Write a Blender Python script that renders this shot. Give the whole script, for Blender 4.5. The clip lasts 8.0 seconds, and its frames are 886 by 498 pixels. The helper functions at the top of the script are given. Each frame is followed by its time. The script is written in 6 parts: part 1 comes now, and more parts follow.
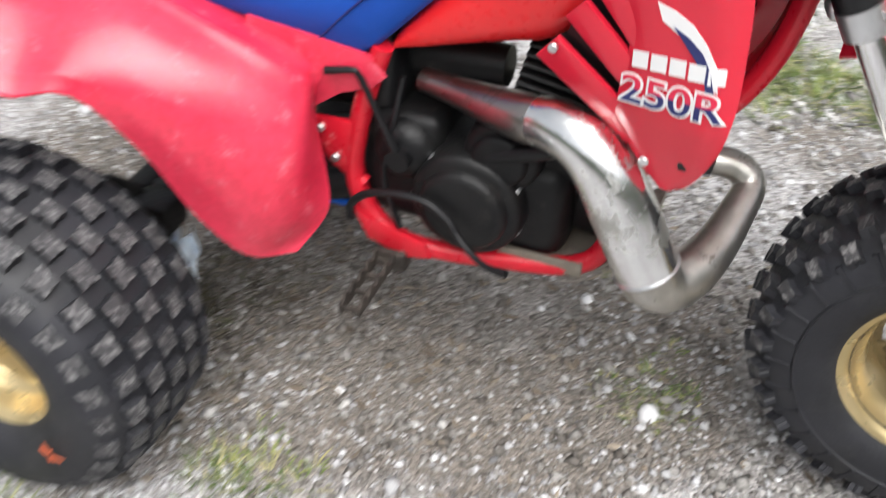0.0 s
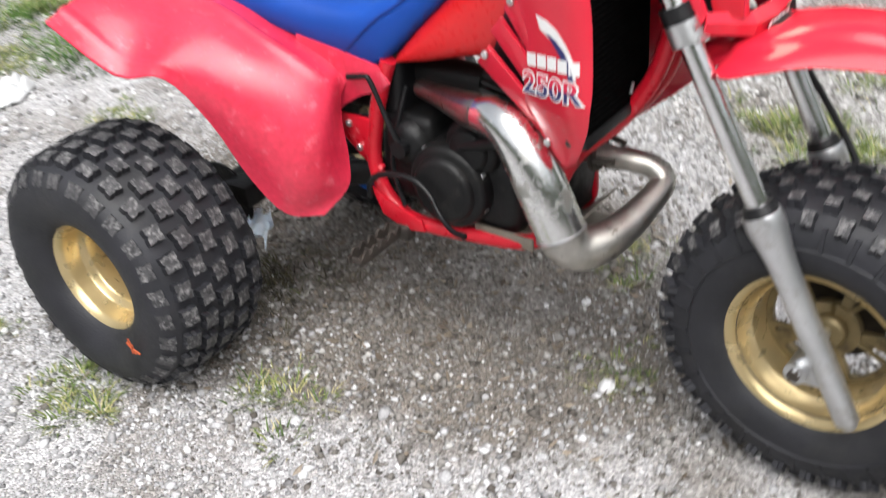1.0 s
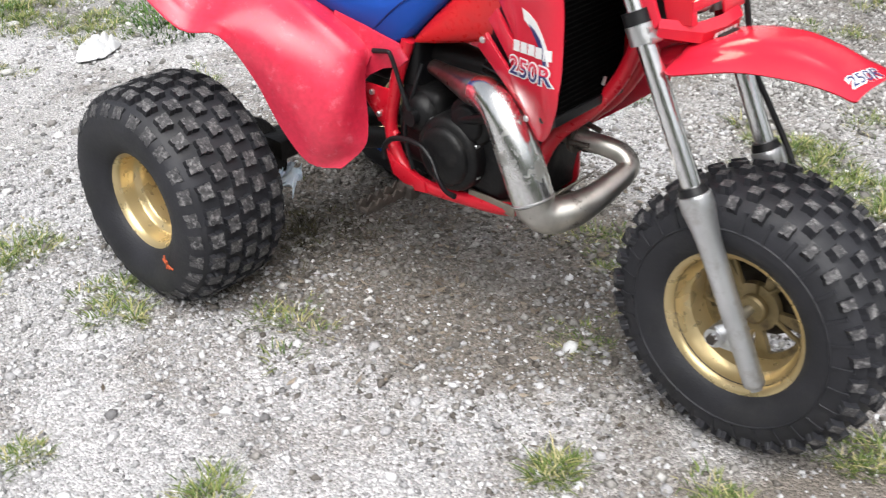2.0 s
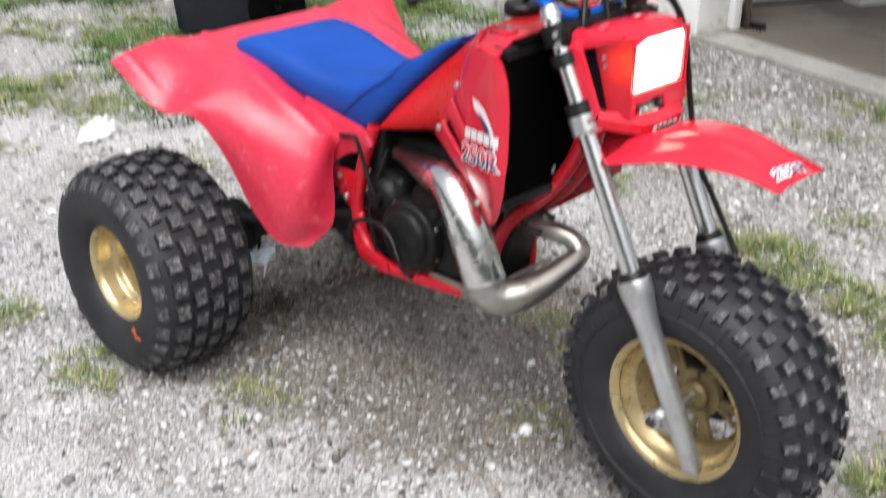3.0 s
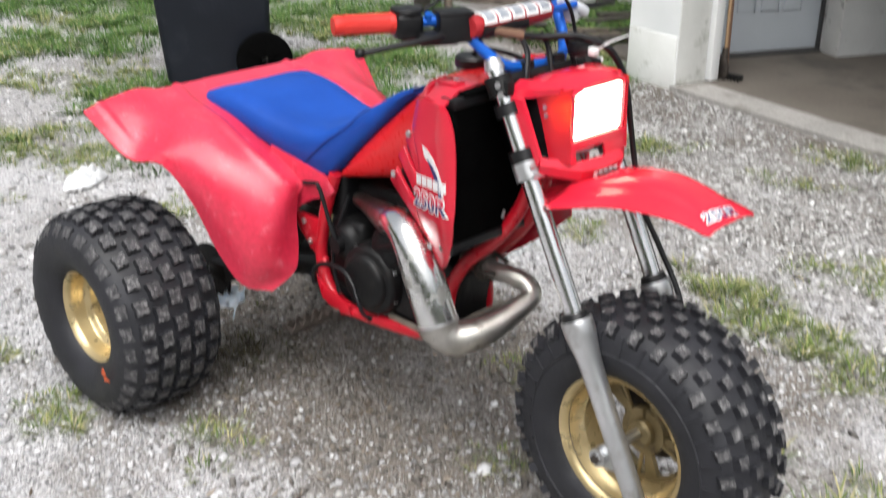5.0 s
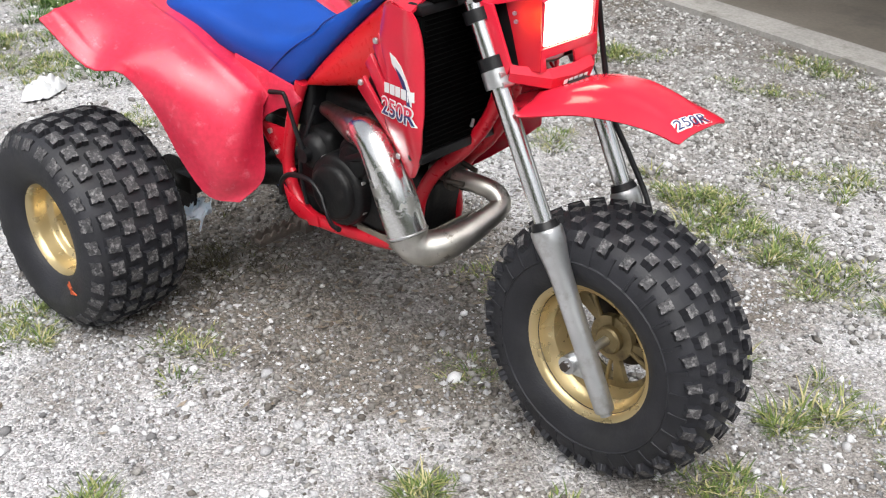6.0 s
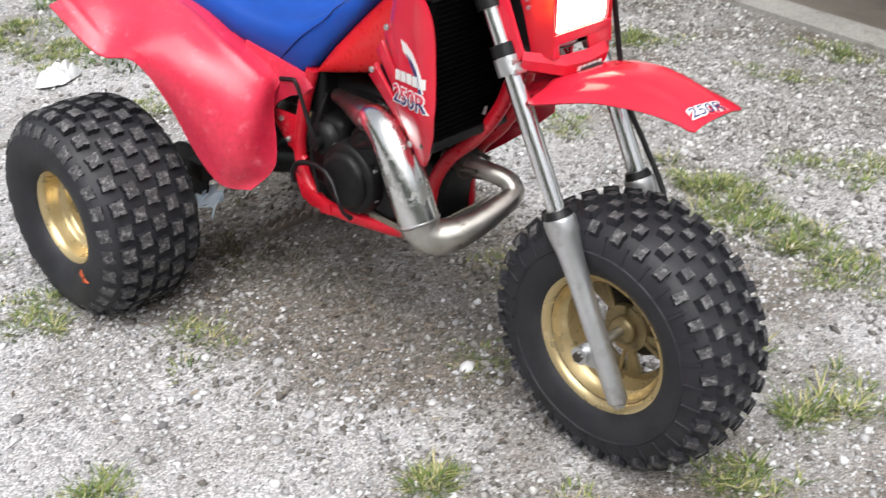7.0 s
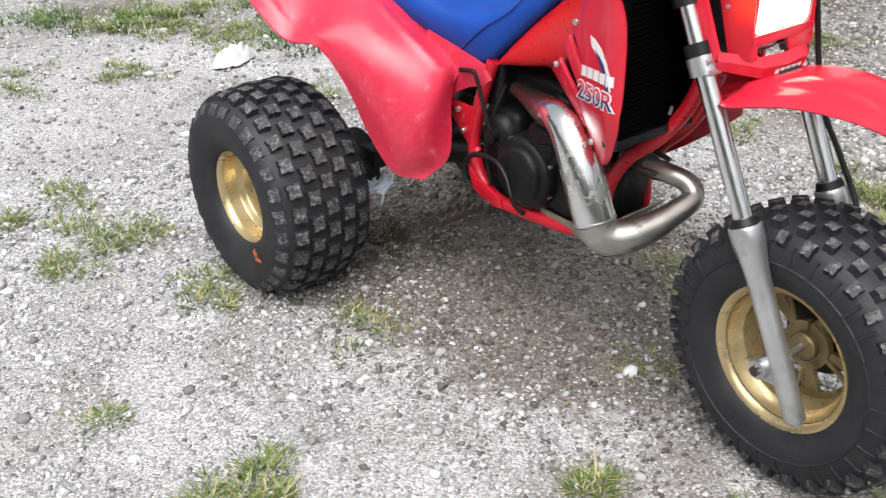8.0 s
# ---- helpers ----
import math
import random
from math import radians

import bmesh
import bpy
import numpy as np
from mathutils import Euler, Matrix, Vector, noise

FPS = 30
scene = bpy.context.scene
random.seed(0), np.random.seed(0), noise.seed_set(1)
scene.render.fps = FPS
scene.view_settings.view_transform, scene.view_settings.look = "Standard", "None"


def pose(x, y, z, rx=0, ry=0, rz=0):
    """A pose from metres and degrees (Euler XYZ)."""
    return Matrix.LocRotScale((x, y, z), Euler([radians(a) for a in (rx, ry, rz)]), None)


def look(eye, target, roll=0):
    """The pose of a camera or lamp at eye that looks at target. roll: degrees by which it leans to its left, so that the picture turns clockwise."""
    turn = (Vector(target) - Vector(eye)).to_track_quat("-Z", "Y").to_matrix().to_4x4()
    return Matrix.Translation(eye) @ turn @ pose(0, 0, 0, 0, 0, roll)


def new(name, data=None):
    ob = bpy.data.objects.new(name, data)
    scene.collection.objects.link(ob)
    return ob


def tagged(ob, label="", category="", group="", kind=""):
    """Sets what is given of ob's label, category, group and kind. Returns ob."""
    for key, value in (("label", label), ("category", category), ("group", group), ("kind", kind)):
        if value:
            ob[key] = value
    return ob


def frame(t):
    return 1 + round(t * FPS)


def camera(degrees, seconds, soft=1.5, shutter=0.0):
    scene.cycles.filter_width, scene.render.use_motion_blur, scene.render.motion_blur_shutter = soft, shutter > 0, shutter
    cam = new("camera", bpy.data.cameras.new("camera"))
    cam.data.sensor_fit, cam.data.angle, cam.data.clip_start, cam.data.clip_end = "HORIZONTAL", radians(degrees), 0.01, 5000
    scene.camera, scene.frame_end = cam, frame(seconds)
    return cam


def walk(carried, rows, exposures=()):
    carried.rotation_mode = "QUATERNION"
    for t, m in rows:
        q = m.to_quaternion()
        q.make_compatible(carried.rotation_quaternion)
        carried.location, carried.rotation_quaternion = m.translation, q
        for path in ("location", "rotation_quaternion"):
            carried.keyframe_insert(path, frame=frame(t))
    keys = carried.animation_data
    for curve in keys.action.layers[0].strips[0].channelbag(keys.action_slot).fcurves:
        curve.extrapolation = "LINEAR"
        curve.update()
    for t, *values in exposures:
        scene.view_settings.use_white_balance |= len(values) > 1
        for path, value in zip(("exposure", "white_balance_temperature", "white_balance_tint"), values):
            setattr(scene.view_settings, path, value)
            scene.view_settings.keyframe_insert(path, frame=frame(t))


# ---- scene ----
cam = camera(45.05, 8.0, soft=1.2, shutter=0.6)
PATH = [
    (0, (1.0647, -1.2488, 1.3803), (0.5129, 0.0093, 0.2172), -1.86),
    (0.2, (1.2164, -1.3175, 1.3740), (0.5318, -0.0958, 0.2431), -4.11),
    (0.5, (1.3811, -1.4384, 1.3820), (0.6923, -0.1935, 0.2795), -3.01),
    (0.7, (1.4869, -1.5093, 1.4043), (0.7812, -0.2865, 0.2878), -1.86),
    (1, (1.6812, -1.5092, 1.4181), (0.7411, -0.3199, 0.4476), -5.29),
    (1.2, (1.7607, -1.5834, 1.4539), (0.7761, -0.4173, 0.4997), -3.88),
    (2.3, (2.0633, -1.6743, 1.4724), (1.0280, -0.5355, 0.5390), -0.40),
    (2.5, (2.0774, -1.6680, 1.4735), (1.0845, -0.4968, 0.5340), 0.47),
    (3, (2.1616, -1.6376, 1.4759), (1.0487, -0.4702, 0.6767), 0.47),
    (3.5, (2.2671, -1.5931, 1.5028), (1.0974, -0.3964, 0.8397), 0.65),
    (4, (2.2753, -1.5971, 1.5025), (1.1156, -0.4008, 0.8214), 0.26),
    (4.5, (2.2728, -1.6057, 1.5025), (1.1124, -0.4023, 0.8352), 0.66),
    (5, (2.2878, -1.6206, 1.4960), (1.1457, -0.4319, 0.7729), 0.32),
    (5.2, (2.2911, -1.6400, 1.4851), (1.2109, -0.4386, 0.6916), 1.10),
    (6.3, (2.2733, -1.6032, 1.4909), (1.2169, -0.4271, 0.6302), 0.83),
    (6.5, (2.2798, -1.5986, 1.4822), (1.2138, -0.4248, 0.6303), 1.02),
    (7, (2.2699, -1.5887, 1.4860), (1.2003, -0.4397, 0.6052), 0.30),
    (7.5, (2.2356, -1.5969, 1.4968), (1.0530, -0.5876, 0.5897), -0.12),
    (8, (2.2031, -1.6241, 1.4846), (0.9812, -0.6506, 0.5907), -0.53),
]
walk(cam, [(t, look(eye, target, roll)) for t, eye, target, roll in PATH],
     [(0.0, 0.70), (0.5, 0.80), (0.8, 0.68), (1.2, 0.55), (2.5, 0.52), (3.4, 0.46), (5.0, 0.46), (6.5, 0.48), (8.0, 0.46)])

# ---- world, sun, exposure ----
world = bpy.data.worlds.new("overcast_sky")
scene.world = world
world.use_nodes = True
wn = world.node_tree.nodes
sky = wn.new("ShaderNodeTexSky")
sky.sky_type = 'NISHITA'
sky.sun_disc = False
sky.sun_elevation, sky.sun_rotation = radians(61), radians(142)
sky.air_density, sky.dust_density, sky.ozone_density = 1.0, 5.0, 1.0
haze = wn.new("ShaderNodeHueSaturation")
haze.inputs["Saturation"].default_value = 0.25
world.node_tree.links.new(sky.outputs[0], haze.inputs["Color"])
world.node_tree.links.new(haze.outputs[0], wn["Background"].inputs[0])
wn["Background"].inputs[1].default_value = 0.13

sun_data = bpy.data.lights.new("sun", 'SUN')
sun_data.energy, sun_data.angle, sun_data.color = 2.35, radians(60), (1.0, 0.997, 0.990)
sun = new("sun", sun_data)
sun.matrix_world = look((2.2, -2.2, 5.2), (0.4, 0.1, 0.0))

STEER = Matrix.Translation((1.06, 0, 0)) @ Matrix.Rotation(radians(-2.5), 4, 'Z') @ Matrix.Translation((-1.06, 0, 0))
# lamp added behind the near cheek to imitate the lit headlight's glow through it
glow_lamp_data = bpy.data.lights.new("cheek_glow_lamp", 'POINT')
glow_lamp_data.energy, glow_lamp_data.shadow_soft_size, glow_lamp_data.color = 0.85, 0.004, (1.0, 0.80, 0.46)
glow_lamp = new("cheek_glow_lamp", glow_lamp_data)
glow_lamp.location = STEER @ Vector((1.1385, -0.0788, 0.934))

# ---- materials ----
def ramp_node(nt, stops):
    r = nt.nodes.new("ShaderNodeValToRGB")
    el = r.color_ramp.elements
    while len(el) < len(stops):
        el.new(0.5)
    for e, (p, c) in zip(el, stops):
        e.position, e.color = p, (*c, 1)
    return r


def surface(name, c1, c2, scale=8.0, rough=(0.4, 0.6), metal=0.0, bump=0.0, bscale=60.0, fine=0.0, coat=0.0, stain=None, sscale=3.0, sedge=(0.52, 0.68), spec=0.5, srough=None):
    """A two-scale noise material: colours c1 to c2, optional stain colour with its own shape, fine bump."""
    m = bpy.data.materials.new(name)
    m.use_nodes = True
    nt = m.node_tree
    lk = nt.links.new
    b = nt.nodes["Principled BSDF"]
    tc = nt.nodes.new("ShaderNodeTexCoord")
    n1 = nt.nodes.new("ShaderNodeTexNoise")
    n1.inputs["Scale"].default_value, n1.inputs["Detail"].default_value = scale, 6.0
    lk(tc.outputs["Object"], n1.inputs["Vector"])
    r1 = ramp_node(nt, [(0.3, c1), (0.7, c2)])
    lk(n1.outputs["Fac"], r1.inputs[0])
    col = r1.outputs[0]
    n2 = nt.nodes.new("ShaderNodeTexNoise")
    n2.inputs["Scale"].default_value, n2.inputs["Detail"].default_value = bscale, 5.0
    lk(tc.outputs["Object"], n2.inputs["Vector"])
    if fine > 0:
        mx = nt.nodes.new("ShaderNodeMix")
        mx.data_type, mx.blend_type = 'RGBA', 'OVERLAY'
        mx.inputs["Factor"].default_value = fine
        lk(col, mx.inputs["A"])
        lk(n2.outputs["Fac"], mx.inputs["B"])
        col = mx.outputs["Result"]
    if stain:
        n3 = nt.nodes.new("ShaderNodeTexNoise")
        n3.inputs["Scale"].default_value, n3.inputs["Detail"].default_value, n3.inputs["Roughness"].default_value = sscale, 9.0, 0.7
        lk(tc.outputs["Object"], n3.inputs["Vector"])
        r3 = ramp_node(nt, [(sedge[0], (0, 0, 0)), (sedge[1], (1, 1, 1))])
        lk(n3.outputs["Fac"], r3.inputs[0])
        ms = nt.nodes.new("ShaderNodeMix")
        ms.data_type = 'RGBA'
        lk(r3.outputs[0], ms.inputs["Factor"])
        lk(col, ms.inputs["A"])
        ms.inputs["B"].default_value = (*stain, 1)
        col = ms.outputs["Result"]
    lk(col, b.inputs["Base Color"])
    mr = nt.nodes.new("ShaderNodeMapRange")
    mr.inputs["To Min"].default_value, mr.inputs["To Max"].default_value = rough
    lk(n2.outputs["Fac"], mr.inputs["Value"])
    if stain and srough is not None:
        mq = nt.nodes.new("ShaderNodeMix")
        lk(r3.outputs[0], mq.inputs["Factor"])
        lk(mr.outputs[0], mq.inputs["A"])
        mq.inputs["B"].default_value = srough
        lk(mq.outputs["Result"], b.inputs["Roughness"])
    else:
        lk(mr.outputs[0], b.inputs["Roughness"])
    b.inputs["Metallic"].default_value = metal
    b.inputs["Coat Weight"].default_value = coat
    b.inputs["Specular IOR Level"].default_value = spec
    if bump > 0:
        bp = nt.nodes.new("ShaderNodeBump")
        bp.inputs["Strength"].default_value, bp.inputs["Distance"].default_value = bump, 0.004
        lk(n2.outputs["Fac"], bp.inputs["Height"])
        lk(bp.outputs[0], b.inputs["Normal"])
    return m


def island_surface(name, stops, rough=0.85, bump=0.3, bscale=300.0):
    """Colour picked per loose piece, with a fine mottling on top."""
    m = bpy.data.materials.new(name)
    m.use_nodes = True
    nt = m.node_tree
    lk = nt.links.new
    b = nt.nodes["Principled BSDF"]
    g = nt.nodes.new("ShaderNodeNewGeometry")
    r = ramp_node(nt, stops)
    lk(g.outputs["Random Per Island"], r.inputs[0])
    tc = nt.nodes.new("ShaderNodeTexCoord")
    n = nt.nodes.new("ShaderNodeTexNoise")
    n.inputs["Scale"].default_value, n.inputs["Detail"].default_value = bscale, 4.0
    lk(tc.outputs["Object"], n.inputs["Vector"])
    mx = nt.nodes.new("ShaderNodeMix")
    mx.data_type, mx.blend_type = 'RGBA', 'OVERLAY'
    mx.inputs["Factor"].default_value = 0.5
    lk(r.outputs[0], mx.inputs["A"])
    lk(n.outputs["Fac"], mx.inputs["B"])
    lk(mx.outputs["Result"], b.inputs["Base Color"])
    b.inputs["Roughness"].default_value = rough
    bp = nt.nodes.new("ShaderNodeBump")
    bp.inputs["Strength"].default_value, bp.inputs["Distance"].default_value = bump, 0.002
    lk(n.outputs["Fac"], bp.inputs["Height"])
    lk(bp.outputs[0], b.inputs["Normal"])
    return m


RED = surface("red_plastic", (0.57, 0.012, 0.034), (0.65, 0.022, 0.047), 6, (0.14, 0.28), bump=0.03, bscale=90, coat=0.30, spec=0.42)
RED_WORN = surface("scuffed_red_plastic", (0.56, 0.018, 0.050), (0.65, 0.042, 0.085), 5, (0.24, 0.44), bump=0.10, bscale=80, fine=0.35, coat=0.2, stain=(0.70, 0.15, 0.20), sscale=34, sedge=(0.57, 0.76))
RED_FRAME = surface("red_frame_paint", (0.48, 0.006, 0.018), (0.58, 0.012, 0.028), 9, (0.20, 0.40), bump=0.10, bscale=80, stain=(0.62, 0.16, 0.17), sscale=26, sedge=(0.62, 0.68))
TANK_RED = surface("orange_red_tank", (0.62, 0.010, 0.014), (0.68, 0.018, 0.020), 6, (0.22, 0.36), bump=0.03, bscale=90, coat=0.25)
BLUE_VINYL = surface("blue_vinyl", (0.003, 0.047, 0.275), (0.005, 0.066, 0.37), 7, (0.46, 0.62), bump=0.25, bscale=420, fine=0.15, stain=(0.05, 0.13, 0.46), sscale=30, sedge=(0.67, 0.75), spec=0.3)
SEAM = surface("seam_thread", (0.004, 0.015, 0.12), (0.006, 0.02, 0.16), 20, (0.6, 0.8))
RUBBER = surface("tyre_rubber", (0.009, 0.0095, 0.0125), (0.019, 0.0195, 0.025), 12, (0.50, 0.74), bump=0.25, bscale=160, fine=0.3, stain=(0.030, 0.030, 0.031), sscale=7, sedge=(0.52, 0.76))
KNOB = surface("worn_knob_rubber", (0.018, 0.018, 0.021), (0.068, 0.066, 0.069), 55, (0.45, 0.75), bump=0.8, bscale=190, fine=0.7, stain=(0.23, 0.225, 0.225), sscale=90, sedge=(0.50, 0.66))
GOLD = surface("gold_painted_steel", (0.54, 0.425, 0.225), (0.64, 0.52, 0.29), 4, (0.24, 0.32), metal=0.65, bump=0.0, bscale=30, stain=(0.26, 0.165, 0.075), sscale=9, sedge=(0.66, 0.80))
# darker than GOLD, for the front wheel centre and hub
GOLD_DULL = surface("dull_gold_paint", (0.17, 0.130, 0.065), (0.33, 0.26, 0.14), 14, (0.35, 0.55), metal=0.6, bump=0.1, bscale=90, stain=(0.05, 0.038, 0.028), sscale=16, sedge=(0.52, 0.7))
CHROME = surface("chrome", (0.78, 0.79, 0.80), (0.88, 0.88, 0.88), 10, (0.16, 0.26), metal=1.0, bump=0.01, bscale=60)
PIPE = surface("bare_steel_pipe", (0.72, 0.73, 0.72), (0.94, 0.94, 0.93), 7, (0.17, 0.27), metal=1.0, bump=0.03, bscale=40, fine=0.2, stain=(0.50, 0.50, 0.47), sscale=12, sedge=(0.53, 0.57), srough=0.48)
PIPE_HOT = surface("heat_stained_pipe", (0.40, 0.385, 0.35), (0.58, 0.565, 0.53), 8, (0.30, 0.48), metal=1.0, bump=0.14, bscale=45, fine=0.3, stain=(0.13, 0.11, 0.09), sscale=17, sedge=(0.60, 0.68))
# tail steel coloured dark to stand for its reflection of the tank underside
PIPE_TAIL = surface("tail_pipe_dark_reflection", (0.24, 0.22, 0.21), (0.38, 0.36, 0.34), 8, (0.24, 0.36), metal=1.0, bump=0.05, bscale=40, stain=(0.08, 0.07, 0.065), sscale=16, sedge=(0.50, 0.66), srough=0.5)
TAUPE = surface("dusty_metal_plate", (0.21, 0.19, 0.165), (0.30, 0.275, 0.24), 9, (0.5, 0.7), metal=0.4, bump=0.1, bscale=70, stain=(0.13, 0.10, 0.08), sscale=9)
ALLOY = surface("dull_alloy", (0.56, 0.57, 0.58), (0.70, 0.71, 0.72), 10, (0.24, 0.42), metal=0.9, bump=0.08, bscale=150, stain=(0.42, 0.41, 0.39), sscale=12)
BLACK = surface("black_engine_paint", (0.004, 0.004, 0.005), (0.010, 0.010, 0.010), 14, (0.36, 0.58), bump=0.25, bscale=120, stain=(0.026, 0.024, 0.022), sscale=18, sedge=(0.58, 0.72), spec=0.28)
RUSTY = surface("dusty_rusty_steel", (0.024, 0.020, 0.018), (0.075, 0.062, 0.052), 30, (0.5, 0.8), metal=0.4, bump=0.4, bscale=150)
BLACK_PL = surface("black_plastic", (0.004, 0.004, 0.005), (0.008, 0.008, 0.009), 14, (0.32, 0.52), bump=0.08, bscale=150, spec=0.38)
SKID = surface("dusty_steel_plate", (0.17, 0.145, 0.115), (0.26, 0.23, 0.19), 14, (0.6, 0.85), metal=0.2, bump=0.3, bscale=80, fine=0.3, stain=(0.10, 0.085, 0.07), sscale=20)
CORE = surface("radiator_core", (0.0015, 0.0015, 0.0015), (0.003, 0.003, 0.003), 20, (0.9, 1.0), bump=0.3, bscale=300, spec=0.03)
BLUE_BAR = surface("blue_anodised", (0.006, 0.10, 0.52), (0.01, 0.14, 0.62), 8, (0.25, 0.4), metal=0.35)
PAD_RED = surface("dark_red_pad", (0.30, 0.010, 0.016), (0.40, 0.016, 0.022), 12, (0.5, 0.7), bump=0.3, bscale=150)
GRIP_RED = surface("red_grip_rubber", (0.58, 0.018, 0.014), (0.66, 0.03, 0.02), 12, (0.5, 0.7), bump=0.3, bscale=150)
WHITE_D = surface("white_decal", (0.74, 0.74, 0.74), (0.82, 0.82, 0.82), 9, (0.35, 0.5))
PALE_D = surface("pale_grey_decal", (0.50, 0.52, 0.56), (0.62, 0.64, 0.68), 60, (0.35, 0.5))
GREY_D = surface("grey_decal", (0.26, 0.28, 0.32), (0.36, 0.38, 0.42), 60, (0.35, 0.5))
NAVY_D = surface("navy_decal", (0.012, 0.018, 0.10), (0.016, 0.024, 0.13), 9, (0.35, 0.5))
RED_D = surface("red_decal", (0.60, 0.012, 0.05), (0.66, 0.02, 0.07), 9, (0.35, 0.5))
ORANGE = surface("orange_crayon", (0.30, 0.06, 0.025), (0.46, 0.09, 0.03), 60, (0.7, 0.9))
BROWN = surface("faded_brown_rubber", (0.14, 0.075, 0.045), (0.20, 0.11, 0.07), 30, (0.6, 0.8), bump=0.2)
CLOTH = surface("white_cloth", (0.58, 0.59, 0.60), (0.68, 0.68, 0.69), 12, (0.8, 0.95), bump=0.2, bscale=200)
CLOTH_B = surface("pale_blue_cloth", (0.62, 0.78, 0.93), (0.86, 0.92, 0.97), 30, (0.8, 0.95), bump=0.3, bscale=200)
BIN = surface("charcoal_bin_plastic", (0.0035, 0.0052, 0.010), (0.006, 0.0085, 0.015), 4, (0.5, 0.65), bump=0.1, bscale=120, stain=(0.014, 0.017, 0.024), sscale=4, spec=0.35)
PAINT_W = surface("white_wall_paint", (0.78, 0.80, 0.80), (0.86, 0.87, 0.87), 3, (0.55, 0.75), bump=0.15, bscale=30, stain=(0.48, 0.49, 0.44), sscale=3.2, sedge=(0.60, 0.74))
PAINT_DIRTY = surface("dirty_white_paint", (0.68, 0.69, 0.66), (0.80, 0.81, 0.79), 4, (0.6, 0.8), bump=0.2, bscale=35, fine=0.12, stain=(0.30, 0.31, 0.25), sscale=6, sedge=(0.58, 0.76))
BLOCK = surface("grey_block_wall", (0.46, 0.47, 0.47), (0.56, 0.57, 0.56), 3, (0.8, 0.95), bump=0.4, bscale=50, stain=(0.17, 0.16, 0.145), sscale=6.5, sedge=(0.55, 0.70))
CONCRETE = surface("concrete_slab", (0.105, 0.090, 0.074), (0.160, 0.142, 0.120), 1.2, (0.7, 0.9), bump=0.2, bscale=60, fine=0.35, stain=(0.07, 0.064, 0.056), sscale=1.6)
DOOR_G = surface("grey_door_paint", (0.56, 0.61, 0.66), (0.63, 0.68, 0.73), 3, (0.28, 0.42), bump=0.05)
FRAME_D = surface("dark_door_frame", (0.030, 0.030, 0.032), (0.055, 0.054, 0.055), 8, (0.6, 0.8), bump=0.1)
PLASTER = surface("chipped_plaster", (0.50, 0.50, 0.48), (0.62, 0.62, 0.60), 5, (0.75, 0.9), bump=0.4, bscale=40, stain=(0.12, 0.11, 0.10), sscale=9, sedge=(0.56, 0.66))
# pale concrete for the daylit slab edge, and for the pale stones
LIT_EDGE_STONE = surface("lit_slab_edge_stone", (0.26, 0.25, 0.235), (0.36, 0.345, 0.325), 3, (0.8, 0.95), bump=0.3, bscale=70, fine=0.4, stain=(0.17, 0.16, 0.14), sscale=6)
WOOD = surface("weathered_wood", (0.085, 0.065, 0.048), (0.17, 0.135, 0.105), 9, (0.75, 0.95), bump=0.4, bscale=45, fine=0.4, stain=(0.04, 0.033, 0.027), sscale=6)
WOOD_L = surface("pale_wood", (0.30, 0.19, 0.10), (0.42, 0.28, 0.16), 12, (0.6, 0.8), bump=0.2, bscale=60)
EARTH = surface("bare_brown_earth", (0.035, 0.027, 0.022), (0.085, 0.066, 0.052), 6, (0.85, 1.0), bump=0.9, bscale=30, fine=0.5, stain=(0.15, 0.13, 0.11), sscale=14)
FOLIAGE = surface("dark_foliage", (0.020, 0.036, 0.012), (0.075, 0.110, 0.035), 5, (0.7, 0.9), bump=1.0, bscale=14, fine=0.6, stain=(0.012, 0.020, 0.008), sscale=3)
BARK = surface("dark_bark", (0.03, 0.026, 0.022), (0.07, 0.06, 0.05), 18, (0.85, 1.0), bump=0.8, bscale=40)
TARP = surface("black_tarp", (0.006, 0.006, 0.007), (0.014, 0.014, 0.015), 6, (0.4, 0.6), bump=0.4, bscale=25)
PAIL = surface("white_pail", (0.66, 0.67, 0.68), (0.76, 0.77, 0.78), 6, (0.4, 0.6), stain=(0.4, 0.38, 0.34), sscale=6)
HOSE_G = surface("green_hose", (0.05, 0.20, 0.10), (0.07, 0.26, 0.14), 10, (0.4, 0.6))
STONE_M = island_surface("gravel_stone", [(0.0, (0.13, 0.127, 0.128)), (0.20, (0.29, 0.287, 0.291)), (0.50, (0.44, 0.438, 0.446)), (0.76, (0.56, 0.558, 0.568)), (0.92, (0.62, 0.62, 0.63)), (1.0, (0.78, 0.78, 0.79))])
STONE_F = island_surface("coarse_stone", [(0.0, (0.10, 0.093, 0.085)), (0.22, (0.20, 0.19, 0.18)), (0.55, (0.34, 0.332, 0.322)), (0.85, (0.47, 0.465, 0.455)), (1.0, (0.66, 0.655, 0.65))])
# dirty stones, coloured darker still for the shade under the machine
STONE_D = island_surface("dirty_shaded_stone", [(0.0, (0.085, 0.074, 0.064)), (0.30, (0.155, 0.142, 0.128)), (0.62, (0.225, 0.212, 0.197)), (0.93, (0.30, 0.288, 0.272)), (1.0, (0.52, 0.51, 0.49))])
GRASS_M = island_surface("grass_blade", [(0.0, (0.05, 0.088, 0.020)), (0.30, (0.095, 0.145, 0.030)), (0.62, (0.165, 0.215, 0.052)), (0.82, (0.30, 0.29, 0.115)), (1.0, (0.50, 0.44, 0.25))], 0.6, 0.0)
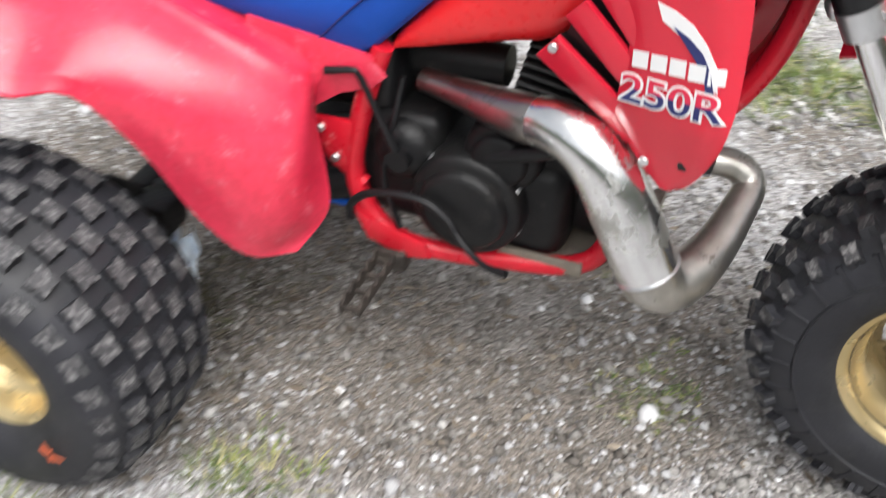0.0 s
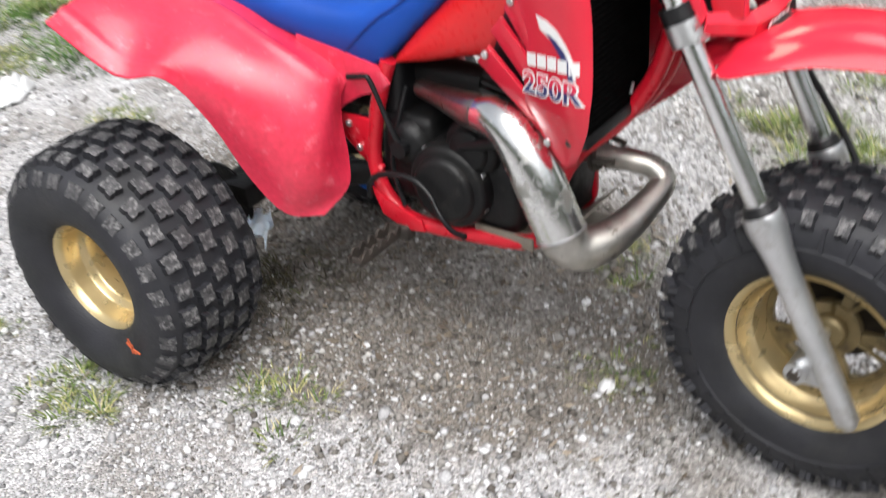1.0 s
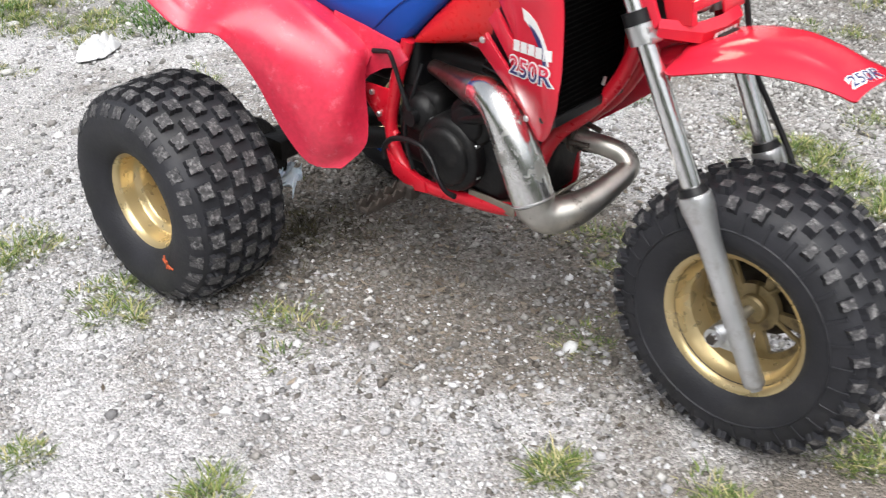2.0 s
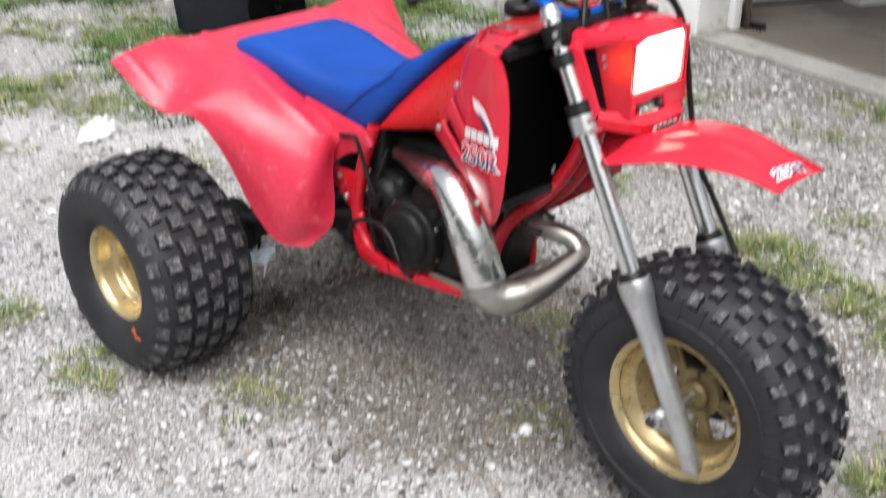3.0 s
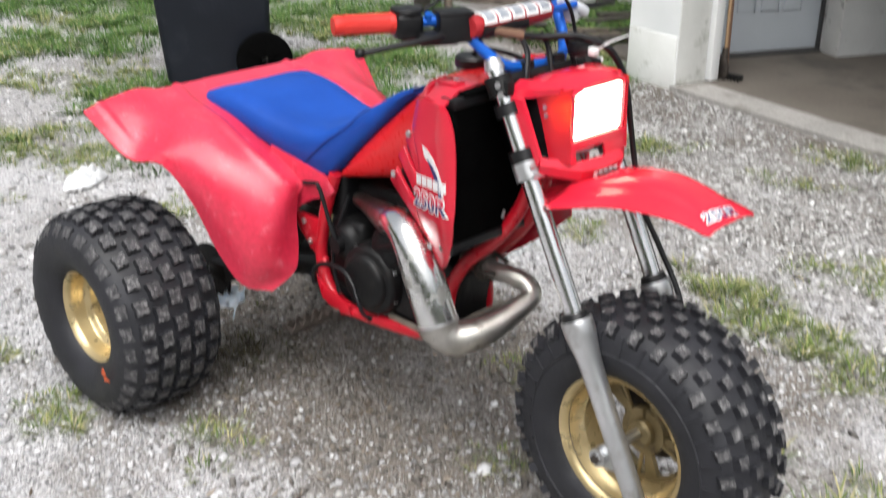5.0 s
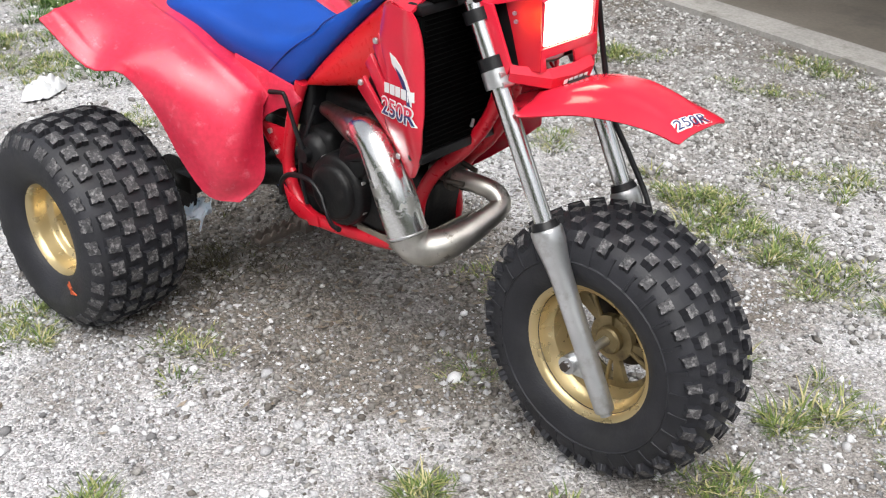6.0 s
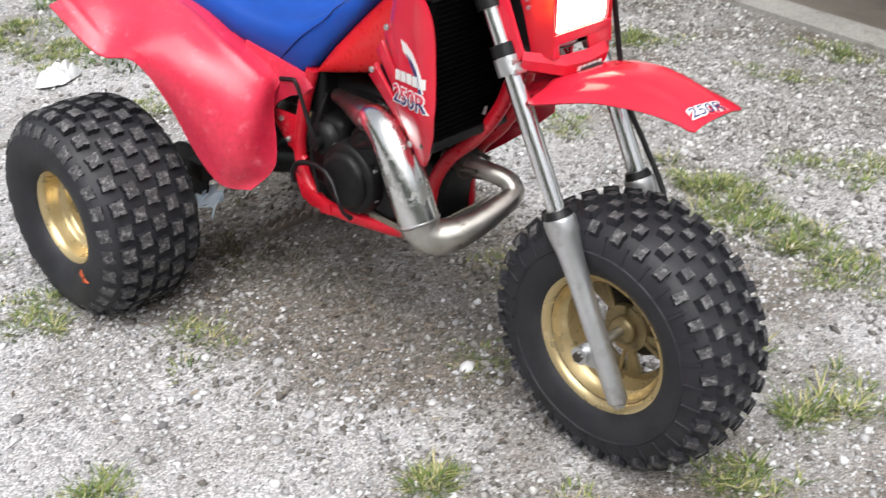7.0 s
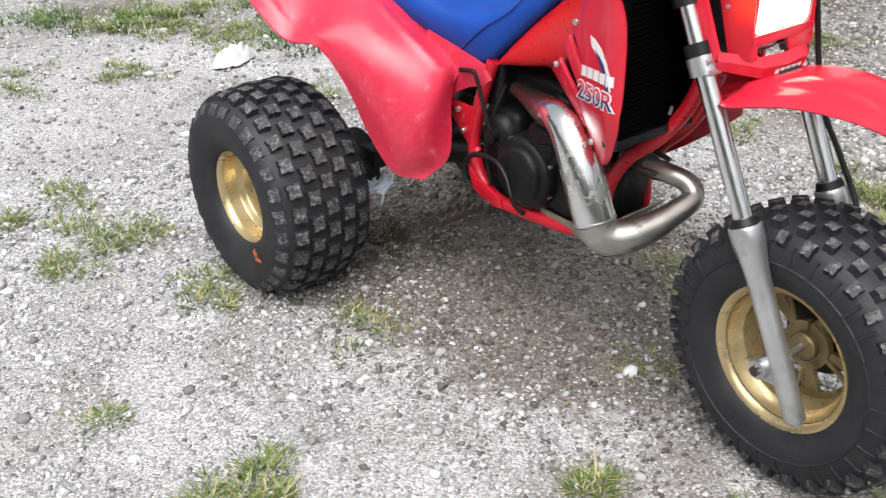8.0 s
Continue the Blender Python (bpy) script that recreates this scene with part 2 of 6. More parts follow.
LAWN_M = island_surface("lawn_blade", [(0.0, (0.020, 0.066, 0.008)), (0.4, (0.048, 0.128, 0.014)), (0.78, (0.092, 0.180, 0.026)), (0.94, (0.16, 0.21, 0.055)), (1.0, (0.32, 0.30, 0.14))], 0.6, 0.0)
DEAD_M = island_surface("dead_grass_blade", [(0.0, (0.022, 0.018, 0.012)), (0.5, (0.060, 0.050, 0.030)), (0.85, (0.12, 0.105, 0.055)), (1.0, (0.10, 0.12, 0.035))], 0.85, 0.0)
LEAF_M = island_surface("dead_leaf", [(0.0, (0.09, 0.070, 0.052)), (0.5, (0.17, 0.138, 0.105)), (1.0, (0.30, 0.255, 0.20))], 0.9, 0.2)

lens_m = bpy.data.materials.new("lit_headlight_lens")
lens_m.use_nodes = True
lb = lens_m.node_tree.nodes["Principled BSDF"]
lb.inputs["Base Color"].default_value = (0.9, 0.88, 0.8, 1)
lb.inputs["Roughness"].default_value = 0.15
lb.inputs["Emission Color"].default_value = (1.0, 0.90, 0.68, 1)
lb.inputs["Emission Strength"].default_value = 5.0


# thin red plastic of the cheeks, which lets the added lamp's light through
RED_THIN = surface("thin_red_plastic", (0.57, 0.012, 0.034), (0.65, 0.022, 0.047), 6, (0.14, 0.28), bump=0.03, bscale=90, coat=0.30, spec=0.42)
tnt = RED_THIN.node_tree
through_light = tnt.nodes.new("ShaderNodeBsdfTranslucent")
through_light.inputs["Color"].default_value = (0.95, 0.20, 0.05, 1)
thin_mix = tnt.nodes.new("ShaderNodeMixShader")
thin_mix.inputs[0].default_value = 0.40
tnt.links.new(tnt.nodes["Principled BSDF"].outputs[0], thin_mix.inputs[1])
tnt.links.new(through_light.outputs[0], thin_mix.inputs[2])
tnt.links.new(thin_mix.outputs[0], tnt.nodes["Material Output"].inputs["Surface"])


def ground_material():
    m = bpy.data.materials.new("gravel_ground")
    m.use_nodes = True
    nt = m.node_tree
    lk = nt.links.new
    b = nt.nodes["Principled BSDF"]
    tc = nt.nodes.new("ShaderNodeTexCoord")
    pos = tc.outputs["Object"]
    big = nt.nodes.new("ShaderNodeTexNoise")
    big.inputs["Scale"].default_value, big.inputs["Detail"].default_value = 1.3, 6.0
    lk(pos, big.inputs["Vector"])
    soil = ramp_node(nt, [(0.30, (0.33, 0.322, 0.316)), (0.48, (0.45, 0.446, 0.452)), (0.70, (0.54, 0.538, 0.55))])
    lk(big.outputs["Fac"], soil.inputs[0])
    vor = nt.nodes.new("ShaderNodeTexVoronoi")
    vor.inputs["Scale"].default_value = 190.0
    lk(pos, vor.inputs["Vector"])
    vb = nt.nodes.new("ShaderNodeRGBToBW")
    lk(vor.outputs["Color"], vb.inputs[0])
    grit = ramp_node(nt, [(0.1, (0.20, 0.19, 0.18)), (0.55, (0.50, 0.50, 0.50)), (0.9, (0.86, 0.85, 0.84))])
    lk(vb.outputs[0], grit.inputs[0])
    mx = nt.nodes.new("ShaderNodeMix")
    mx.data_type, mx.blend_type = 'RGBA', 'OVERLAY'
    mx.inputs["Factor"].default_value = 0.75
    lk(soil.outputs[0], mx.inputs["A"])
    lk(grit.outputs[0], mx.inputs["B"])
    # brown earth and leaf litter that shows through in blotches
    pn = nt.nodes.new("ShaderNodeTexNoise")
    pn.inputs["Scale"].default_value, pn.inputs["Detail"].default_value, pn.inputs["Roughness"].default_value = 0.9, 8.0, 0.65
    lk(pos, pn.inputs["Vector"])
    def math_node(op, a, b_, clamp=False):
        q = nt.nodes.new("ShaderNodeMath")
        q.operation, q.use_clamp = op, clamp
        for k, v in enumerate((a, b_)):
            if isinstance(v, (int, float)):
                q.inputs[k].default_value = v
            else:
                lk(v, q.inputs[k])
        return q.outputs[0]

    sep0 = nt.nodes.new("ShaderNodeSeparateXYZ")
    lk(pos, sep0.inputs[0])
    sx, sy_ = sep0.outputs["X"], sep0.outputs["Y"]
    # dark soil along the verge by the garage
    verge = math_node('ADD', math_node('MULTIPLY', sx, 0.60), math_node('MULTIPLY', sy_, 0.80))
    verge = math_node('MULTIPLY', math_node('SUBTRACT', verge, 0.75), 0.9, True)
    # brown earth under the machine, its colour also standing for the shade there
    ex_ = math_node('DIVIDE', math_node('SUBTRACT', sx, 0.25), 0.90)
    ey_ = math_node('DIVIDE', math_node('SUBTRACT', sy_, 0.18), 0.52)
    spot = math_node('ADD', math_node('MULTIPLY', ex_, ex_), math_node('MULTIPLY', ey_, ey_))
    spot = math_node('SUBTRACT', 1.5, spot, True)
    # darker, browner stretch round the front wheel
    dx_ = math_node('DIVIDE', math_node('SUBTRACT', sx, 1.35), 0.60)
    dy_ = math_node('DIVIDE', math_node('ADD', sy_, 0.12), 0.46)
    wheel_patch = math_node('ADD', math_node('MULTIPLY', dx_, dx_), math_node('MULTIPLY', dy_, dy_))
    wheel_patch = math_node('MULTIPLY', math_node('SUBTRACT', 1.4, wheel_patch, True), 0.42)
    spot = math_node('MAXIMUM', spot, wheel_patch)
    # the verge ends where the open yard begins
    verge = math_node('MULTIPLY', verge, math_node('SUBTRACT', 3.4, sx, True))
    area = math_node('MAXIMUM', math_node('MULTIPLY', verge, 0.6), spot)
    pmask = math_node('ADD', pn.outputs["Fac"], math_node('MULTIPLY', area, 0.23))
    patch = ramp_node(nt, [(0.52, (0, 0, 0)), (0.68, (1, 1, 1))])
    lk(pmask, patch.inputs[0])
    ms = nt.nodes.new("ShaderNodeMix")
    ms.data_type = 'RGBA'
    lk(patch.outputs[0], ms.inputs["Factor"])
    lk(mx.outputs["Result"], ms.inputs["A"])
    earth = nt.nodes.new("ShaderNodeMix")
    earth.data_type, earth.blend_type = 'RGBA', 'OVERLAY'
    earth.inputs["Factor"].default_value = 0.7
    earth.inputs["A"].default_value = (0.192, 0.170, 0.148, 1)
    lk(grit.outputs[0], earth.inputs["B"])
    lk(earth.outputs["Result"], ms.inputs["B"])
    # drive colour made darker away from the parking place
    wx = math_node('SUBTRACT', sx, 0.5)
    wy = math_node('ADD', sy_, 0.1)
    away = math_node('SQRT', math_node('ADD', math_node('MULTIPLY', wx, wx), math_node('MULTIPLY', wy, wy)), 0.0)
    away = math_node('ADD', away, math_node('MULTIPLY', pn.outputs["Fac"], 1.6))
    far_dim = nt.nodes.new("ShaderNodeMapRange")
    far_dim.inputs["From Min"].default_value, far_dim.inputs["From Max"].default_value = 2.5, 4.0
    lk(away, far_dim.inputs["Value"])
    dim = nt.nodes.new("ShaderNodeMix")
    dim.data_type, dim.blend_type = 'RGBA', 'MULTIPLY'
    lk(far_dim.outputs[0], dim.inputs["Factor"])
    lk(ms.outputs["Result"], dim.inputs["A"])
    dim.inputs["B"].default_value = (0.76, 0.75, 0.735, 1)
    # turf past the drive
    sep = nt.nodes.new("ShaderNodeSeparateXYZ")
    lk(pos, sep.inputs[0])
    far = nt.nodes.new("ShaderNodeMath")
    far.operation = 'MULTIPLY_ADD'
    far.inputs[1].default_value = -0.85
    lk(sep.outputs["X"], far.inputs[0])
    lk(sep.outputs["Y"], far.inputs[2])
    gn = nt.nodes.new("ShaderNodeTexNoise")
    gn.inputs["Scale"].default_value, gn.inputs["Detail"].default_value = 0.8, 5.0
    lk(pos, gn.inputs["Vector"])
    addn = nt.nodes.new("ShaderNodeMath")
    addn.operation = 'MULTIPLY_ADD'
    addn.inputs[1].default_value = 4.0
    lk(gn.outputs["Fac"], addn.inputs[0])
    lk(far.outputs[0], addn.inputs[2])
    turf = nt.nodes.new("ShaderNodeMapRange")
    turf.inputs["From Min"].default_value, turf.inputs["From Max"].default_value = 9.4, 10.6
    lk(addn.outputs[0], turf.inputs["Value"])
    mg = nt.nodes.new("ShaderNodeMix")
    mg.data_type = 'RGBA'
    lk(turf.outputs[0], mg.inputs["Factor"])
    lk(dim.outputs["Result"], mg.inputs["A"])
    mg.inputs["B"].default_value = (0.075, 0.115, 0.028, 1)
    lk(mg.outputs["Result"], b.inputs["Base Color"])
    b.inputs["Roughness"].default_value = 0.92
    bp = nt.nodes.new("ShaderNodeBump")
    bp.inputs["Strength"].default_value, bp.inputs["Distance"].default_value = 0.8, 0.006
    lk(vor.outputs["Distance"], bp.inputs["Height"])
    bp.invert = True
    lk(bp.outputs[0], b.inputs["Normal"])
    return m


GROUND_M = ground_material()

# ---- mesh helpers ----
def solid(name, verts, faces, mat, parent=None, label="", angle=35.0, smooth=True):
    """One mesh object from plain lists, smooth where its faces meet gently."""
    me = bpy.data.meshes.new(name)
    me.from_pydata([tuple(v) for v in verts], [], faces)
    bm = bmesh.new()
    bm.from_mesh(me)
    bmesh.ops.recalc_face_normals(bm, faces=bm.faces)
    bm.to_mesh(me)
    bm.free()
    if smooth:
        me.shade_smooth()
        me.set_sharp_from_angle(angle=radians(angle))
    me.materials.append(mat)
    ob = new(name, me)
    ob.parent = parent
    if label:
        tagged(ob, label)
    return ob


def part(name, bm, mat, parent=None, label="", angle=35.0):
    me = bpy.data.meshes.new(name)
    bmesh.ops.recalc_face_normals(bm, faces=bm.faces)
    bm.to_mesh(me)
    bm.free()
    me.shade_smooth()
    me.set_sharp_from_angle(angle=radians(angle))
    me.materials.append(mat)
    ob = new(name, me)
    ob.parent = parent
    if label:
        tagged(ob, label)
    return ob


def thing(name, label, category, at=(0, 0, 0), group="", kind=""):
    ob = new(name)
    ob.location = at
    ob.empty_display_size = 0.05
    return tagged(ob, label, category, group, kind)


def add_box(bm, c, size, bevel=0.0, m=None, seg=2):
    """A bevelled box in bm: centre, size, optional turn about its centre."""
    t = Matrix.Translation(c) @ (m if m else Matrix()) @ Matrix.Diagonal((*size, 1))
    g = bmesh.ops.create_cube(bm, size=1.0, matrix=t)
    if bevel > 0:
        es = list({e for v in g["verts"] for e in v.link_edges})
        bmesh.ops.bevel(bm, geom=es, offset=bevel, segments=seg, affect='EDGES', profile=0.5)


def box(name, c, size, mat, parent=None, label="", bevel=0.004, m=None, seg=2):
    bm = bmesh.new()
    add_box(bm, c, size, bevel, m, seg)
    return part(name, bm, mat, parent, label)


def spline(pts, steps=8):
    """Catmull-Rom through rows of numbers of any width."""
    p = np.array(pts, float)
    p = np.vstack([2 * p[0] - p[1], p, 2 * p[-1] - p[-2]])
    out = []
    for i in range(1, len(p) - 2):
        for k in range(steps):
            t = k / steps
            a, b, c, d = p[i - 1], p[i], p[i + 1], p[i + 2]
            out.append(0.5 * (2 * b + (c - a) * t + (2 * a - 5 * b + 4 * c - d) * t * t + (3 * b - a - 3 * c + d) * t ** 3))
    out.append(p[-2])
    return np.array(out)


def tube_data(rows, n=14, steps=6, oval=1.0):
    """Verts and faces of a closed pipe through rows (x, y, z, radius)."""
    q = spline(rows, steps) if steps > 1 else np.array(rows, float)
    P, R = q[:, :3], q[:, 3]
    T = np.gradient(P, axis=0)
    T /= np.linalg.norm(T, axis=1, keepdims=True) + 1e-12
    up = np.array([0.0, 0.0, 1.0]) if abs(T[0][2]) < 0.9 else np.array([1.0, 0.0, 0.0])
    V, F = [], []
    nrm = np.cross(T[0], up)
    nrm /= np.linalg.norm(nrm)
    for i in range(len(P)):
        nrm = nrm - T[i] * (nrm @ T[i])
        nrm /= np.linalg.norm(nrm)
        bn = np.cross(T[i], nrm)
        for k in range(n):
            a = 2 * math.pi * k / n
            V.append(P[i] + R[i] * (math.cos(a) * nrm + oval * math.sin(a) * bn))
    for i in range(len(P) - 1):
        for k in range(n):
            F.append((i * n + k, i * n + (k + 1) % n, (i + 1) * n + (k + 1) % n, (i + 1) * n + k))
    F.append(tuple(range(n))[::-1])
    F.append(tuple(range((len(P) - 1) * n, len(P) * n)))
    return V, F


def tube(name, rows, mat, parent=None, label="", n=14, steps=6, m=None):
    V, F = tube_data(rows, n, steps)
    if m:
        V = [m @ Vector(v) for v in V]
    return solid(name, V, F, mat, parent, label, 40)


def rod(name, a, b, r, mat, parent=None, label="", n=16, m=None, r2=None):
    return tube(name, [(*a, r), (*b, r if r2 is None else r2)], mat, parent, label, n, 1, m)


def lathe_data(profile, centre, n=48, axis='y', closed=True):
    """Turned body: profile rows (radius, offset along the axis)."""
    V, F = [], []
    k = len(profile)
    for i in range(n):
        a = 2 * math.pi * i / n
        for r, o in profile:
            if axis == 'y':
                V.append((centre[0] + r * math.sin(a), centre[1] + o, centre[2] + r * math.cos(a)))
            elif axis == 'x':
                V.append((centre[0] + o, centre[1] + r * math.sin(a), centre[2] + r * math.cos(a)))
            else:
                V.append((centre[0] + r * math.sin(a), centre[1] + r * math.cos(a), centre[2] + o))
    span = k if closed else k - 1
    for i in range(n):
        j = (i + 1) % n
        for q in range(span):
            w = (q + 1) % k
            F.append((i * k + q, i * k + w, j * k + w, j * k + q))
    return V, F


def lathe(name, profile, centre, mat, parent=None, label="", n=48, axis='y', closed=True, m=None, angle=35):
    V, F = lathe_data(profile, centre, n, axis, closed)
    if m:
        V = [m @ Vector(v) for v in V]
    return solid(name, V, F, mat, parent, label, angle)


def disc_solid(name, centre, r, half, mat, parent=None, label="", n=32, axis='y', bevel=0.004, m=None):
    prof = [(0.0005, -half), (r - bevel, -half), (r, -half + bevel), (r, half - bevel), (r - bevel, half), (0.0005, half)]
    return lathe(name, prof, centre, mat, parent, label, n, axis, True, m)


def shell(name, grid, mat, parent=None, label="", thick=0.004, m=None, angle=40):
    """A sheet with thickness from a grid of points (rows x columns)."""
    g = np.array(grid, float)
    a, b = g.shape[:2]
    nu = np.gradient(g, axis=0)
    nv = np.gradient(g, axis=1)
    nn = np.cross(nu, nv)
    nn /= np.linalg.norm(nn, axis=2, keepdims=True) + 1e-12
    V = [tuple(p) for p in (g + nn * thick / 2).reshape(-1, 3)] + [tuple(p) for p in (g - nn * thick / 2).reshape(-1, 3)]
    if m:
        V = [m @ Vector(v) for v in V]
    o = a * b
    F = []
    for i in range(a - 1):
        for j in range(b - 1):
            q = (i * b + j, i * b + j + 1, (i + 1) * b + j + 1, (i + 1) * b + j)
            F.append(q)
            F.append(tuple(x + o for x in q[::-1]))
    rim = [(0, j) for j in range(b)] + [(i, b - 1) for i in range(1, a)] + [(a - 1, j) for j in range(b - 2, -1, -1)] + [(i, 0) for i in range(a - 2, 0, -1)]
    ids = [i * b + j for i, j in rim]
    for k in range(len(ids)):
        p, q = ids[k], ids[(k + 1) % len(ids)]
        F.append((p, p + o, q + o, q))
    return solid(name, V, F, mat, parent, label, angle)


def loft(name, rings, mat, parent=None, label="", m=None, angle=40):
    """A closed body through rings with the same count of points."""
    n = len(rings[0])
    V = [p for r in rings for p in r]
    if m:
        V = [m @ Vector(v) for v in V]
    F = []
    for i in range(len(rings) - 1):
        for k in range(n):
            F.append((i * n + k, i * n + (k + 1) % n, (i + 1) * n + (k + 1) % n, (i + 1) * n + k))
    F.append(tuple(range(n))[::-1])
    F.append(tuple(range((len(rings) - 1) * n, len(rings) * n)))
    return solid(name, V, F, mat, parent, label, angle)


def plate(name, outline, normal, thick, mat, parent=None, label="", bevel=0.003, m=None):
    """A flat piece from an outline of 3D points, given thickness along normal, with eased edges."""
    bm = bmesh.new()
    nv = Vector(normal).normalized()
    vs = [bm.verts.new((m @ Vector(p)) if m else Vector(p)) for p in outline]
    f = bm.faces.new(vs)
    if m:
        nv = m.to_3x3() @ nv
    g = bmesh.ops.extrude_face_region(bm, geom=[f])
    top = [v for v in g["geom"] if isinstance(v, bmesh.types.BMVert)]
    bmesh.ops.translate(bm, vec=nv * thick, verts=top)
    if bevel > 0:
        es = [e for e in bm.edges if all(v in top for v in e.verts)]
        bmesh.ops.bevel(bm, geom=es, offset=bevel, segments=2, affect='EDGES', profile=0.5)
    return part(name, bm, mat, parent, label, 30)


def lettering(name, body, size, origin, xdir, normal, mat, parent, offset=0.0, extrude=0.0006, shear=0.0, wide=1.0):
    """Built-in font as a mesh on a surface."""
    cu = bpy.data.curves.new(name, 'FONT')
    cu.body, cu.size, cu.offset, cu.extrude, cu.shear = body, size, offset, extrude, shear
    cu.align_x = 'LEFT'
    tmp = new(name + "_outline", cu)
    me = bpy.data.meshes.new_from_object(tmp.evaluated_get(bpy.context.evaluated_depsgraph_get()))
    bpy.data.objects.remove(tmp)
    x = Vector(xdir).normalized()
    z = Vector(normal).normalized()
    y = z.cross(x)
    x = y.cross(z)
    mm = Matrix((x, y, z)).transposed().to_4x4()
    mm.translation = origin
    me.transform(mm @ Matrix.Diagonal((wide, 1, 1, 1)))
    me.materials.clear()
    me.materials.append(mat)
    ob = new(name, me)
    ob.parent = parent
    return ob

# ---- ground and garage ----
GC = Vector((-0.66, 3.20, 0))                      # corner of the garage doorway
GU = Vector((0.973, -0.231, 0))                    # along the garage front
GV = Vector((0.231, 0.973, 0))                     # into the garage


def gpt(u, v, z):
    return GC + GU * u + GV * v + Vector((0, 0, z))


def ground_height(x, y):
    h = 0.010 * noise.noise((x * 1.7, y * 1.7, 0.0)) + 0.006 * noise.noise((x * 6.0, y * 6.0, 3.0))
    return h - 0.004


def build_ground():
    xs = np.concatenate([[-400, -120, -40, -16], np.arange(-8, 4.01, 0.09), [8, 20, 60, 160, 400]])
    ys = np.concatenate([[-400, -120, -40, -12, -5], np.arange(-2.5, 8.01, 0.09), [14, 30, 80, 200, 400]])
    V = [(x, y, ground_height(x, y) if abs(x) < 9 and abs(y) < 9 else 0.0) for x in xs for y in ys]
    b = len(ys)
    F = [(i * b + j, (i + 1) * b + j, (i + 1) * b + j + 1, i * b + j + 1) for i in range(len(xs) - 1) for j in range(b - 1)]
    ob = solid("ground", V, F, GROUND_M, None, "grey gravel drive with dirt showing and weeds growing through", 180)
    return tagged(ob, category="ground", kind="structure")


build_ground()


def prism(name, foot, z0, z1, mat, label="", category="wall", bevel=0.004):
    V = [(p[0], p[1], z0) for p in foot] + [(p[0], p[1], z1) for p in foot]
    n = len(foot)
    F = [tuple(range(n))[::-1], tuple(range(n, 2 * n))] + [(i, (i + 1) % n, n + (i + 1) % n, n + i) for i in range(n)]
    ob = solid(name, V, F, mat, None, label, 30)
    return tagged(ob, category=category, kind="structure")


W0 = Vector((-0.921, 3.388, 0))                    # line of the inner wall with the door
WD = Vector((0.48, 0.877, 0)).normalized()
WN = Vector((-WD.y, WD.x, 0))
# slab edge coloured paler, standing for daylight that falls in the doorway
prism("lit_slab_edge", [gpt(-0.01, -0.020, 0), gpt(4.2, -0.020, 0), gpt(4.2, 0.196, 0), gpt(-0.01, 0.196, 0)], -0.05, 0.024, LIT_EDGE_STONE, "edge of the garage slab, coloured paler for the daylight in the doorway", "floor")
# rest of the slab, coloured darker for the shade inside
prism("garage_floor", [gpt(0, 0.198, 0), gpt(4.2, 0.198, 0), gpt(4.4, 5, 0), gpt(-0.9, 5, 0), gpt(-0.9, 0.24, 0), gpt(-0.02, 0.235, 0)], -0.05, 0.020, CONCRETE, "worn grey concrete slab of the garage floor", "floor")
prism("wall_front", [gpt(-0.37, 0.0, 0), gpt(0.0, 0.0, 0), gpt(0.0, 0.225, 0), gpt(-0.37, 0.225, 0)], -0.05, 2.15, PAINT_W, "white painted block wall end beside the garage doorway")
prism("wall_front_right", [gpt(3.3, 0.0, 0), gpt(4.2, 0.0, 0), gpt(4.2, 0.225, 0), gpt(3.3, 0.225, 0)], -0.05, 2.15, PAINT_W, "white painted block wall beside the garage doorway")
# unseen lintel, its height set by how much light should enter
prism("wall_lintel", [gpt(-0.285, 0.0, 0), gpt(4.2, 0.0, 0), gpt(4.2, 0.225, 0), gpt(-0.285, 0.225, 0)], 2.153, 2.75, PAINT_W, "unseen white painted wall over the garage doorway")
prism("wall_right", [gpt(4.0, 0.228, 0), gpt(4.2, 0.228, 0), gpt(4.2, 4.4, 0), gpt(4.0, 4.4, 0)], -0.05, 2.75, BLOCK, "grey block side wall of the garage")
prism("wall_back", [gpt(0.45, 2.9, 0), gpt(3.998, 2.9, 0), gpt(3.998, 3.1, 0), gpt(0.45, 3.1, 0)], -0.05, 2.75, BLOCK, "grey block back wall of the garage")
# unseen ceiling, made white to bounce light into the garage
prism("ceiling", [gpt(-0.285, -0.2, 0), gpt(4.4, -0.2, 0), gpt(4.4, 4.6, 0), gpt(-1.2, 4.6, 0)], 2.753, 2.83, PAINT_W, "unseen garage ceiling, white to bounce light inside", "ceiling")


def wall_span(a, b):
    """Foot of the inner wall between two distances along it."""
    p, q = W0 + WD * a, W0 + WD * b
    return [(p.x, p.y), (q.x, q.y), ((q + WN * 0.2).x, (q + WN * 0.2).y), ((p + WN * 0.2).x, (p + WN * 0.2).y)]


DOOR_A, DOOR_B = 0.36, 1.30
prism("wall_inner", wall_span(1.206, 4.6), 0.0, 2.75, BLOCK, "grey painted block wall inside the garage")
prism("wall_left", wall_span(0.10, DOOR_A - 0.004), 0.0, 2.75, BLOCK, "grey painted block wall beside the door")
prism("wall_over_door", wall_span(DOOR_A - 0.002, 1.204), 2.06, 2.75, BLOCK, "grey painted block wall over the door")
turn = Matrix.Rotation(math.atan2(WD.y, WD.x), 4, 'Z')
mid = W0 + WD * ((DOOR_A + DOOR_B) / 2) + WN * 0.230
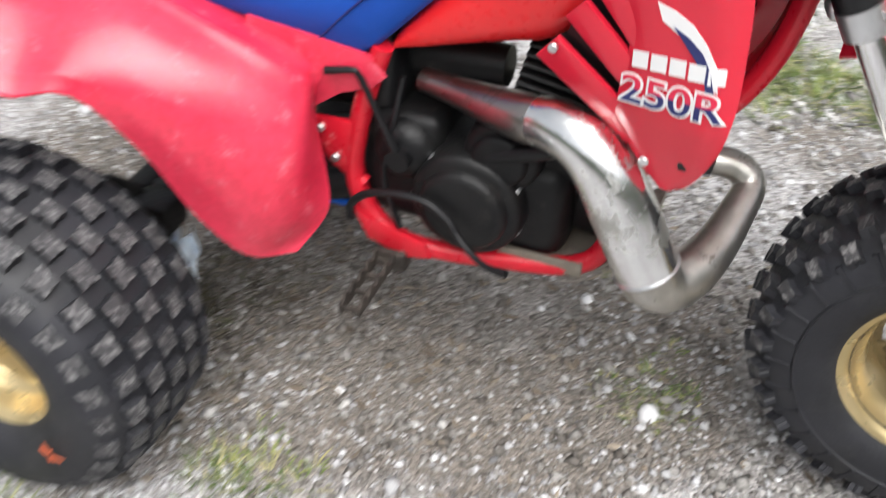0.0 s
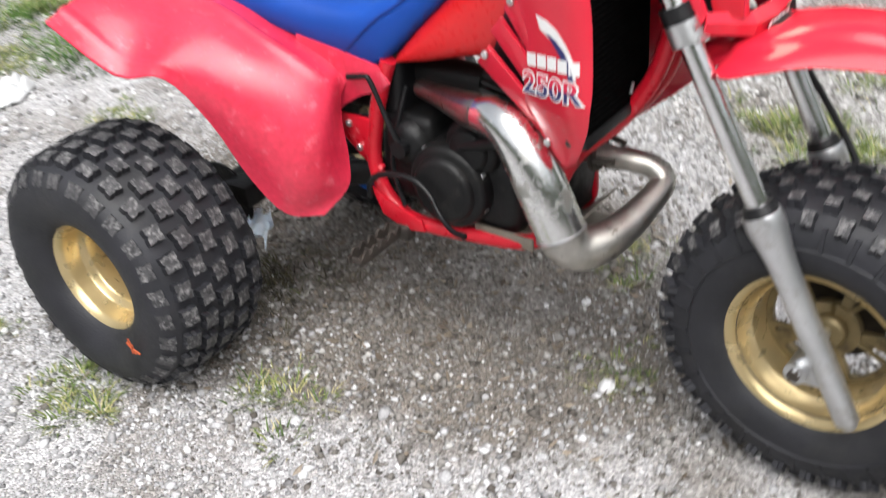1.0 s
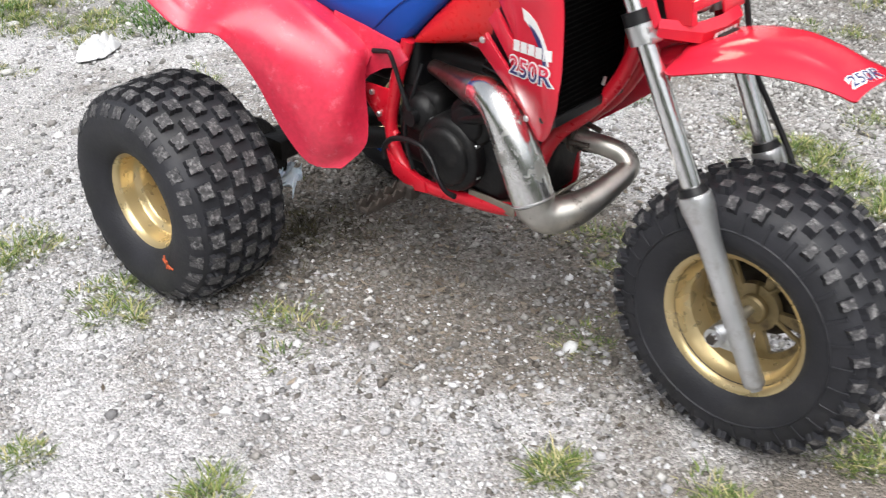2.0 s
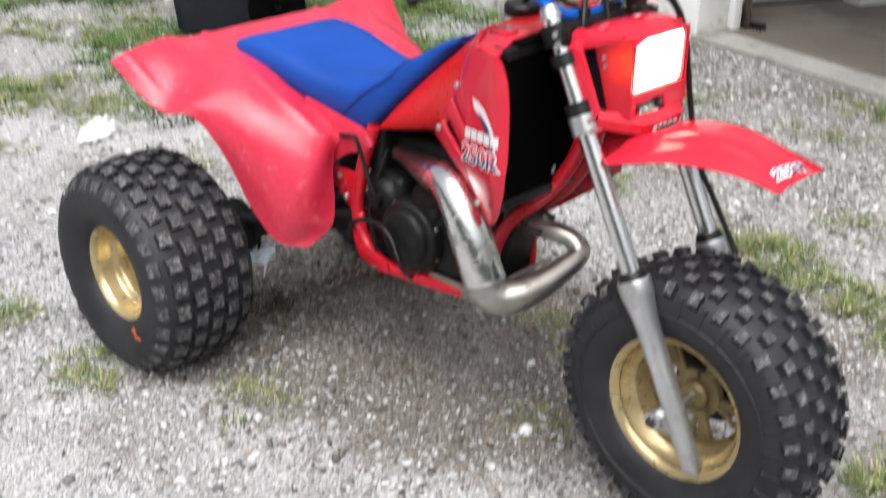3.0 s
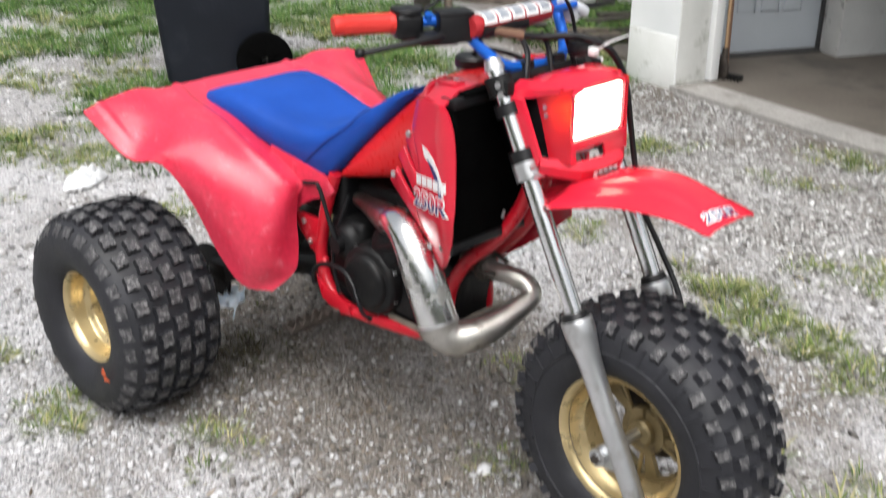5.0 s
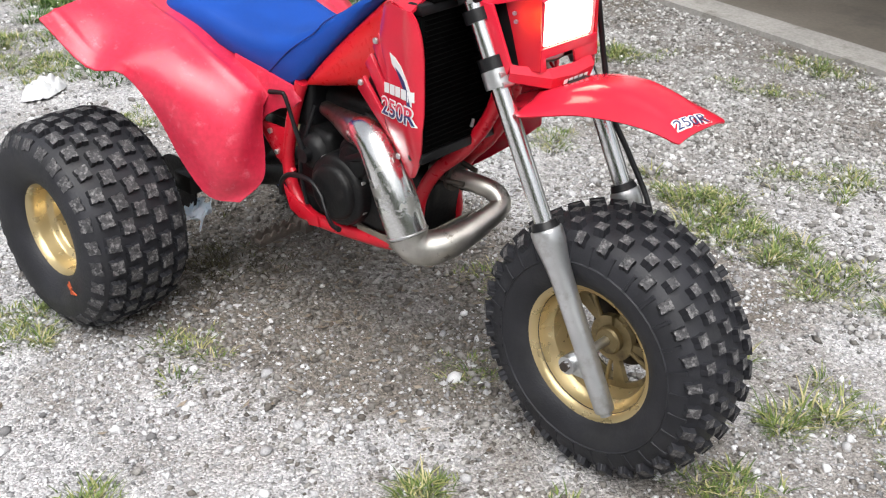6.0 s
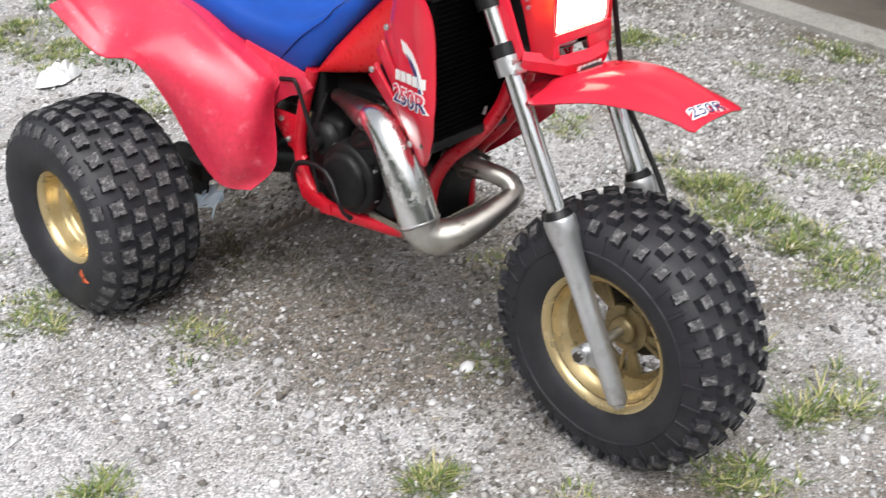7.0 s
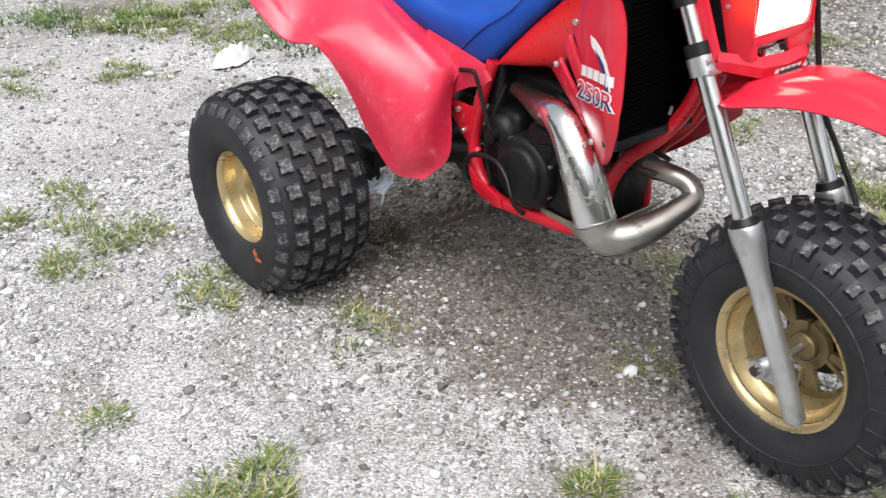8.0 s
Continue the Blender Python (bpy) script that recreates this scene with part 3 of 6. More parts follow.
door = box("door_1", (mid.x, mid.y, 1.045), (DOOR_B - DOOR_A, 0.044, 2.02), DOOR_G, None, "closed grey panelled entry door inside the garage", 0.003, turn)
tagged(door, category="door", kind="structure")
for a0, a1 in ((0.470, 0.585), (0.625, 0.739), (0.785, 0.898), (0.937, 1.050)):
    for zz, hh in ((0.615, 0.69), (1.46, 0.80)):
        c = W0 + WD * ((a0 + a1) / 2) + WN * 0.206
        box("door_panel", (c.x, c.y, zz), (a1 - a0, 0.022, hh), DOOR_G, door, "", 0.010, turn)
# thin beads added to imitate the highlights along the panel grooves
for a0 in (0.585, 0.739, 0.898, 1.050):
    for zz, hh in ((0.615, 0.69), (1.46, 0.80)):
        c = W0 + WD * (a0 + 0.010) + WN * 0.203
        box("highlight_bead", (c.x, c.y, zz), (0.012, 0.018, hh), DOOR_G, door, "", 0.005, turn)
# dark door frame, and the chipped plaster that lines the doorway
c = W0 + WD * 1.197 + WN * 0.186
tagged(box("door_frame", (c.x, c.y, 1.04), (0.014, 0.030, 2.04), FRAME_D, None, "dark stained wooden frame of the entry door", 0.003, turn), category="door frame", kind="structure")
c = W0 + WD * 0.80 + WN * 0.172
tagged(box("door_sill", (c.x, c.y, 0.026), (0.80, 0.05, 0.012), FRAME_D, None, "dark worn sill under the entry door", 0.003, turn), category="sill", kind="structure")
c = W0 + WD * 1.202 + WN * 0.070
tagged(box("pilaster", (c.x, c.y, 1.03), (0.007, 0.146, 2.02), PLASTER, None, "grey plaster doorway lining with chipped paint", 0.002, turn), category="pilaster", kind="structure")
gturn = Matrix.Rotation(math.atan2(GU.y, GU.x), 4, 'Z')
c = gpt(-0.004, 0.258, 0)
tagged(box("trim", (c.x, c.y, 1.085), (0.082, 0.060, 2.12), PAINT_W, None, "white painted wooden door jamb of the garage opening", 0.004, gturn), category="door jamb", kind="structure")
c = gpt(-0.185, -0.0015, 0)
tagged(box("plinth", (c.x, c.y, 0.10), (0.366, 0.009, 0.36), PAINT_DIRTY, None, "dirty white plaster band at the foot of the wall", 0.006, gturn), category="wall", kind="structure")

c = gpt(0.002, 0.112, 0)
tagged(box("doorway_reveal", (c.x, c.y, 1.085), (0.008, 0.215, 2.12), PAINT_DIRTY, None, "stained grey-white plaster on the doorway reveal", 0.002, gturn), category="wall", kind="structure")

# ---- the three-wheeler ----
trike = thing("three_wheeler", "red three-wheeler with blue seat and gold wheels on gravel", "three wheeler")
MIRROR = Matrix.Diagonal((1, -1, 1, 1))


def tread_block(V, F, cx, cy, cz, th, a0, rad, shape, hgt, slope=0.0, spin=0.0):
    """One tread block: outline rows (along the tyre, across it), raised off the carcass."""
    base = len(V)
    n = len(shape)
    cs, sn = math.cos(spin), math.sin(spin)
    for lift, k in ((-0.006, 1.06), (hgt, 0.95)):
        for s, t in shape:
            s2, t2 = (s * cs - t * sn) * k, (s * sn + t * cs) * k
            a = a0 + t2
            r = rad(a) + lift
            tt = th + s2 / max(rad(a0), 0.05)
            V.append((cx + r * math.sin(tt), cy + a + slope * lift, cz + r * math.cos(tt)))
    F.append(tuple(range(base + n, base + 2 * n)))
    for k in range(n):
        F.append((base + k, base + (k + 1) % n, base + n + (k + 1) % n, base + n + k))


def star(w, h, cut):
    """A block with a notch in each side."""
    return [(-w, -h), (-w * 0.25, -h), (0, -h + cut), (w * 0.25, -h), (w, -h), (w, -h * 0.3), (w - cut, 0), (w, h * 0.3),
            (w, h), (w * 0.25, h), (0, h - cut), (-w * 0.25, h), (-w, h), (-w, h * 0.3), (-w + cut, 0), (-w, -h * 0.3)]


def wheel(name, centre, tyre_prof, crown, cols, rim_prof, m=None, around=26, label="", label_rim=""):
    """Wheel with tyre carcass, raised tread, and dished rim."""
    tyre = lathe(name, tyre_prof, centre, RUBBER, trike, label, 72, 'y', True, m, 50)
    V, F = [], []
    rng = random.Random(len(cols) * 7 + int(centre[1] * 100))
    for a0, ph, w, h, cut, hg, sl, cnt, rf in cols:
        for i in range(cnt):
            th = 2 * math.pi * (i + ph) / cnt + rng.uniform(-0.008, 0.008)
            tread_block(V, F, *centre, th, a0, rf if rf else crown, star(w * rng.uniform(0.93, 1.05), h * rng.uniform(0.93, 1.05), cut), hg * rng.uniform(0.85, 1.05), sl, rng.uniform(-0.10, 0.10))
    if m:
        V = [m @ Vector(v) for v in V]
    tread = solid("tread", V, F, KNOB, tyre, "worn knobbly tread blocks", 30)
    tread.data.materials.append(RUBBER)
    for p in tread.data.polygons:
        p.material_index = 0 if len(p.vertices) > 4 else 1
    rim = lathe("rim", rim_prof, centre, GOLD, tyre, label_rim, 64, 'y', True, m, 40)
    return tyre, rim


def rear_crown(a):
    return 0.2585 - 0.60 * a * a - 18.0 * max(0.0, abs(a) - 0.085) ** 2


def rear_wheel(side):
    c = (0.0, -0.415, 0.262)
    m = MIRROR if side > 0 else None
    half = [(0.121, -0.108), (0.128, -0.118), (0.150, -0.131), (0.178, -0.139), (0.205, -0.139), (0.225, -0.133), (0.238, -0.122), (0.2475, -0.105), (0.2535, -0.07), (0.2575, -0.03)]
    prof = half + [(0.2585, 0.0)] + [(r, -o) for r, o in half[::-1]] + [(0.112, 0.09), (0.112, -0.09)]
    cols = []
    for k, a0 in enumerate((-0.088, -0.044, 0.0, 0.044, 0.088)):
        cols.append((a0, 0.5 * (k % 2), 0.0176, 0.0156, 0.0030, 0.0135, 0.0, 27, None))
    for sg in (-1, 1):
        cols.append((sg * 0.122, 0.0, 0.0165, 0.009, 0.0025, 0.011, sg * 0.55, 27, None))
    rim_prof = [(0.128, -0.113), (0.131, -0.110), (0.129, -0.104), (0.119, -0.100), (0.113, -0.088), (0.111, -0.060), (0.098, -0.050), (0.094, -0.02), (0.094, 0.03), (0.111, 0.06), (0.119, 0.10), (0.129, 0.106),
                (0.126, 0.112), (0.115, 0.104), (0.107, 0.085), (0.105, 0.075), (0.050, 0.072), (0.048, 0.078), (0.020, 0.078), (0.020, 0.050), (0.046, 0.050), (0.050, 0.044), (0.076, 0.046),
                (0.086, 0.034), (0.089, 0.0), (0.090, -0.044), (0.094, -0.0505), (0.1035, -0.056), (0.1065, -0.062), (0.1080, -0.088), (0.1105, -0.0965), (0.117, -0.1035), (0.122, -0.1085)]
    tyre, rim = wheel("rear_wheel", c, prof, rear_crown, cols, rim_prof, m, 27, "fat rear wheel with a worn knobbly black tyre", "gold painted deep-dish steel rim")
    mm = m if m else Matrix()
    for k in range(4):
        a = math.pi / 4 + k * math.pi / 2
        p = (c[0] + 0.035 * math.sin(a), c[1] + 0.040, c[2] + 0.035 * math.cos(a))
        disc_solid("lug_nut", p, 0.008, 0.007, ALLOY, rim, "", 6, 'y', 0.0015, m)
    disc_solid("hub_cap", (c[0], c[1] + 0.035, c[2]), 0.016, 0.02, ALLOY, rim, "", 20, 'y', 0.004, m)
    return tyre


right_rear = rear_wheel(-1)
rear_wheel(1)
# crayon mark on the outer side wall
mk = []
for k, (a0, r0, a1, r1) in enumerate(((2.20, 0.144, 2.30, 0.176), (2.28, 0.146, 2.22, 0.184), (2.20, 0.160, 2.32, 0.170))):
    p = [(r * math.sin(a), -0.5585 - 0.0012 * k, 0.262 + r * math.cos(a), 0.0024) for a, r in ((a0, r0), ((a0 + a1) / 2 + 0.02, (r0 + r1) / 2), (a1, r1))]
    mk.append(tube_data(p, 6, 4))
V, F = [], []
for v, f in mk:
    F += [tuple(i + len(V) for i in q) for q in f]
    V += v
solid("crayon_mark", V, F, ORANGE, right_rear, "orange crayon mark")

# rear axle, swing arm, sprocket, brake
rod("rear_axle", (0, -0.40, 0.262), (0, 0.40, 0.262), 0.017, ALLOY, trike, "bare steel rear axle", 18)
rod("axle_housing", (0, -0.11, 0.262), (0, 0.11, 0.262), 0.043, BLACK, trike, "black axle bearing housing", 22)
for sy in (-1, 1):
    tube("swing_arm", [(0.42, 0.085 * sy, 0.40, 0.026), (0.24, 0.085 * sy, 0.345, 0.026), (0.0, 0.085 * sy, 0.265, 0.028)], BLACK, trike, "black painted swing arm", 12, 4)
disc_solid("rear_sprocket", (0, 0.145, 0.262), 0.095, 0.004, BLACK, trike, "dark toothed rear sprocket", 40, 'y', 0.001)
disc_solid("brake_disc", (0, -0.150, 0.262), 0.085, 0.003, BLACK, trike, "grimy dark rear brake disc", 36, 'y', 0.001)
box("brake_caliper", (0.075, -0.155, 0.30), (0.075, 0.06, 0.055), BLACK, trike, "dirty black rear brake caliper", 0.01)
tube("chain", [(0.0, 0.145, 0.355, 0.008), (0.2, 0.14, 0.375, 0.008), (0.45, 0.12, 0.43, 0.008)], BLACK, trike, "oily drive chain", 8, 4)
tube("shock_absorber", [(0.16, 0.0, 0.36, 0.03), (0.33, 0.0, 0.55, 0.03)], BLACK, trike, "dark rear shock absorber", 16, 4)
tube("silencer", [(0.48, 0.07, 0.62, 0.022), (0.30, 0.11, 0.60, 0.03), (0.10, 0.14, 0.63, 0.042), (-0.02, 0.145, 0.66, 0.040)], BLACK, trike, "dark exhaust silencer under the seat", 14, 4)

# frame
for sy in (-1, 1):
    tube("frame_tube", [(0.485, 0.105 * sy, 0.66, 0.0155), (0.455, 0.108 * sy, 0.58, 0.0155), (0.438, 0.108 * sy, 0.52, 0.0155), (0.424, 0.108 * sy, 0.45, 0.0155), (0.436, 0.110 * sy, 0.39, 0.0155), (0.475, 0.113 * sy, 0.345, 0.0155),
                        (0.53, 0.112 * sy, 0.325, 0.0155), (0.64, 0.100 * sy, 0.325, 0.0155), (0.76, 0.085 * sy, 0.335, 0.0155), (0.806, 0.070 * sy, 0.375, 0.0155), (0.815, 0.060 * sy, 0.46, 0.0155), (0.855, 0.052 * sy, 0.535, 0.0155), (0.925, 0.040 * sy, 0.605, 0.0155), (0.985, 0.028 * sy, 0.70, 0.0155), (1.02, 0.016 * sy, 0.84, 0.0155)],
         RED_FRAME, trike, "scratched red frame tube", 14, 5)
    tube("subframe_tube", [(0.44, 0.108 * sy, 0.42, 0.011), (0.37, 0.108 * sy, 0.48, 0.011), (0.22, 0.10 * sy, 0.62, 0.011), (0.05, 0.10 * sy, 0.72, 0.011)], RED_FRAME, trike, "red rear subframe tube", 12, 4)
    plate("gusset", [(0.352, 0.118 * sy, 0.535), (0.44, 0.116 * sy, 0.535), (0.432, 0.116 * sy, 0.455), (0.40, 0.118 * sy, 0.45)], (0, sy, 0), 0.006, RED_FRAME, trike, "red frame gusset plate", 0.0015)
    for bx, bz in ((0.385, 0.518), (0.405, 0.470)):
        disc_solid("bolt", (bx, 0.126 * sy, bz), 0.007, 0.004, ALLOY, trike, "", 6, 'y', 0.001)
rod("head_tube", (0.995, 0, 0.965), (1.055, 0, 0.835), 0.028, RED_FRAME, trike, "red steering head tube", 20)
tube("backbone", [(1.01, 0, 0.90, 0.022), (0.80, 0, 0.80, 0.022), (0.5, 0, 0.68, 0.022)], RED_FRAME, trike, "red frame backbone under the tank", 14, 4)
plate("skid_plate", [(0.60, -0.085, 0.309), (0.86, -0.07, 0.335), (0.86, 0.07, 0.335), (0.60, 0.085, 0.309)], (0, 0, 1), 0.004, TAUPE, trike, "dull metal skid plate", 0.001)

plate("alloy_guard", [(0.795, -0.085, 0.330), (0.865, -0.075, 0.400), (0.865, 0.075, 0.400), (0.795, 0.085, 0.330)], (-0.7, 0, 0.7), 0.004, TAUPE, trike, "dusty metal guard plate in front of the engine", 0.001)
# engine
lean_c = Matrix.Rotation(radians(8), 4, 'Y')
crank = box("crankcase", (0.585, 0.0, 0.425), (0.33, 0.19, 0.165), BLACK, trike, "grimy black engine crankcase", 0.035, Matrix.Rotation(radians(4), 4, 'Y'), 4)
box("gearbox_top", (0.50, -0.01, 0.50), (0.12, 0.17, 0.09), BLACK, crank, "", 0.02, None, 3)
box("cylinder_base", (0.70, 0.0, 0.515), (0.15, 0.15, 0.08), BLACK, crank, "", 0.015, None, 3)
box("balancer_housing", (0.775, 0.02, 0.435), (0.10, 0.13, 0.15), BLACK, crank, "", 0.02, lean_c, 3)
cv = lathe("clutch_cover", [(0.0005, -0.050), (0.052, -0.049), (0.061, -0.047), (0.066, -0.041), (0.068, -0.034), (0.076, -0.032), (0.083, -0.028), (0.086, -0.020), (0.088, 0.0), (0.088, 0.03), (0.0005, 0.03)], (0.607, -0.095, 0.430), BLACK, trike, "round black clutch cover", 48, 'y', True, None, 50)
for k in range(7):
    a = 2 * math.pi * k / 7 + 0.2
    disc_solid("cover_screw", (0.607 + 0.083 * math.sin(a), -0.108, 0.430 + 0.083 * math.cos(a)), 0.0055, 0.006, ALLOY, cv, "", 8, 'y', 0.001)
lathe("cover_upper", [(0.0005, -0.036), (0.034, -0.035), (0.040, -0.031), (0.042, -0.024), (0.050, -0.022), (0.056, -0.016), (0.058, 0.0), (0.058, 0.03), (0.0005, 0.03)], (0.655, -0.085, 0.515), BLACK, trike, "black upper engine cover", 36, 'y', True, None, 50)
lathe("cover_rear", [(0.0005, -0.035), (0.03, -0.033), (0.045, -0.02), (0.05, 0.0), (0.05, 0.03), (0.0005, 0.03)], (0.505, -0.085, 0.490), BLACK, trike, "black kick gear cover", 32, 'y', True, None, 50)
lean = Matrix.Rotation(radians(10), 4, 'Y')
cyl = box("cylinder", (0.738, 0, 0.60), (0.105, 0.115, 0.16), BLACK, trike, "finned black cylinder", 0.02, lean, 3)
for k in range(9):
    box("cylinder_fin", (0.728 + 0.003 * k, 0.0, 0.555 + 0.0145 * k), (0.150 - 0.002 * abs(k - 4), 0.165 - 0.003 * abs(k - 4), 0.005), BLACK, cyl, "", 0.0015, lean, 1)
bm = bmesh.new()
add_box(bm, (0.758, 0, 0.690), (0.115, 0.125, 0.04), 0.014, lean, 3)
part("cylinder_head", bm, BLACK, trike, "black cylinder head")
tube("spark_plug_lead", [(0.76, 0, 0.71, 0.008), (0.80, -0.03, 0.74, 0.005), (0.84, -0.07, 0.76, 0.004)], BLACK_PL, trike, "", 8, 4)
tube("coolant_hose", [(0.775, -0.055, 0.675, 0.014), (0.84, -0.09, 0.665, 0.014), (0.885, -0.12, 0.66, 0.014)], BLACK_PL, trike, "black coolant hose", 12, 4)
tube("coolant_hose", [(0.64, -0.11, 0.52, 0.012), (0.74, -0.12, 0.56, 0.012), (0.84, -0.115, 0.62, 0.012)], BLACK_PL, trike, "black coolant hose", 12, 4)
tube("carburettor", [(0.63, 0.0, 0.60, 0.03), (0.55, 0.0, 0.60, 0.035), (0.48, 0.0, 0.60, 0.04)], BLACK, trike, "dark carburettor and intake boot", 16, 3)
box("air_box", (0.37, 0.0, 0.60), (0.24, 0.17, 0.14), BLACK_PL, trike, "black air box under the seat", 0.02, None, 3)
tube("overflow_hose", [(0.50, -0.08, 0.60, 0.005), (0.49, -0.11, 0.52, 0.005), (0.475, -0.115, 0.44, 0.005), (0.50, -0.12, 0.36, 0.005)], BLACK_PL, trike, "", 8, 4)

tube("blue_line", [(0.33, -0.085, 0.372, 0.008), (0.375, -0.09, 0.360, 0.009), (0.415, -0.09, 0.362, 0.008)], BLUE_BAR, trike, "", 10, 4)
plate("peg_bracket", [(0.425, -0.126, 0.392), (0.455, -0.127, 0.372), (0.545, -0.127, 0.345), (0.550, -0.125, 0.318), (0.505, -0.127, 0.312), (0.450, -0.128, 0.335)], (0, -1, 0.1), 0.006, RED_FRAME, trike, "chipped red foot peg bracket", 0.002)
# kick starter, brake pedal, foot pegs
kick = tube("kick_starter", [(0.508, -0.122, 0.495, 0.008), (0.502, -0.132, 0.52, 0.007), (0.486, -0.136, 0.565, 0.0050), (0.468, -0.137, 0.612, 0.0050), (0.460, -0.138, 0.629, 0.0050), (0.452, -0.139, 0.634, 0.0050), (0.412, -0.142, 0.627, 0.0058)], BLACK_PL, trike, "black kick starter lever", 12, 5)
rod("kick_boss", (0.508, -0.09, 0.492), (0.508, -0.136, 0.492), 0.018, BLACK, kick, "", 18)
tube("brake_pedal", [(0.425, -0.135, 0.370, 0.0071), (0.432, -0.140, 0.402, 0.0064), (0.465, -0.148, 0.434, 0.0064), (0.515, -0.152, 0.449, 0.0064), (0.562, -0.156, 0.449, 0.0057), (0.596, -0.160, 0.428, 0.0051), (0.612, -0.165, 0.408, 0.0048), (0.634, -0.175, 0.394, 0.0048), (0.665, -0.19, 0.388, 0.0051), (0.698, -0.20, 0.392, 0.0066)],
     BLACK_PL, trike, "black arched rear brake pedal", 12, 5)
for sy in (-1, 1):
    bm = bmesh.new()
    for e in (-1, 1):
        add_box(bm, (0.480 + 0.014 * e, 0.200 * sy, 0.306), (0.005, 0.135, 0.018), 0.001, None, 1)
    for k in range(4):
        add_box(bm, (0.480, (0.145 + 0.038 * k) * sy, 0.304), (0.030, 0.005, 0.012), 0.001, None, 1)
    add_box(bm, (0.490, 0.128 * sy, 0.306), (0.050, 0.03, 0.034), 0.006)
    peg = part("foot_peg", bm, RUSTY, trike, "serrated rusty steel foot peg")
    for e in (-1, 1):
        edge = [(0.135, 0.308)] + [(0.136 + 0.0065 * k, 0.325 if k % 4 in (1, 2) else 0.315) for k in range(21)] + [(0.267, 0.308)]
        plate("tooth_strip", [(0.480 + 0.0145 * e, q * sy, z) for q, z in edge], (1, 0, 0), 0.0045, RUSTY, peg, "", 0.0)
box("skid_plate", (0.715, 0.0, 0.334), (0.13, 0.19, 0.006), SKID, trike, "dusty tan steel skid plate", 0.002)
for sy in (-1, 1):
    box("skid_flange", (0.715, 0.098 * sy, 0.340), (0.13, 0.006, 0.026), SKID, trike, "", 0.002)

# expansion chamber exhaust
ex = tube("exhaust_pipe", [(0.800, 0.0, 0.512, 0.020), (0.860, 0.0, 0.508, 0.0205), (0.925, 0.012, 0.503, 0.0215), (0.962, 0.022, 0.492, 0.0222), (0.982, 0.014, 0.470, 0.0232), (0.973, -0.030, 0.446, 0.0262), (0.958, -0.080, 0.425, 0.0310), (0.938, -0.125, 0.412, 0.0360), (0.914, -0.157, 0.410, 0.0400), (0.896, -0.171, 0.424, 0.0422), (0.886, -0.176, 0.444, 0.0432)],
          PIPE_HOT, trike, "dull heat-stained steel exhaust header and elbow", 28, 8)
belly = tube("expansion_chamber", [(0.888, -0.1755, 0.440, 0.0434), (0.869, -0.177, 0.484, 0.0445), (0.846, -0.177, 0.535, 0.0445), (0.818, -0.175, 0.585, 0.0425), (0.790, -0.170, 0.614, 0.0395), (0.755, -0.160, 0.624, 0.0365), (0.722, -0.148, 0.620, 0.0335)],
             PIPE, trike, "fat chromed steel expansion chamber with dull patches", 32, 8)
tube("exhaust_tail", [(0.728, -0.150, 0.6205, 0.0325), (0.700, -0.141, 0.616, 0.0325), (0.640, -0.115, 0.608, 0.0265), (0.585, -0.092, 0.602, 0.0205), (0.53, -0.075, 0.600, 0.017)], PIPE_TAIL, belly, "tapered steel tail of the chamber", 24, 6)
lathe("weld_seam", [(0.0440, -0.0025), (0.0462, -0.001), (0.0462, 0.001), (0.0440, 0.0025)], (0, 0, 0), ALLOY, belly, "", 32, 'z', True, Matrix.Translation((0.8865, -0.1758, 0.4430)) @ Vector((-0.42, -0.02, 1)).to_track_quat('Z', 'Y').to_matrix().to_4x4())
lathe("flange", [(0.015, -0.005), (0.033, -0.005), (0.033, 0.005), (0.015, 0.005)], (0.862, 0.0, 0.508), RUSTY, ex, "", 24, 'x')
for a in (0.6, 2.7, 4.8):
    tube("flange_spring", [(0.868, 0.034 * math.sin(a), 0.508 + 0.034 * math.cos(a), 0.006), (0.905, 0.026 * math.sin(a) + 0.008, 0.505 + 0.026 * math.cos(a), 0.006)], RUSTY, ex, "", 8, 2)

# fuel tank
def tank_ring(x, zl, zh, wl, wh):
    pts = []
    for k in range(20):
        a = 2 * math.pi * k / 20
        ca, sa = math.cos(a), math.sin(a)
        ry = (abs(ca) ** 0.45) * math.copysign(1, ca)
        rz = (abs(sa) ** 0.55) * math.copysign(1, sa)
        t = (rz + 1) / 2
        pts.append((x, ry * (wl + (wh - wl) * t), zl + (zh - zl) * t))
    return pts


rings = [tank_ring(*r) for r in spline([(0.497, 0.648, 0.672, 0.100, 0.096), (0.54, 0.654, 0.722, 0.104, 0.100), (0.60, 0.668, 0.782, 0.108, 0.102), (0.66, 0.683, 0.836, 0.112, 0.104), (0.72, 0.70, 0.887, 0.118, 0.106), (0.78, 0.76, 0.932, 0.124, 0.108),
                                        (0.83, 0.84, 0.953, 0.126, 0.108), (0.89, 0.905, 0.957, 0.122, 0.104), (0.925, 0.925, 0.950, 0.114, 0.096)], 3)]
tank = loft("fuel_tank", rings, TANK_RED, trike, "orange-red plastic fuel tank", None, 50)
lathe("fuel_cap", [(0.0005, 0.0), (0.036, 0.0), (0.038, 0.004), (0.038, 0.020), (0.033, 0.026), (0.0005, 0.028)], (0.815, 0, 0.951), BLACK_PL, tank, "black fuel cap", 28, 'z')
tube("breather_hose", [(0.815, 0, 0.978, 0.005), (0.86, -0.02, 1.0, 0.005), (0.93, -0.02, 1.0, 0.005), (0.985, 0.0, 0.985, 0.005)], BLACK_PL, tank, "", 8, 5)

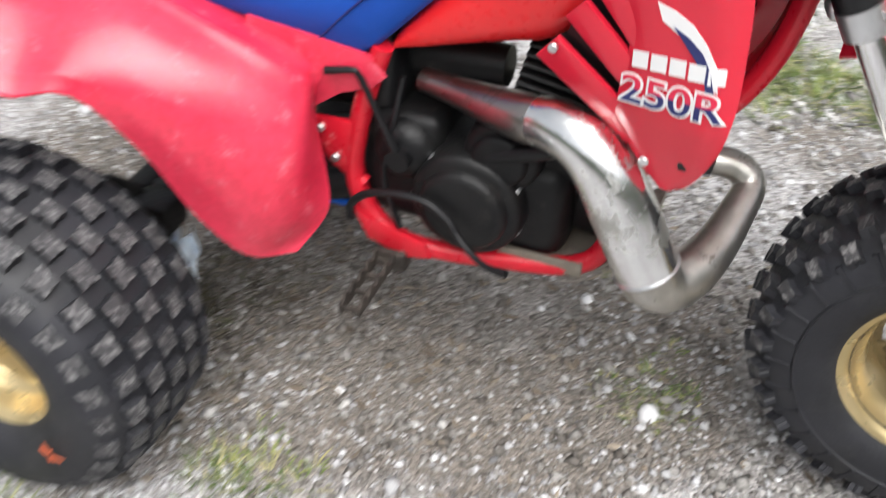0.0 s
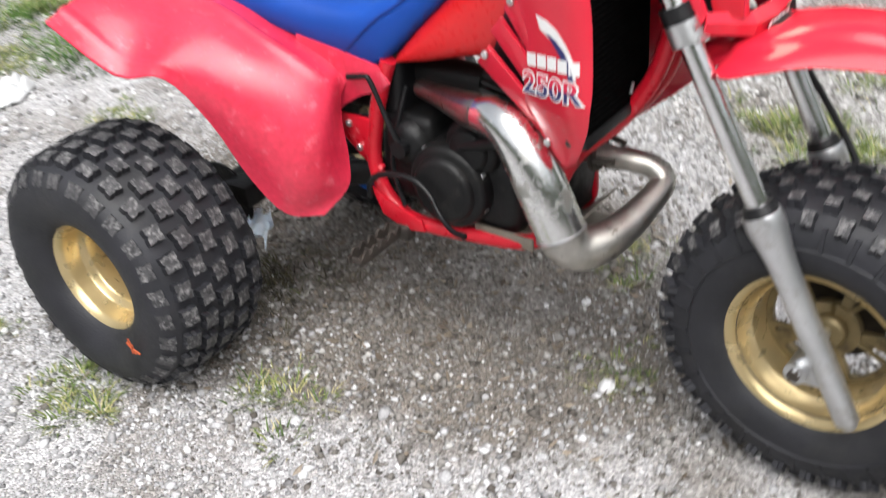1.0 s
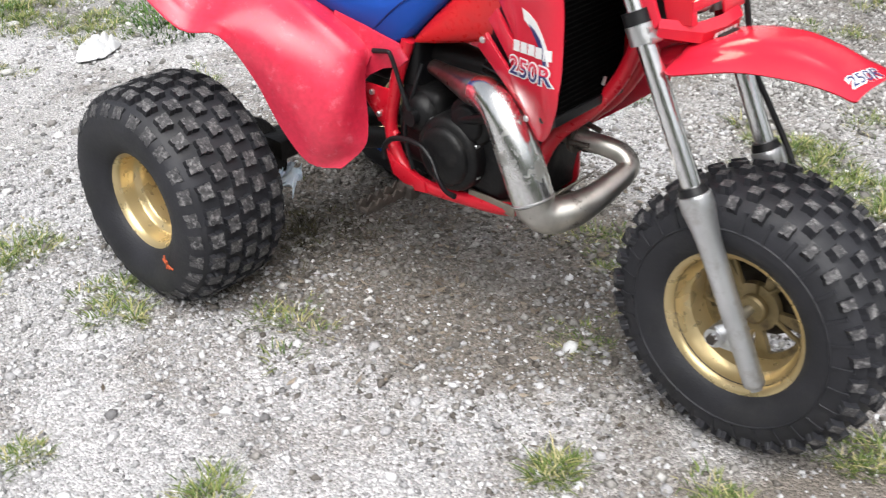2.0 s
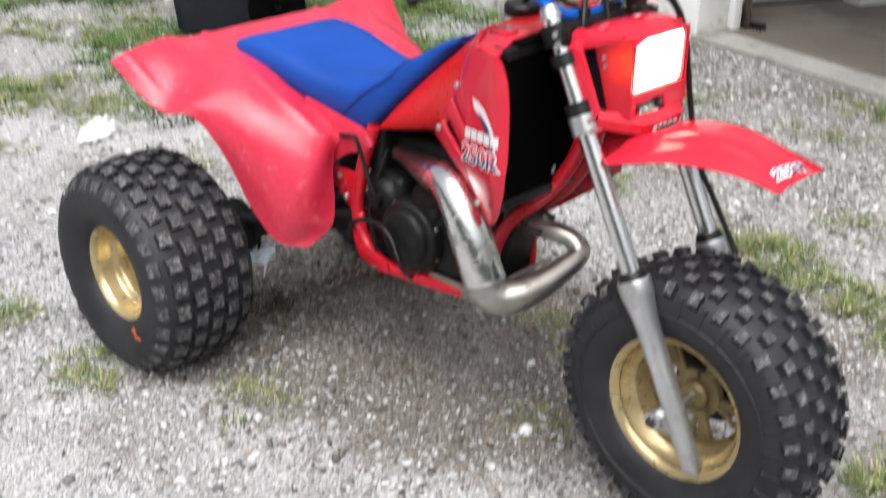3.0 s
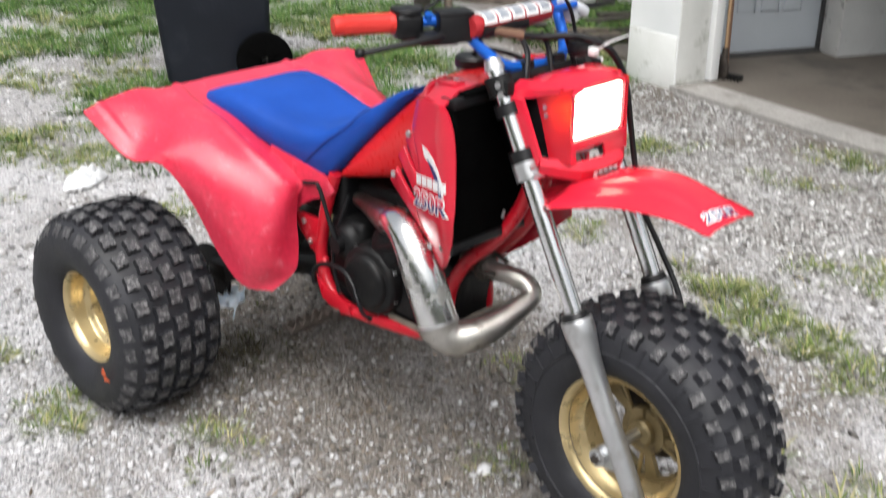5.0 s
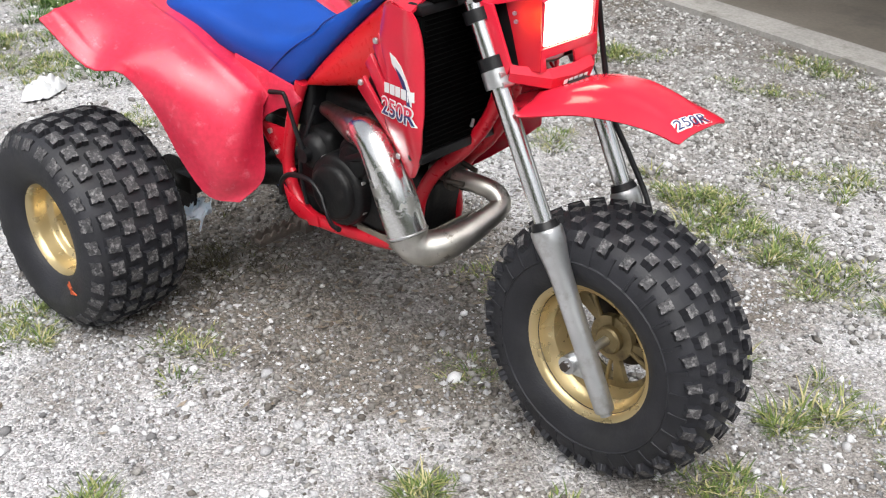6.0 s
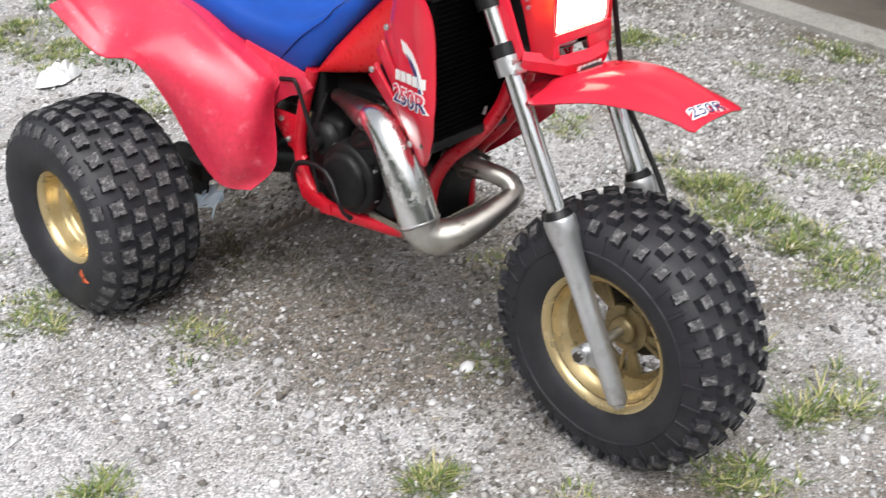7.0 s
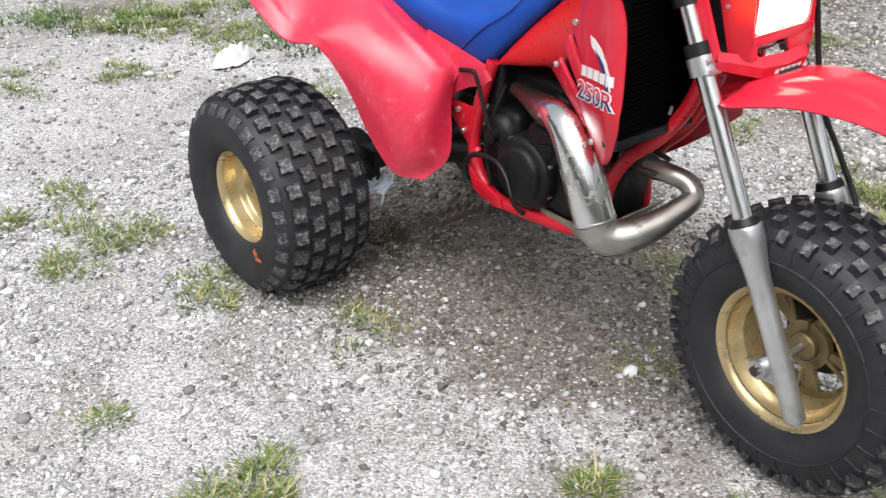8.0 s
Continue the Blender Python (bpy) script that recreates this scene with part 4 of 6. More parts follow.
# seat
def seat_ring(x, zb, zt, w):
    e = 0.035 if zt - zb > 0.07 else (zt - zb) * 0.45
    top = w - e * 0.55
    return [(x, -w * 0.93, zb), (x, -w, zb + 0.012), (x, -w * 1.01, zt - e), (x, -w * 0.96, zt - e * 0.45), (x, -top, zt - e * 0.12), (x, -top * 0.7, zt), (x, -top * 0.3, zt - 0.001),
            (x, top * 0.3, zt - 0.001), (x, top * 0.7, zt), (x, top, zt - e * 0.12), (x, w * 0.96, zt - e * 0.45), (x, w * 1.01, zt - e), (x, w, zb + 0.012), (x, w * 0.93, zb)]


SEAT = [(0.022, 0.738, 0.752, 0.125), (0.032, 0.732, 0.772, 0.146), (0.06, 0.728, 0.786, 0.153), (0.11, 0.720, 0.793, 0.156), (0.20, 0.704, 0.784, 0.154), (0.29, 0.684, 0.764, 0.146), (0.37, 0.664, 0.752, 0.134), (0.435, 0.649, 0.756, 0.124), (0.465, 0.650, 0.766, 0.119),
        (0.51, 0.690, 0.786, 0.115), (0.57, 0.748, 0.822, 0.110), (0.63, 0.804, 0.857, 0.107), (0.69, 0.858, 0.891, 0.104), (0.735, 0.893, 0.907, 0.095)]
seat = loft("seat", [seat_ring(*r) for r in spline(SEAT, 4)], BLUE_VINYL, trike, "faded blue vinyl seat", None, 50)
for sy in (-1, 1):
    tube("seat_seam", [(0.40, 0.1315 * sy, 0.668, 0.0016), (0.47, 0.122 * sy, 0.735, 0.0016), (0.54, 0.1125 * sy, 0.785, 0.0016), (0.57, 0.098 * sy, 0.818, 0.0016), (0.585, 0.05 * sy, 0.833, 0.0016), (0.59, 0.0, 0.8345, 0.0016)], SEAM, seat, "", 6, 6)

# rear fender
# cross lines of the rear fender, from its inner edge outwards
FLARE = [[(-0.046, -0.095, 0.780), (-0.046, -0.170, 0.779), (-0.046, -0.228, 0.780), (-0.045, -0.288, 0.792), (-0.040, -0.370, 0.784), (-0.034, -0.441, 0.769)],
         [(0.060, -0.120, 0.757), (0.065, -0.190, 0.758), (0.070, -0.245, 0.757), (0.074, -0.302, 0.744), (0.077, -0.360, 0.706), (0.078, -0.405, 0.674)],
         [(0.170, -0.140, 0.734), (0.175, -0.200, 0.742), (0.180, -0.262, 0.736), (0.182, -0.310, 0.712), (0.177, -0.342, 0.689), (0.164, -0.362, 0.666)]]
FALL = [[(0.250, -0.140, 0.700), (0.265, -0.200, 0.706), (0.275, -0.265, 0.690), (0.272, -0.308, 0.652), (0.255, -0.324, 0.612), (0.224, -0.326, 0.572)],
        [(0.320, -0.135, 0.672), (0.345, -0.190, 0.665), (0.355, -0.248, 0.628), (0.346, -0.284, 0.570), (0.320, -0.299, 0.512), (0.273, -0.300, 0.455)],
        [(0.375, -0.132, 0.648), (0.395, -0.172, 0.622), (0.406, -0.215, 0.572), (0.401, -0.245, 0.508), (0.380, -0.263, 0.440), (0.328, -0.276, 0.380)],
        [(0.402, -0.132, 0.622), (0.394, -0.150, 0.590), (0.397, -0.161, 0.540), (0.409, -0.169, 0.470), (0.413, -0.186, 0.415), (0.384, -0.232, 0.368)]]
FEND = FLARE + FALL


def fender_grid(sy):
    """Smooth sheet through the fender's cross lines, inner edge to outer edge."""
    across = np.array([spline(row, 10) for row in FEND])
    n = across.shape[1]
    g = np.array([spline(across[:, k], 8) for k in range(n)]).transpose(1, 0, 2)
    for i in range(g.shape[0]):
        for k in range(n):
            v = k / (n - 1)
            g[i, k, 2] += 0.0065 * math.exp(-((v - 0.22) / 0.030) ** 2) + 0.0035 * math.exp(-((v - 0.875) / 0.022) ** 2) * max(0.0, 1 - i / 30) + 0.0016 * noise.noise((g[i, k, 0] * 14, g[i, k, 1] * 14, sy)) + 0.0006 * noise.noise((g[i, k, 0] * 45, g[i, k, 1] * 45, sy))
    return [[(p[0], -p[1] * sy, p[2]) for p in row] for row in g]


gl = [[(x, -y, z) for x, y, z in row] for row in fender_grid(1)]
fender = shell("rear_fender", gl, RED_WORN, trike, "scuffed red plastic rear fender", 0.005)
gr_ = fender_grid(1)
shell("fender_side", gr_, RED_WORN, fender, "", 0.005)
for g_ in (gl, gr_):
    tube("rolled_edge", [(*row[-1], 0.0030) for row in g_[::2]] + [(*p, 0.0030) for p in g_[-1][::-1][1:]], RED_WORN, fender, "", 8, 1)
    tube("rolled_edge", [(*p, 0.0030) for p in g_[0]], RED_WORN, fender, "", 8, 1)
deck = [[(x, y, z + 0.001) for y in np.linspace(-w, w, 13)] for x, z, w in ((-0.046, 0.780, 0.097), (0.0, 0.770, 0.112), (0.06, 0.757, 0.124), (0.12, 0.744, 0.134), (0.20, 0.72, 0.14))]
shell("fender_deck", deck, RED_WORN, fender, "", 0.005)
for sy in (-1, 1):
    plate("side_panel", [(0.30, 0.142 * sy, 0.695), (0.395, 0.130 * sy, 0.672), (0.472, 0.117 * sy, 0.650), (0.492, 0.114 * sy, 0.618), (0.470, 0.116 * sy, 0.598), (0.425, 0.122 * sy, 0.585), (0.385, 0.130 * sy, 0.560), (0.352, 0.138 * sy, 0.520), (0.335, 0.150 * sy, 0.545), (0.30, 0.16 * sy, 0.62)],
          (0.1, sy, 0), 0.006, RED_WORN, fender, "red plastic panel under the seat edge", 0.002)

# radiator and shrouds
bm = bmesh.new()
add_box(bm, (0.930, -0.085, 0.780), (0.030, 0.225, 0.30), 0.006)
radiator = part("radiator", bm, CORE, trike, "black radiator core")
for k in range(26):
    box("cooling_fin", (0.9465, -0.085, 0.648 + k * 0.0106), (0.003, 0.205, 0.0022), CORE, radiator, "", 0.0)
for z in (0.634, 0.934):
    box("radiator_tank", (0.930, -0.085, z), (0.042, 0.23, 0.022), BLACK_PL, radiator, "", 0.006)
box("shroud_liner", (0.885, 0.0, 0.885), (0.02, 0.26, 0.13), BLACK_PL, trike, "black plastic panel behind the radiator", 0.004)
box("top_liner", (0.938, -0.050, 0.948), (0.03, 0.24, 0.010), CORE, trike, "black plastic strip over the radiator", 0.003)
plate("inner_panel", [(0.795, 0.128, 0.468), (0.860, 0.132, 0.515), (0.895, 0.136, 0.543), (0.940, 0.140, 0.580), (0.985, 0.142, 0.622), (0.985, 0.142, 0.70), (0.975, 0.140, 0.86), (0.850, 0.128, 0.86), (0.850, 0.128, 0.62), (0.800, 0.126, 0.53)], (0, -1, 0), 0.005, RED, trike, "red panel beside the radiator", 0.002)
# small bright spot low on the radiator
tube("bright_spot", [(0.949, -0.05, 0.664, 0.004), (0.951, -0.046, 0.680, 0.003)], ALLOY, radiator, "", 8, 2)


def shroud_y(x):
    return 0.147 + 0.33 * (x - 0.722) - 8.0 * max(0.0, x - 0.925) ** 2


def sp(x, z, sy, out=0.0):
    tuck = 0.27 * max(0.0, 0.70 - z)
    return (x - 0.31 * out, (shroud_y(x) - tuck + 0.95 * out) * sy, z)


SHROUD = [(0.577, 0.889, 0.903), (0.600, 0.864, 0.926), (0.640, 0.838, 0.946), (0.675, 0.826, 0.958), (0.72, 0.831, 0.966), (0.76, 0.837, 0.968), (0.80, 0.838, 0.968), (0.848, 0.817, 0.967), (0.89, 0.828, 0.962), (0.92, 0.838, 0.951), (0.935, 0.862, 0.938)]
shrouds = []
for sy in (-1, 1):
    gs = [[sp(a + (b - a) * q, z, sy, 0.003 - 0.004 * abs(2 * q - 1) ** 6) for q in np.linspace(0, 1, 13)] for z, a, b in spline(SHROUD, 3)]
    sh = shell("radiator_shroud", gs, RED, trike, "glossy red plastic radiator shroud", 0.006)
    shrouds.append(sh)
    # top wing that meets the tank
    wing = [[(0.835, 0.112 * sy, 0.953), (0.838, 0.150 * sy, 0.950), sp(0.838, 0.918, sy, 0.001)], [(0.880, 0.112 * sy, 0.958), (0.884, 0.162 * sy, 0.957), sp(0.880, 0.936, sy, 0.001)], [(0.930, 0.106 * sy, 0.955), (0.934, 0.172 * sy, 0.952), sp(0.938, 0.931, sy, 0.001)]]
    shell("shroud_top", wing, RED, sh, "", 0.006)
    tube("raised_edge", [(0.850, 0.120 * sy, 0.957, 0.005), (0.853, 0.156 * sy, 0.953, 0.005), (0.858, 0.184 * sy, 0.935, 0.004), (0.862, 0.192 * sy, 0.90, 0.0015)], RED, sh, "", 10, 5)
    box("latch_recess", (0.893, 0.148 * sy, 0.959), (0.046, 0.034, 0.010), RED, sh, "", 0.004)
    box("latch_pin", (0.900, 0.140 * sy, 0.965), (0.012, 0.008, 0.004), ALLOY, sh, "", 0.001)
    # slanted louvre fins with dark slits between
    for fin in (((0.714, 0.714), (0.743, 0.749), (0.832, 0.694), (0.850, 0.640), (0.846, 0.626)), ((0.752, 0.779), (0.778, 0.808), (0.842, 0.758), (0.838, 0.712)), ((0.788, 0.826), (0.813, 0.860), (0.850, 0.818), (0.846, 0.764)), ((0.822, 0.876), (0.834, 0.914), (0.862, 0.908), (0.856, 0.826))):
        plate("louvre", [sp(x, z, sy, -0.0045) for x, z in fin], (-0.33, sy, 0), 0.008, RED, sh, "", 0.0028)
    plate("shroud_back", [sp(x, z, sy, -0.014) for x, z in ((0.742, 0.735), (0.768, 0.800), (0.806, 0.862), (0.836, 0.906), (0.868, 0.90), (0.868, 0.66), (0.835, 0.68))], (-0.33, sy, 0), 0.004, BLACK_PL, sh, "black inner duct", 0.001)
    for bx, bz in ((0.869, 0.614), (0.742, 0.736), (0.812, 0.845)):
        q = sp(bx, bz, sy, 0.008)
        disc_solid("shroud_bolt", q, 0.0066, 0.003, ALLOY, sh, "", 14, 'y', 0.001)

# decals on the near shroud and its twin
for sh, sy in zip(shrouds, (-1, 1)):
    nn = Vector((-0.33, sy, 0))
    wingp = [(0.868, 0.838), (0.890, 0.834), (0.912, 0.824), (0.930, 0.806), (0.944, 0.782), (0.948, 0.752), (0.938, 0.755), (0.934, 0.776), (0.922, 0.794), (0.900, 0.806), (0.876, 0.818)]
    plate("wing_mark", [sp(x, z, sy, 0.0064) for x, z in wingp], nn, 0.0006, WHITE_D, sh, "", 0)
    wingn = [(0.890, 0.816), (0.910, 0.808), (0.926, 0.796), (0.938, 0.776), (0.944, 0.752), (0.936, 0.744), (0.932, 0.766), (0.920, 0.784)]
    plate("wing_shade", [sp(x, z, sy, 0.0072) for x, z in wingn], nn, 0.0006, NAVY_D, sh, "", 0)
    # maker's name as plain white bars
    for k in range(5):
        x0 = 0.846 + 0.0225 * k
        z0 = 0.772 + (0, 0.003, 0.006, 0.008, 0.009)[k]
        plate("name_bar", [sp(x0, z0, sy, 0.0075), sp(x0 + 0.019, z0 + 0.003, sy, 0.0075), sp(x0 + 0.019, z0 - 0.018, sy, 0.0075), sp(x0, z0 - 0.021, sy, 0.0075)], nn, 0.0006, WHITE_D, sh, "", 0)
    # number, its letters dipping with the roll of the panel
    start = (0.834, 0.704) if sy < 0 else (0.966, 0.716)
    d3 = Vector((1, -0.33, 0.10)) if sy < 0 else Vector((-1, -0.33, -0.10))
    for mat_, off, lift in ((WHITE_D, 0.0030, 0.0078), (NAVY_D, 0.0003, 0.0088)):
        ob = lettering("number_mark", "250R", 0.050, sp(*start, sy, lift), d3, nn, mat_, sh, off, 0.0003, 0.1, 1.24)
        if mat_ is NAVY_D:
            ob.data.materials.append(RED_D)
            bm = bmesh.new()
            bm.from_mesh(ob.data)
            slope = 0.095
            cut = Vector((start[0], 0, start[1] + 0.0185 if sy < 0 else start[1] + 0.0175))
            pn_ = Vector((-slope, 0, 1)).normalized()
            bmesh.ops.bisect_plane(bm, geom=bm.verts[:] + bm.edges[:] + bm.faces[:], plane_co=cut, plane_no=pn_)
            for f in bm.faces:
                f.material_index = 1 if (f.calc_center_median() - cut).dot(pn_) > 0 else 0
            bm.to_mesh(ob.data)
            bm.free()
        for v in ob.data.vertices:
            v.co.y -= 8.0 * max(0.0, v.co.x - 0.925) ** 2 * sy

# ---- front end ----
def fork_x(z):
    return 1.215 + 0.52 * (0.557 - z)


for sy in (-1, 1):
    y = 0.125 * sy
    leg = tube("fork_leg", [(fork_x(0.214), y, 0.214, 0.0180), (fork_x(0.220), y, 0.220, 0.0202), (fork_x(0.25), y, 0.25, 0.0206), (fork_x(0.40), y, 0.40, 0.0216), (fork_x(0.475), y, 0.475, 0.0238), (fork_x(0.515), y, 0.515, 0.0292), (fork_x(0.53), y, 0.53, 0.0315), (fork_x(0.550), y, 0.550, 0.0315), (fork_x(0.553), y, 0.553, 0.029)],
               ALLOY, trike, "dull grey alloy lower fork leg", 24, 3, STEER)
    rod("stanchion", (fork_x(0.55), y, 0.55), (fork_x(1.0), y, 1.0), 0.0185, CHROME, leg, "chromed fork tube", 24, STEER)
    rod("dust_seal", (fork_x(0.552), y, 0.552), (fork_x(0.566), y, 0.566), 0.0285, BLACK_PL, leg, "", 24, STEER, 0.0245)
    rod("fork_cap", (fork_x(0.996), y, 0.996), (fork_x(1.014), y, 1.014), 0.0205, ALLOY, leg, "", 20, STEER, 0.016)
    rod("drain_bolt", (fork_x(0.216), y, 0.216), (fork_x(0.206), y, 0.206), 0.012, ALLOY, leg, "", 12, STEER)
    rod("axle_lug", (1.305, y - 0.03 * sy, 0.288), (1.305, y + 0.020 * sy, 0.288), 0.019, ALLOY, leg, "", 20, STEER)
    plate("axle_bracket", [(1.298, y + 0.010 * sy, 0.306), (fork_x(0.335), y + 0.010 * sy, 0.335), (fork_x(0.272), y + 0.010 * sy, 0.272), (1.314, y + 0.010 * sy, 0.268), (1.294, y + 0.010 * sy, 0.274)], (0, -sy, 0), 0.024, ALLOY, leg, "", 0.004, STEER)
    rod("axle_nut", (1.305, y + 0.018 * sy, 0.288), (1.305, y + 0.028 * sy, 0.288), 0.0110, RUSTY, leg, "", 6, STEER)
    for z0, z1, r, mt in ((0.915, 0.936, 0.0255, BLACK_PL), (0.834, 0.855, 0.0265, BLACK_PL), (0.952, 0.984, 0.0265, BLACK)):
        rod("fork_clamp", (fork_x(z0), y, z0), (fork_x(z1), y, z1), r, mt, leg, "", 22, STEER)
    rod("lower_clamp", (fork_x(0.803), y, 0.803), (fork_x(0.833), y, 0.833), 0.0275, ALLOY, leg, "", 22, STEER)
    for bz in (0.814, 0.831):
        rod("pinch_bolt", (fork_x(bz) + 0.024, y - 0.016, bz), (fork_x(bz) + 0.025, y + 0.012, bz), 0.0060, ALLOY, leg, "", 10, STEER)
    for bz in (0.960, 0.976):
        rod("clamp_bolt", (fork_x(bz) + 0.018, y + 0.022 * sy, bz), (fork_x(bz) + 0.026, y + 0.030 * sy, bz), 0.0055, ALLOY, leg, "", 8, STEER)
    box("clamp_gap", (fork_x(0.968) + 0.026, y + 0.004 * sy, 0.968), (0.012, 0.020, 0.030), BLACK, leg, "", 0.003).data.transform(STEER)
    for z0 in (0.845, 0.925):
        box("clamp_ear", (fork_x(z0) - 0.004, y - 0.030 * sy, z0 + 0.002), (0.022, 0.018, 0.016), BLACK_PL, leg, "", 0.003).data.transform(STEER)
bm = bmesh.new()
tl = Matrix.Rotation(radians(-27.5), 4, 'Y')
add_box(bm, (fork_x(0.823) - 0.015, 0, 0.823), (0.055, 0.235, 0.030), 0.01, tl, 3)
part("lower_yoke", bm, ALLOY, trike, "grey alloy lower yoke").data.transform(STEER)
bm = bmesh.new()
add_box(bm, (fork_x(0.968) - 0.012, 0, 0.968), (0.06, 0.24, 0.024), 0.009, tl, 3)
part("upper_yoke", bm, BLACK, trike, "black upper yoke").data.transform(STEER)

# front wheel
FC = (1.307, 0.0, 0.287)


def front_crown(a):
    return 0.2775 - 1.9 * a * a - 20.0 * max(0.0, abs(a) - 0.07) ** 2


half = [(0.150, -0.083), (0.156, -0.090), (0.172, -0.098), (0.195, -0.103), (0.218, -0.103), (0.236, -0.099), (0.250, -0.091), (0.262, -0.078), (0.2705, -0.055), (0.276, -0.028)]
prof = half + [(0.2775, 0.0)] + [(r, -o) for r, o in half[::-1]] + [(0.135, 0.07), (0.135, -0.07)]
cols = []
for k, a0 in enumerate((-0.066, -0.033, 0.0, 0.033, 0.066)):
    cols.append((a0, (0.0, 0.5, 0.0, 0.5, 0.0)[k], 0.0115, 0.0105, 0.0012, 0.0135, 0.0, 30, None))
for sg in (-1, 1):
    cols.append((sg * 0.090, 0.5, 0.0105, 0.009, 0.0012, 0.010, sg * 0.7, 30, None))
rim_prof = [(0.1545, -0.086), (0.1575, -0.083), (0.156, -0.078), (0.146, -0.075), (0.140, -0.066), (0.138, -0.045), (0.125, -0.036), (0.120, -0.01), (0.120, 0.02), (0.138, 0.045), (0.146, 0.076), (0.156, 0.080), (0.153, 0.086), (0.142, 0.079),
            (0.132, 0.062), (0.131, 0.046), (0.115, 0.024), (0.114, -0.012), (0.119, -0.040), (0.131, -0.050), (0.1345, -0.068), (0.1405, -0.079), (0.148, -0.0825)]
front, rim = wheel("front_wheel", FC, prof, front_crown, cols, rim_prof, STEER, 30, "front wheel with a knobbly black tyre", "gold painted steel rim with windows")
# side lugs low on the walls
for sg in (-1, 1):
    V, F = [], [(4, 5, 7, 6), (0, 4, 6, 2), (1, 3, 7, 5), (0, 1, 5, 4), (2, 6, 7, 3)]
    for w, r, o in ((0.010, 0.212, 0.1015), (0.010, 0.248, 0.0915), (0.006, 0.212, 0.1065), (0.006, 0.248, 0.097)):
        for q in (-1, 1):
            t2 = q * w / 2 / r
            V.append((r * math.sin(t2), sg * o, r * math.cos(t2)))
    first = solid("side_lug", V, F, RUBBER, front, "", 30)
    first.matrix_local = STEER @ Matrix.Translation(FC)
    for i in range(1, 30):
        lug = new("side_lug", first.data)
        lug.parent = front
        lug.matrix_local = STEER @ Matrix.Translation(FC) @ Matrix.Rotation(2 * math.pi * i / 30, 4, 'Y')
# raised ring moulded on the wall
lathe("wall_ring", [(0.205, -0.1032), (0.2075, -0.1055), (0.210, -0.1032)], FC, RUBBER, front, "", 72, 'y', True, STEER)
# pressed wheel centre with five windows
bm = bmesh.new()


def sector(bm, r0, r1, a0, a1, y0, y1, dish=0.0, n=6):
    ring = []
    for i in range(n + 1):
        a = a0 + (a1 - a0) * i / n
        ring.append([bm.verts.new((FC[0] + r * math.sin(a), y + dish * (r - 0.04) / 0.08, FC[2] + r * math.cos(a))) for r, y in ((r0, y0), (r1, y0), (r1, y1), (r0, y1))])
    for i in range(n):
        for k in range(4):
            bm.faces.new((ring[i][k], ring[i][(k + 1) % 4], ring[i + 1][(k + 1) % 4], ring[i + 1][k]))
    bm.faces.new(ring[0])
    bm.faces.new(ring[-1][::-1])


for k in range(5):
    a = 2 * math.pi * k / 5 + 0.35
    sector(bm, 0.050, 0.104, a - 0.15, a + 0.15, 0.004, 0.016)
sector(bm, 0.018, 0.051, 0, 2 * math.pi, 0.000, 0.016, 0, 40)
sector(bm, 0.102, 0.119, 0, 2 * math.pi, 0.004, 0.014, 0, 48)
bmesh.ops.remove_doubles(bm, verts=bm.verts, dist=1e-6)
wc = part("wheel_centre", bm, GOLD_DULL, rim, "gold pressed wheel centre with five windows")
wc.data.transform(STEER)
for k in range(5):
    a = 2 * math.pi * k / 5 + 0.35
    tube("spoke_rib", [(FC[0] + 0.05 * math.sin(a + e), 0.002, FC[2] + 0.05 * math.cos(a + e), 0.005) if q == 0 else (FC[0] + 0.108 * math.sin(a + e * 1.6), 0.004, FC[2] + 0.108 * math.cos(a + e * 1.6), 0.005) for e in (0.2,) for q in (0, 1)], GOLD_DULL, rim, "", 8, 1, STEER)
disc_solid("hub", (FC[0], 0.02, FC[2]), 0.030, 0.036, GOLD_DULL, rim, "dull dark gold hub", 28, 'y', 0.004, STEER)
disc_solid("front_brake_disc", (FC[0], 0.045, FC[2]), 0.078, 0.002, RUSTY, rim, "dark rusty front brake disc", 40, 'y', 0.0005, STEER)
rod("front_axle", (1.305, -0.15, 0.288), (1.305, 0.15, 0.288), 0.010, ALLOY, rim, "", 14, STEER)
box("front_caliper", (1.245, 0.062, 0.355), (0.06, 0.045, 0.075), BLACK, trike, "black front brake caliper", 0.01)

# front fender
def crest(x):
    """Height of the raised middle, which dies out towards the tip."""
    return 0.010 * min(1.0, max(0.0, (1.425 - x) / 0.12))


FF = [(1.062, 0.752, 0.078, 0.008), (1.100, 0.770, 0.086, 0.012), (1.118, 0.778, 0.094, 0.014), (1.127, 0.782, 0.116, 0.017), (1.137, 0.786, 0.134, 0.020), (1.155, 0.793, 0.140, 0.024), (1.195, 0.807, 0.124, 0.029), (1.25, 0.822, 0.101, 0.033), (1.31, 0.828, 0.088, 0.034), (1.37, 0.823, 0.081, 0.027), (1.42, 0.808, 0.079, 0.015), (1.443, 0.798, 0.077, 0.010), (1.452, 0.794, 0.070, 0.008)]
grid = []
for x, z, w, drop in spline(FF, 4):
    row = []
    for q in np.linspace(-1, 1, 33):
        crown = crest(x) * math.exp(-(q / 0.58) ** 16)
        row.append((x, w * q, z - 0.004 - drop * abs(q) ** 3.2 + crown))
    grid.append(row)
ff = shell("front_fender", grid, RED, trike, "glossy red front fender", 0.004, STEER)
box("fender_bracket", (1.155, 0, 0.795), (0.10, 0.06, 0.03), BLACK, ff, "", 0.006)
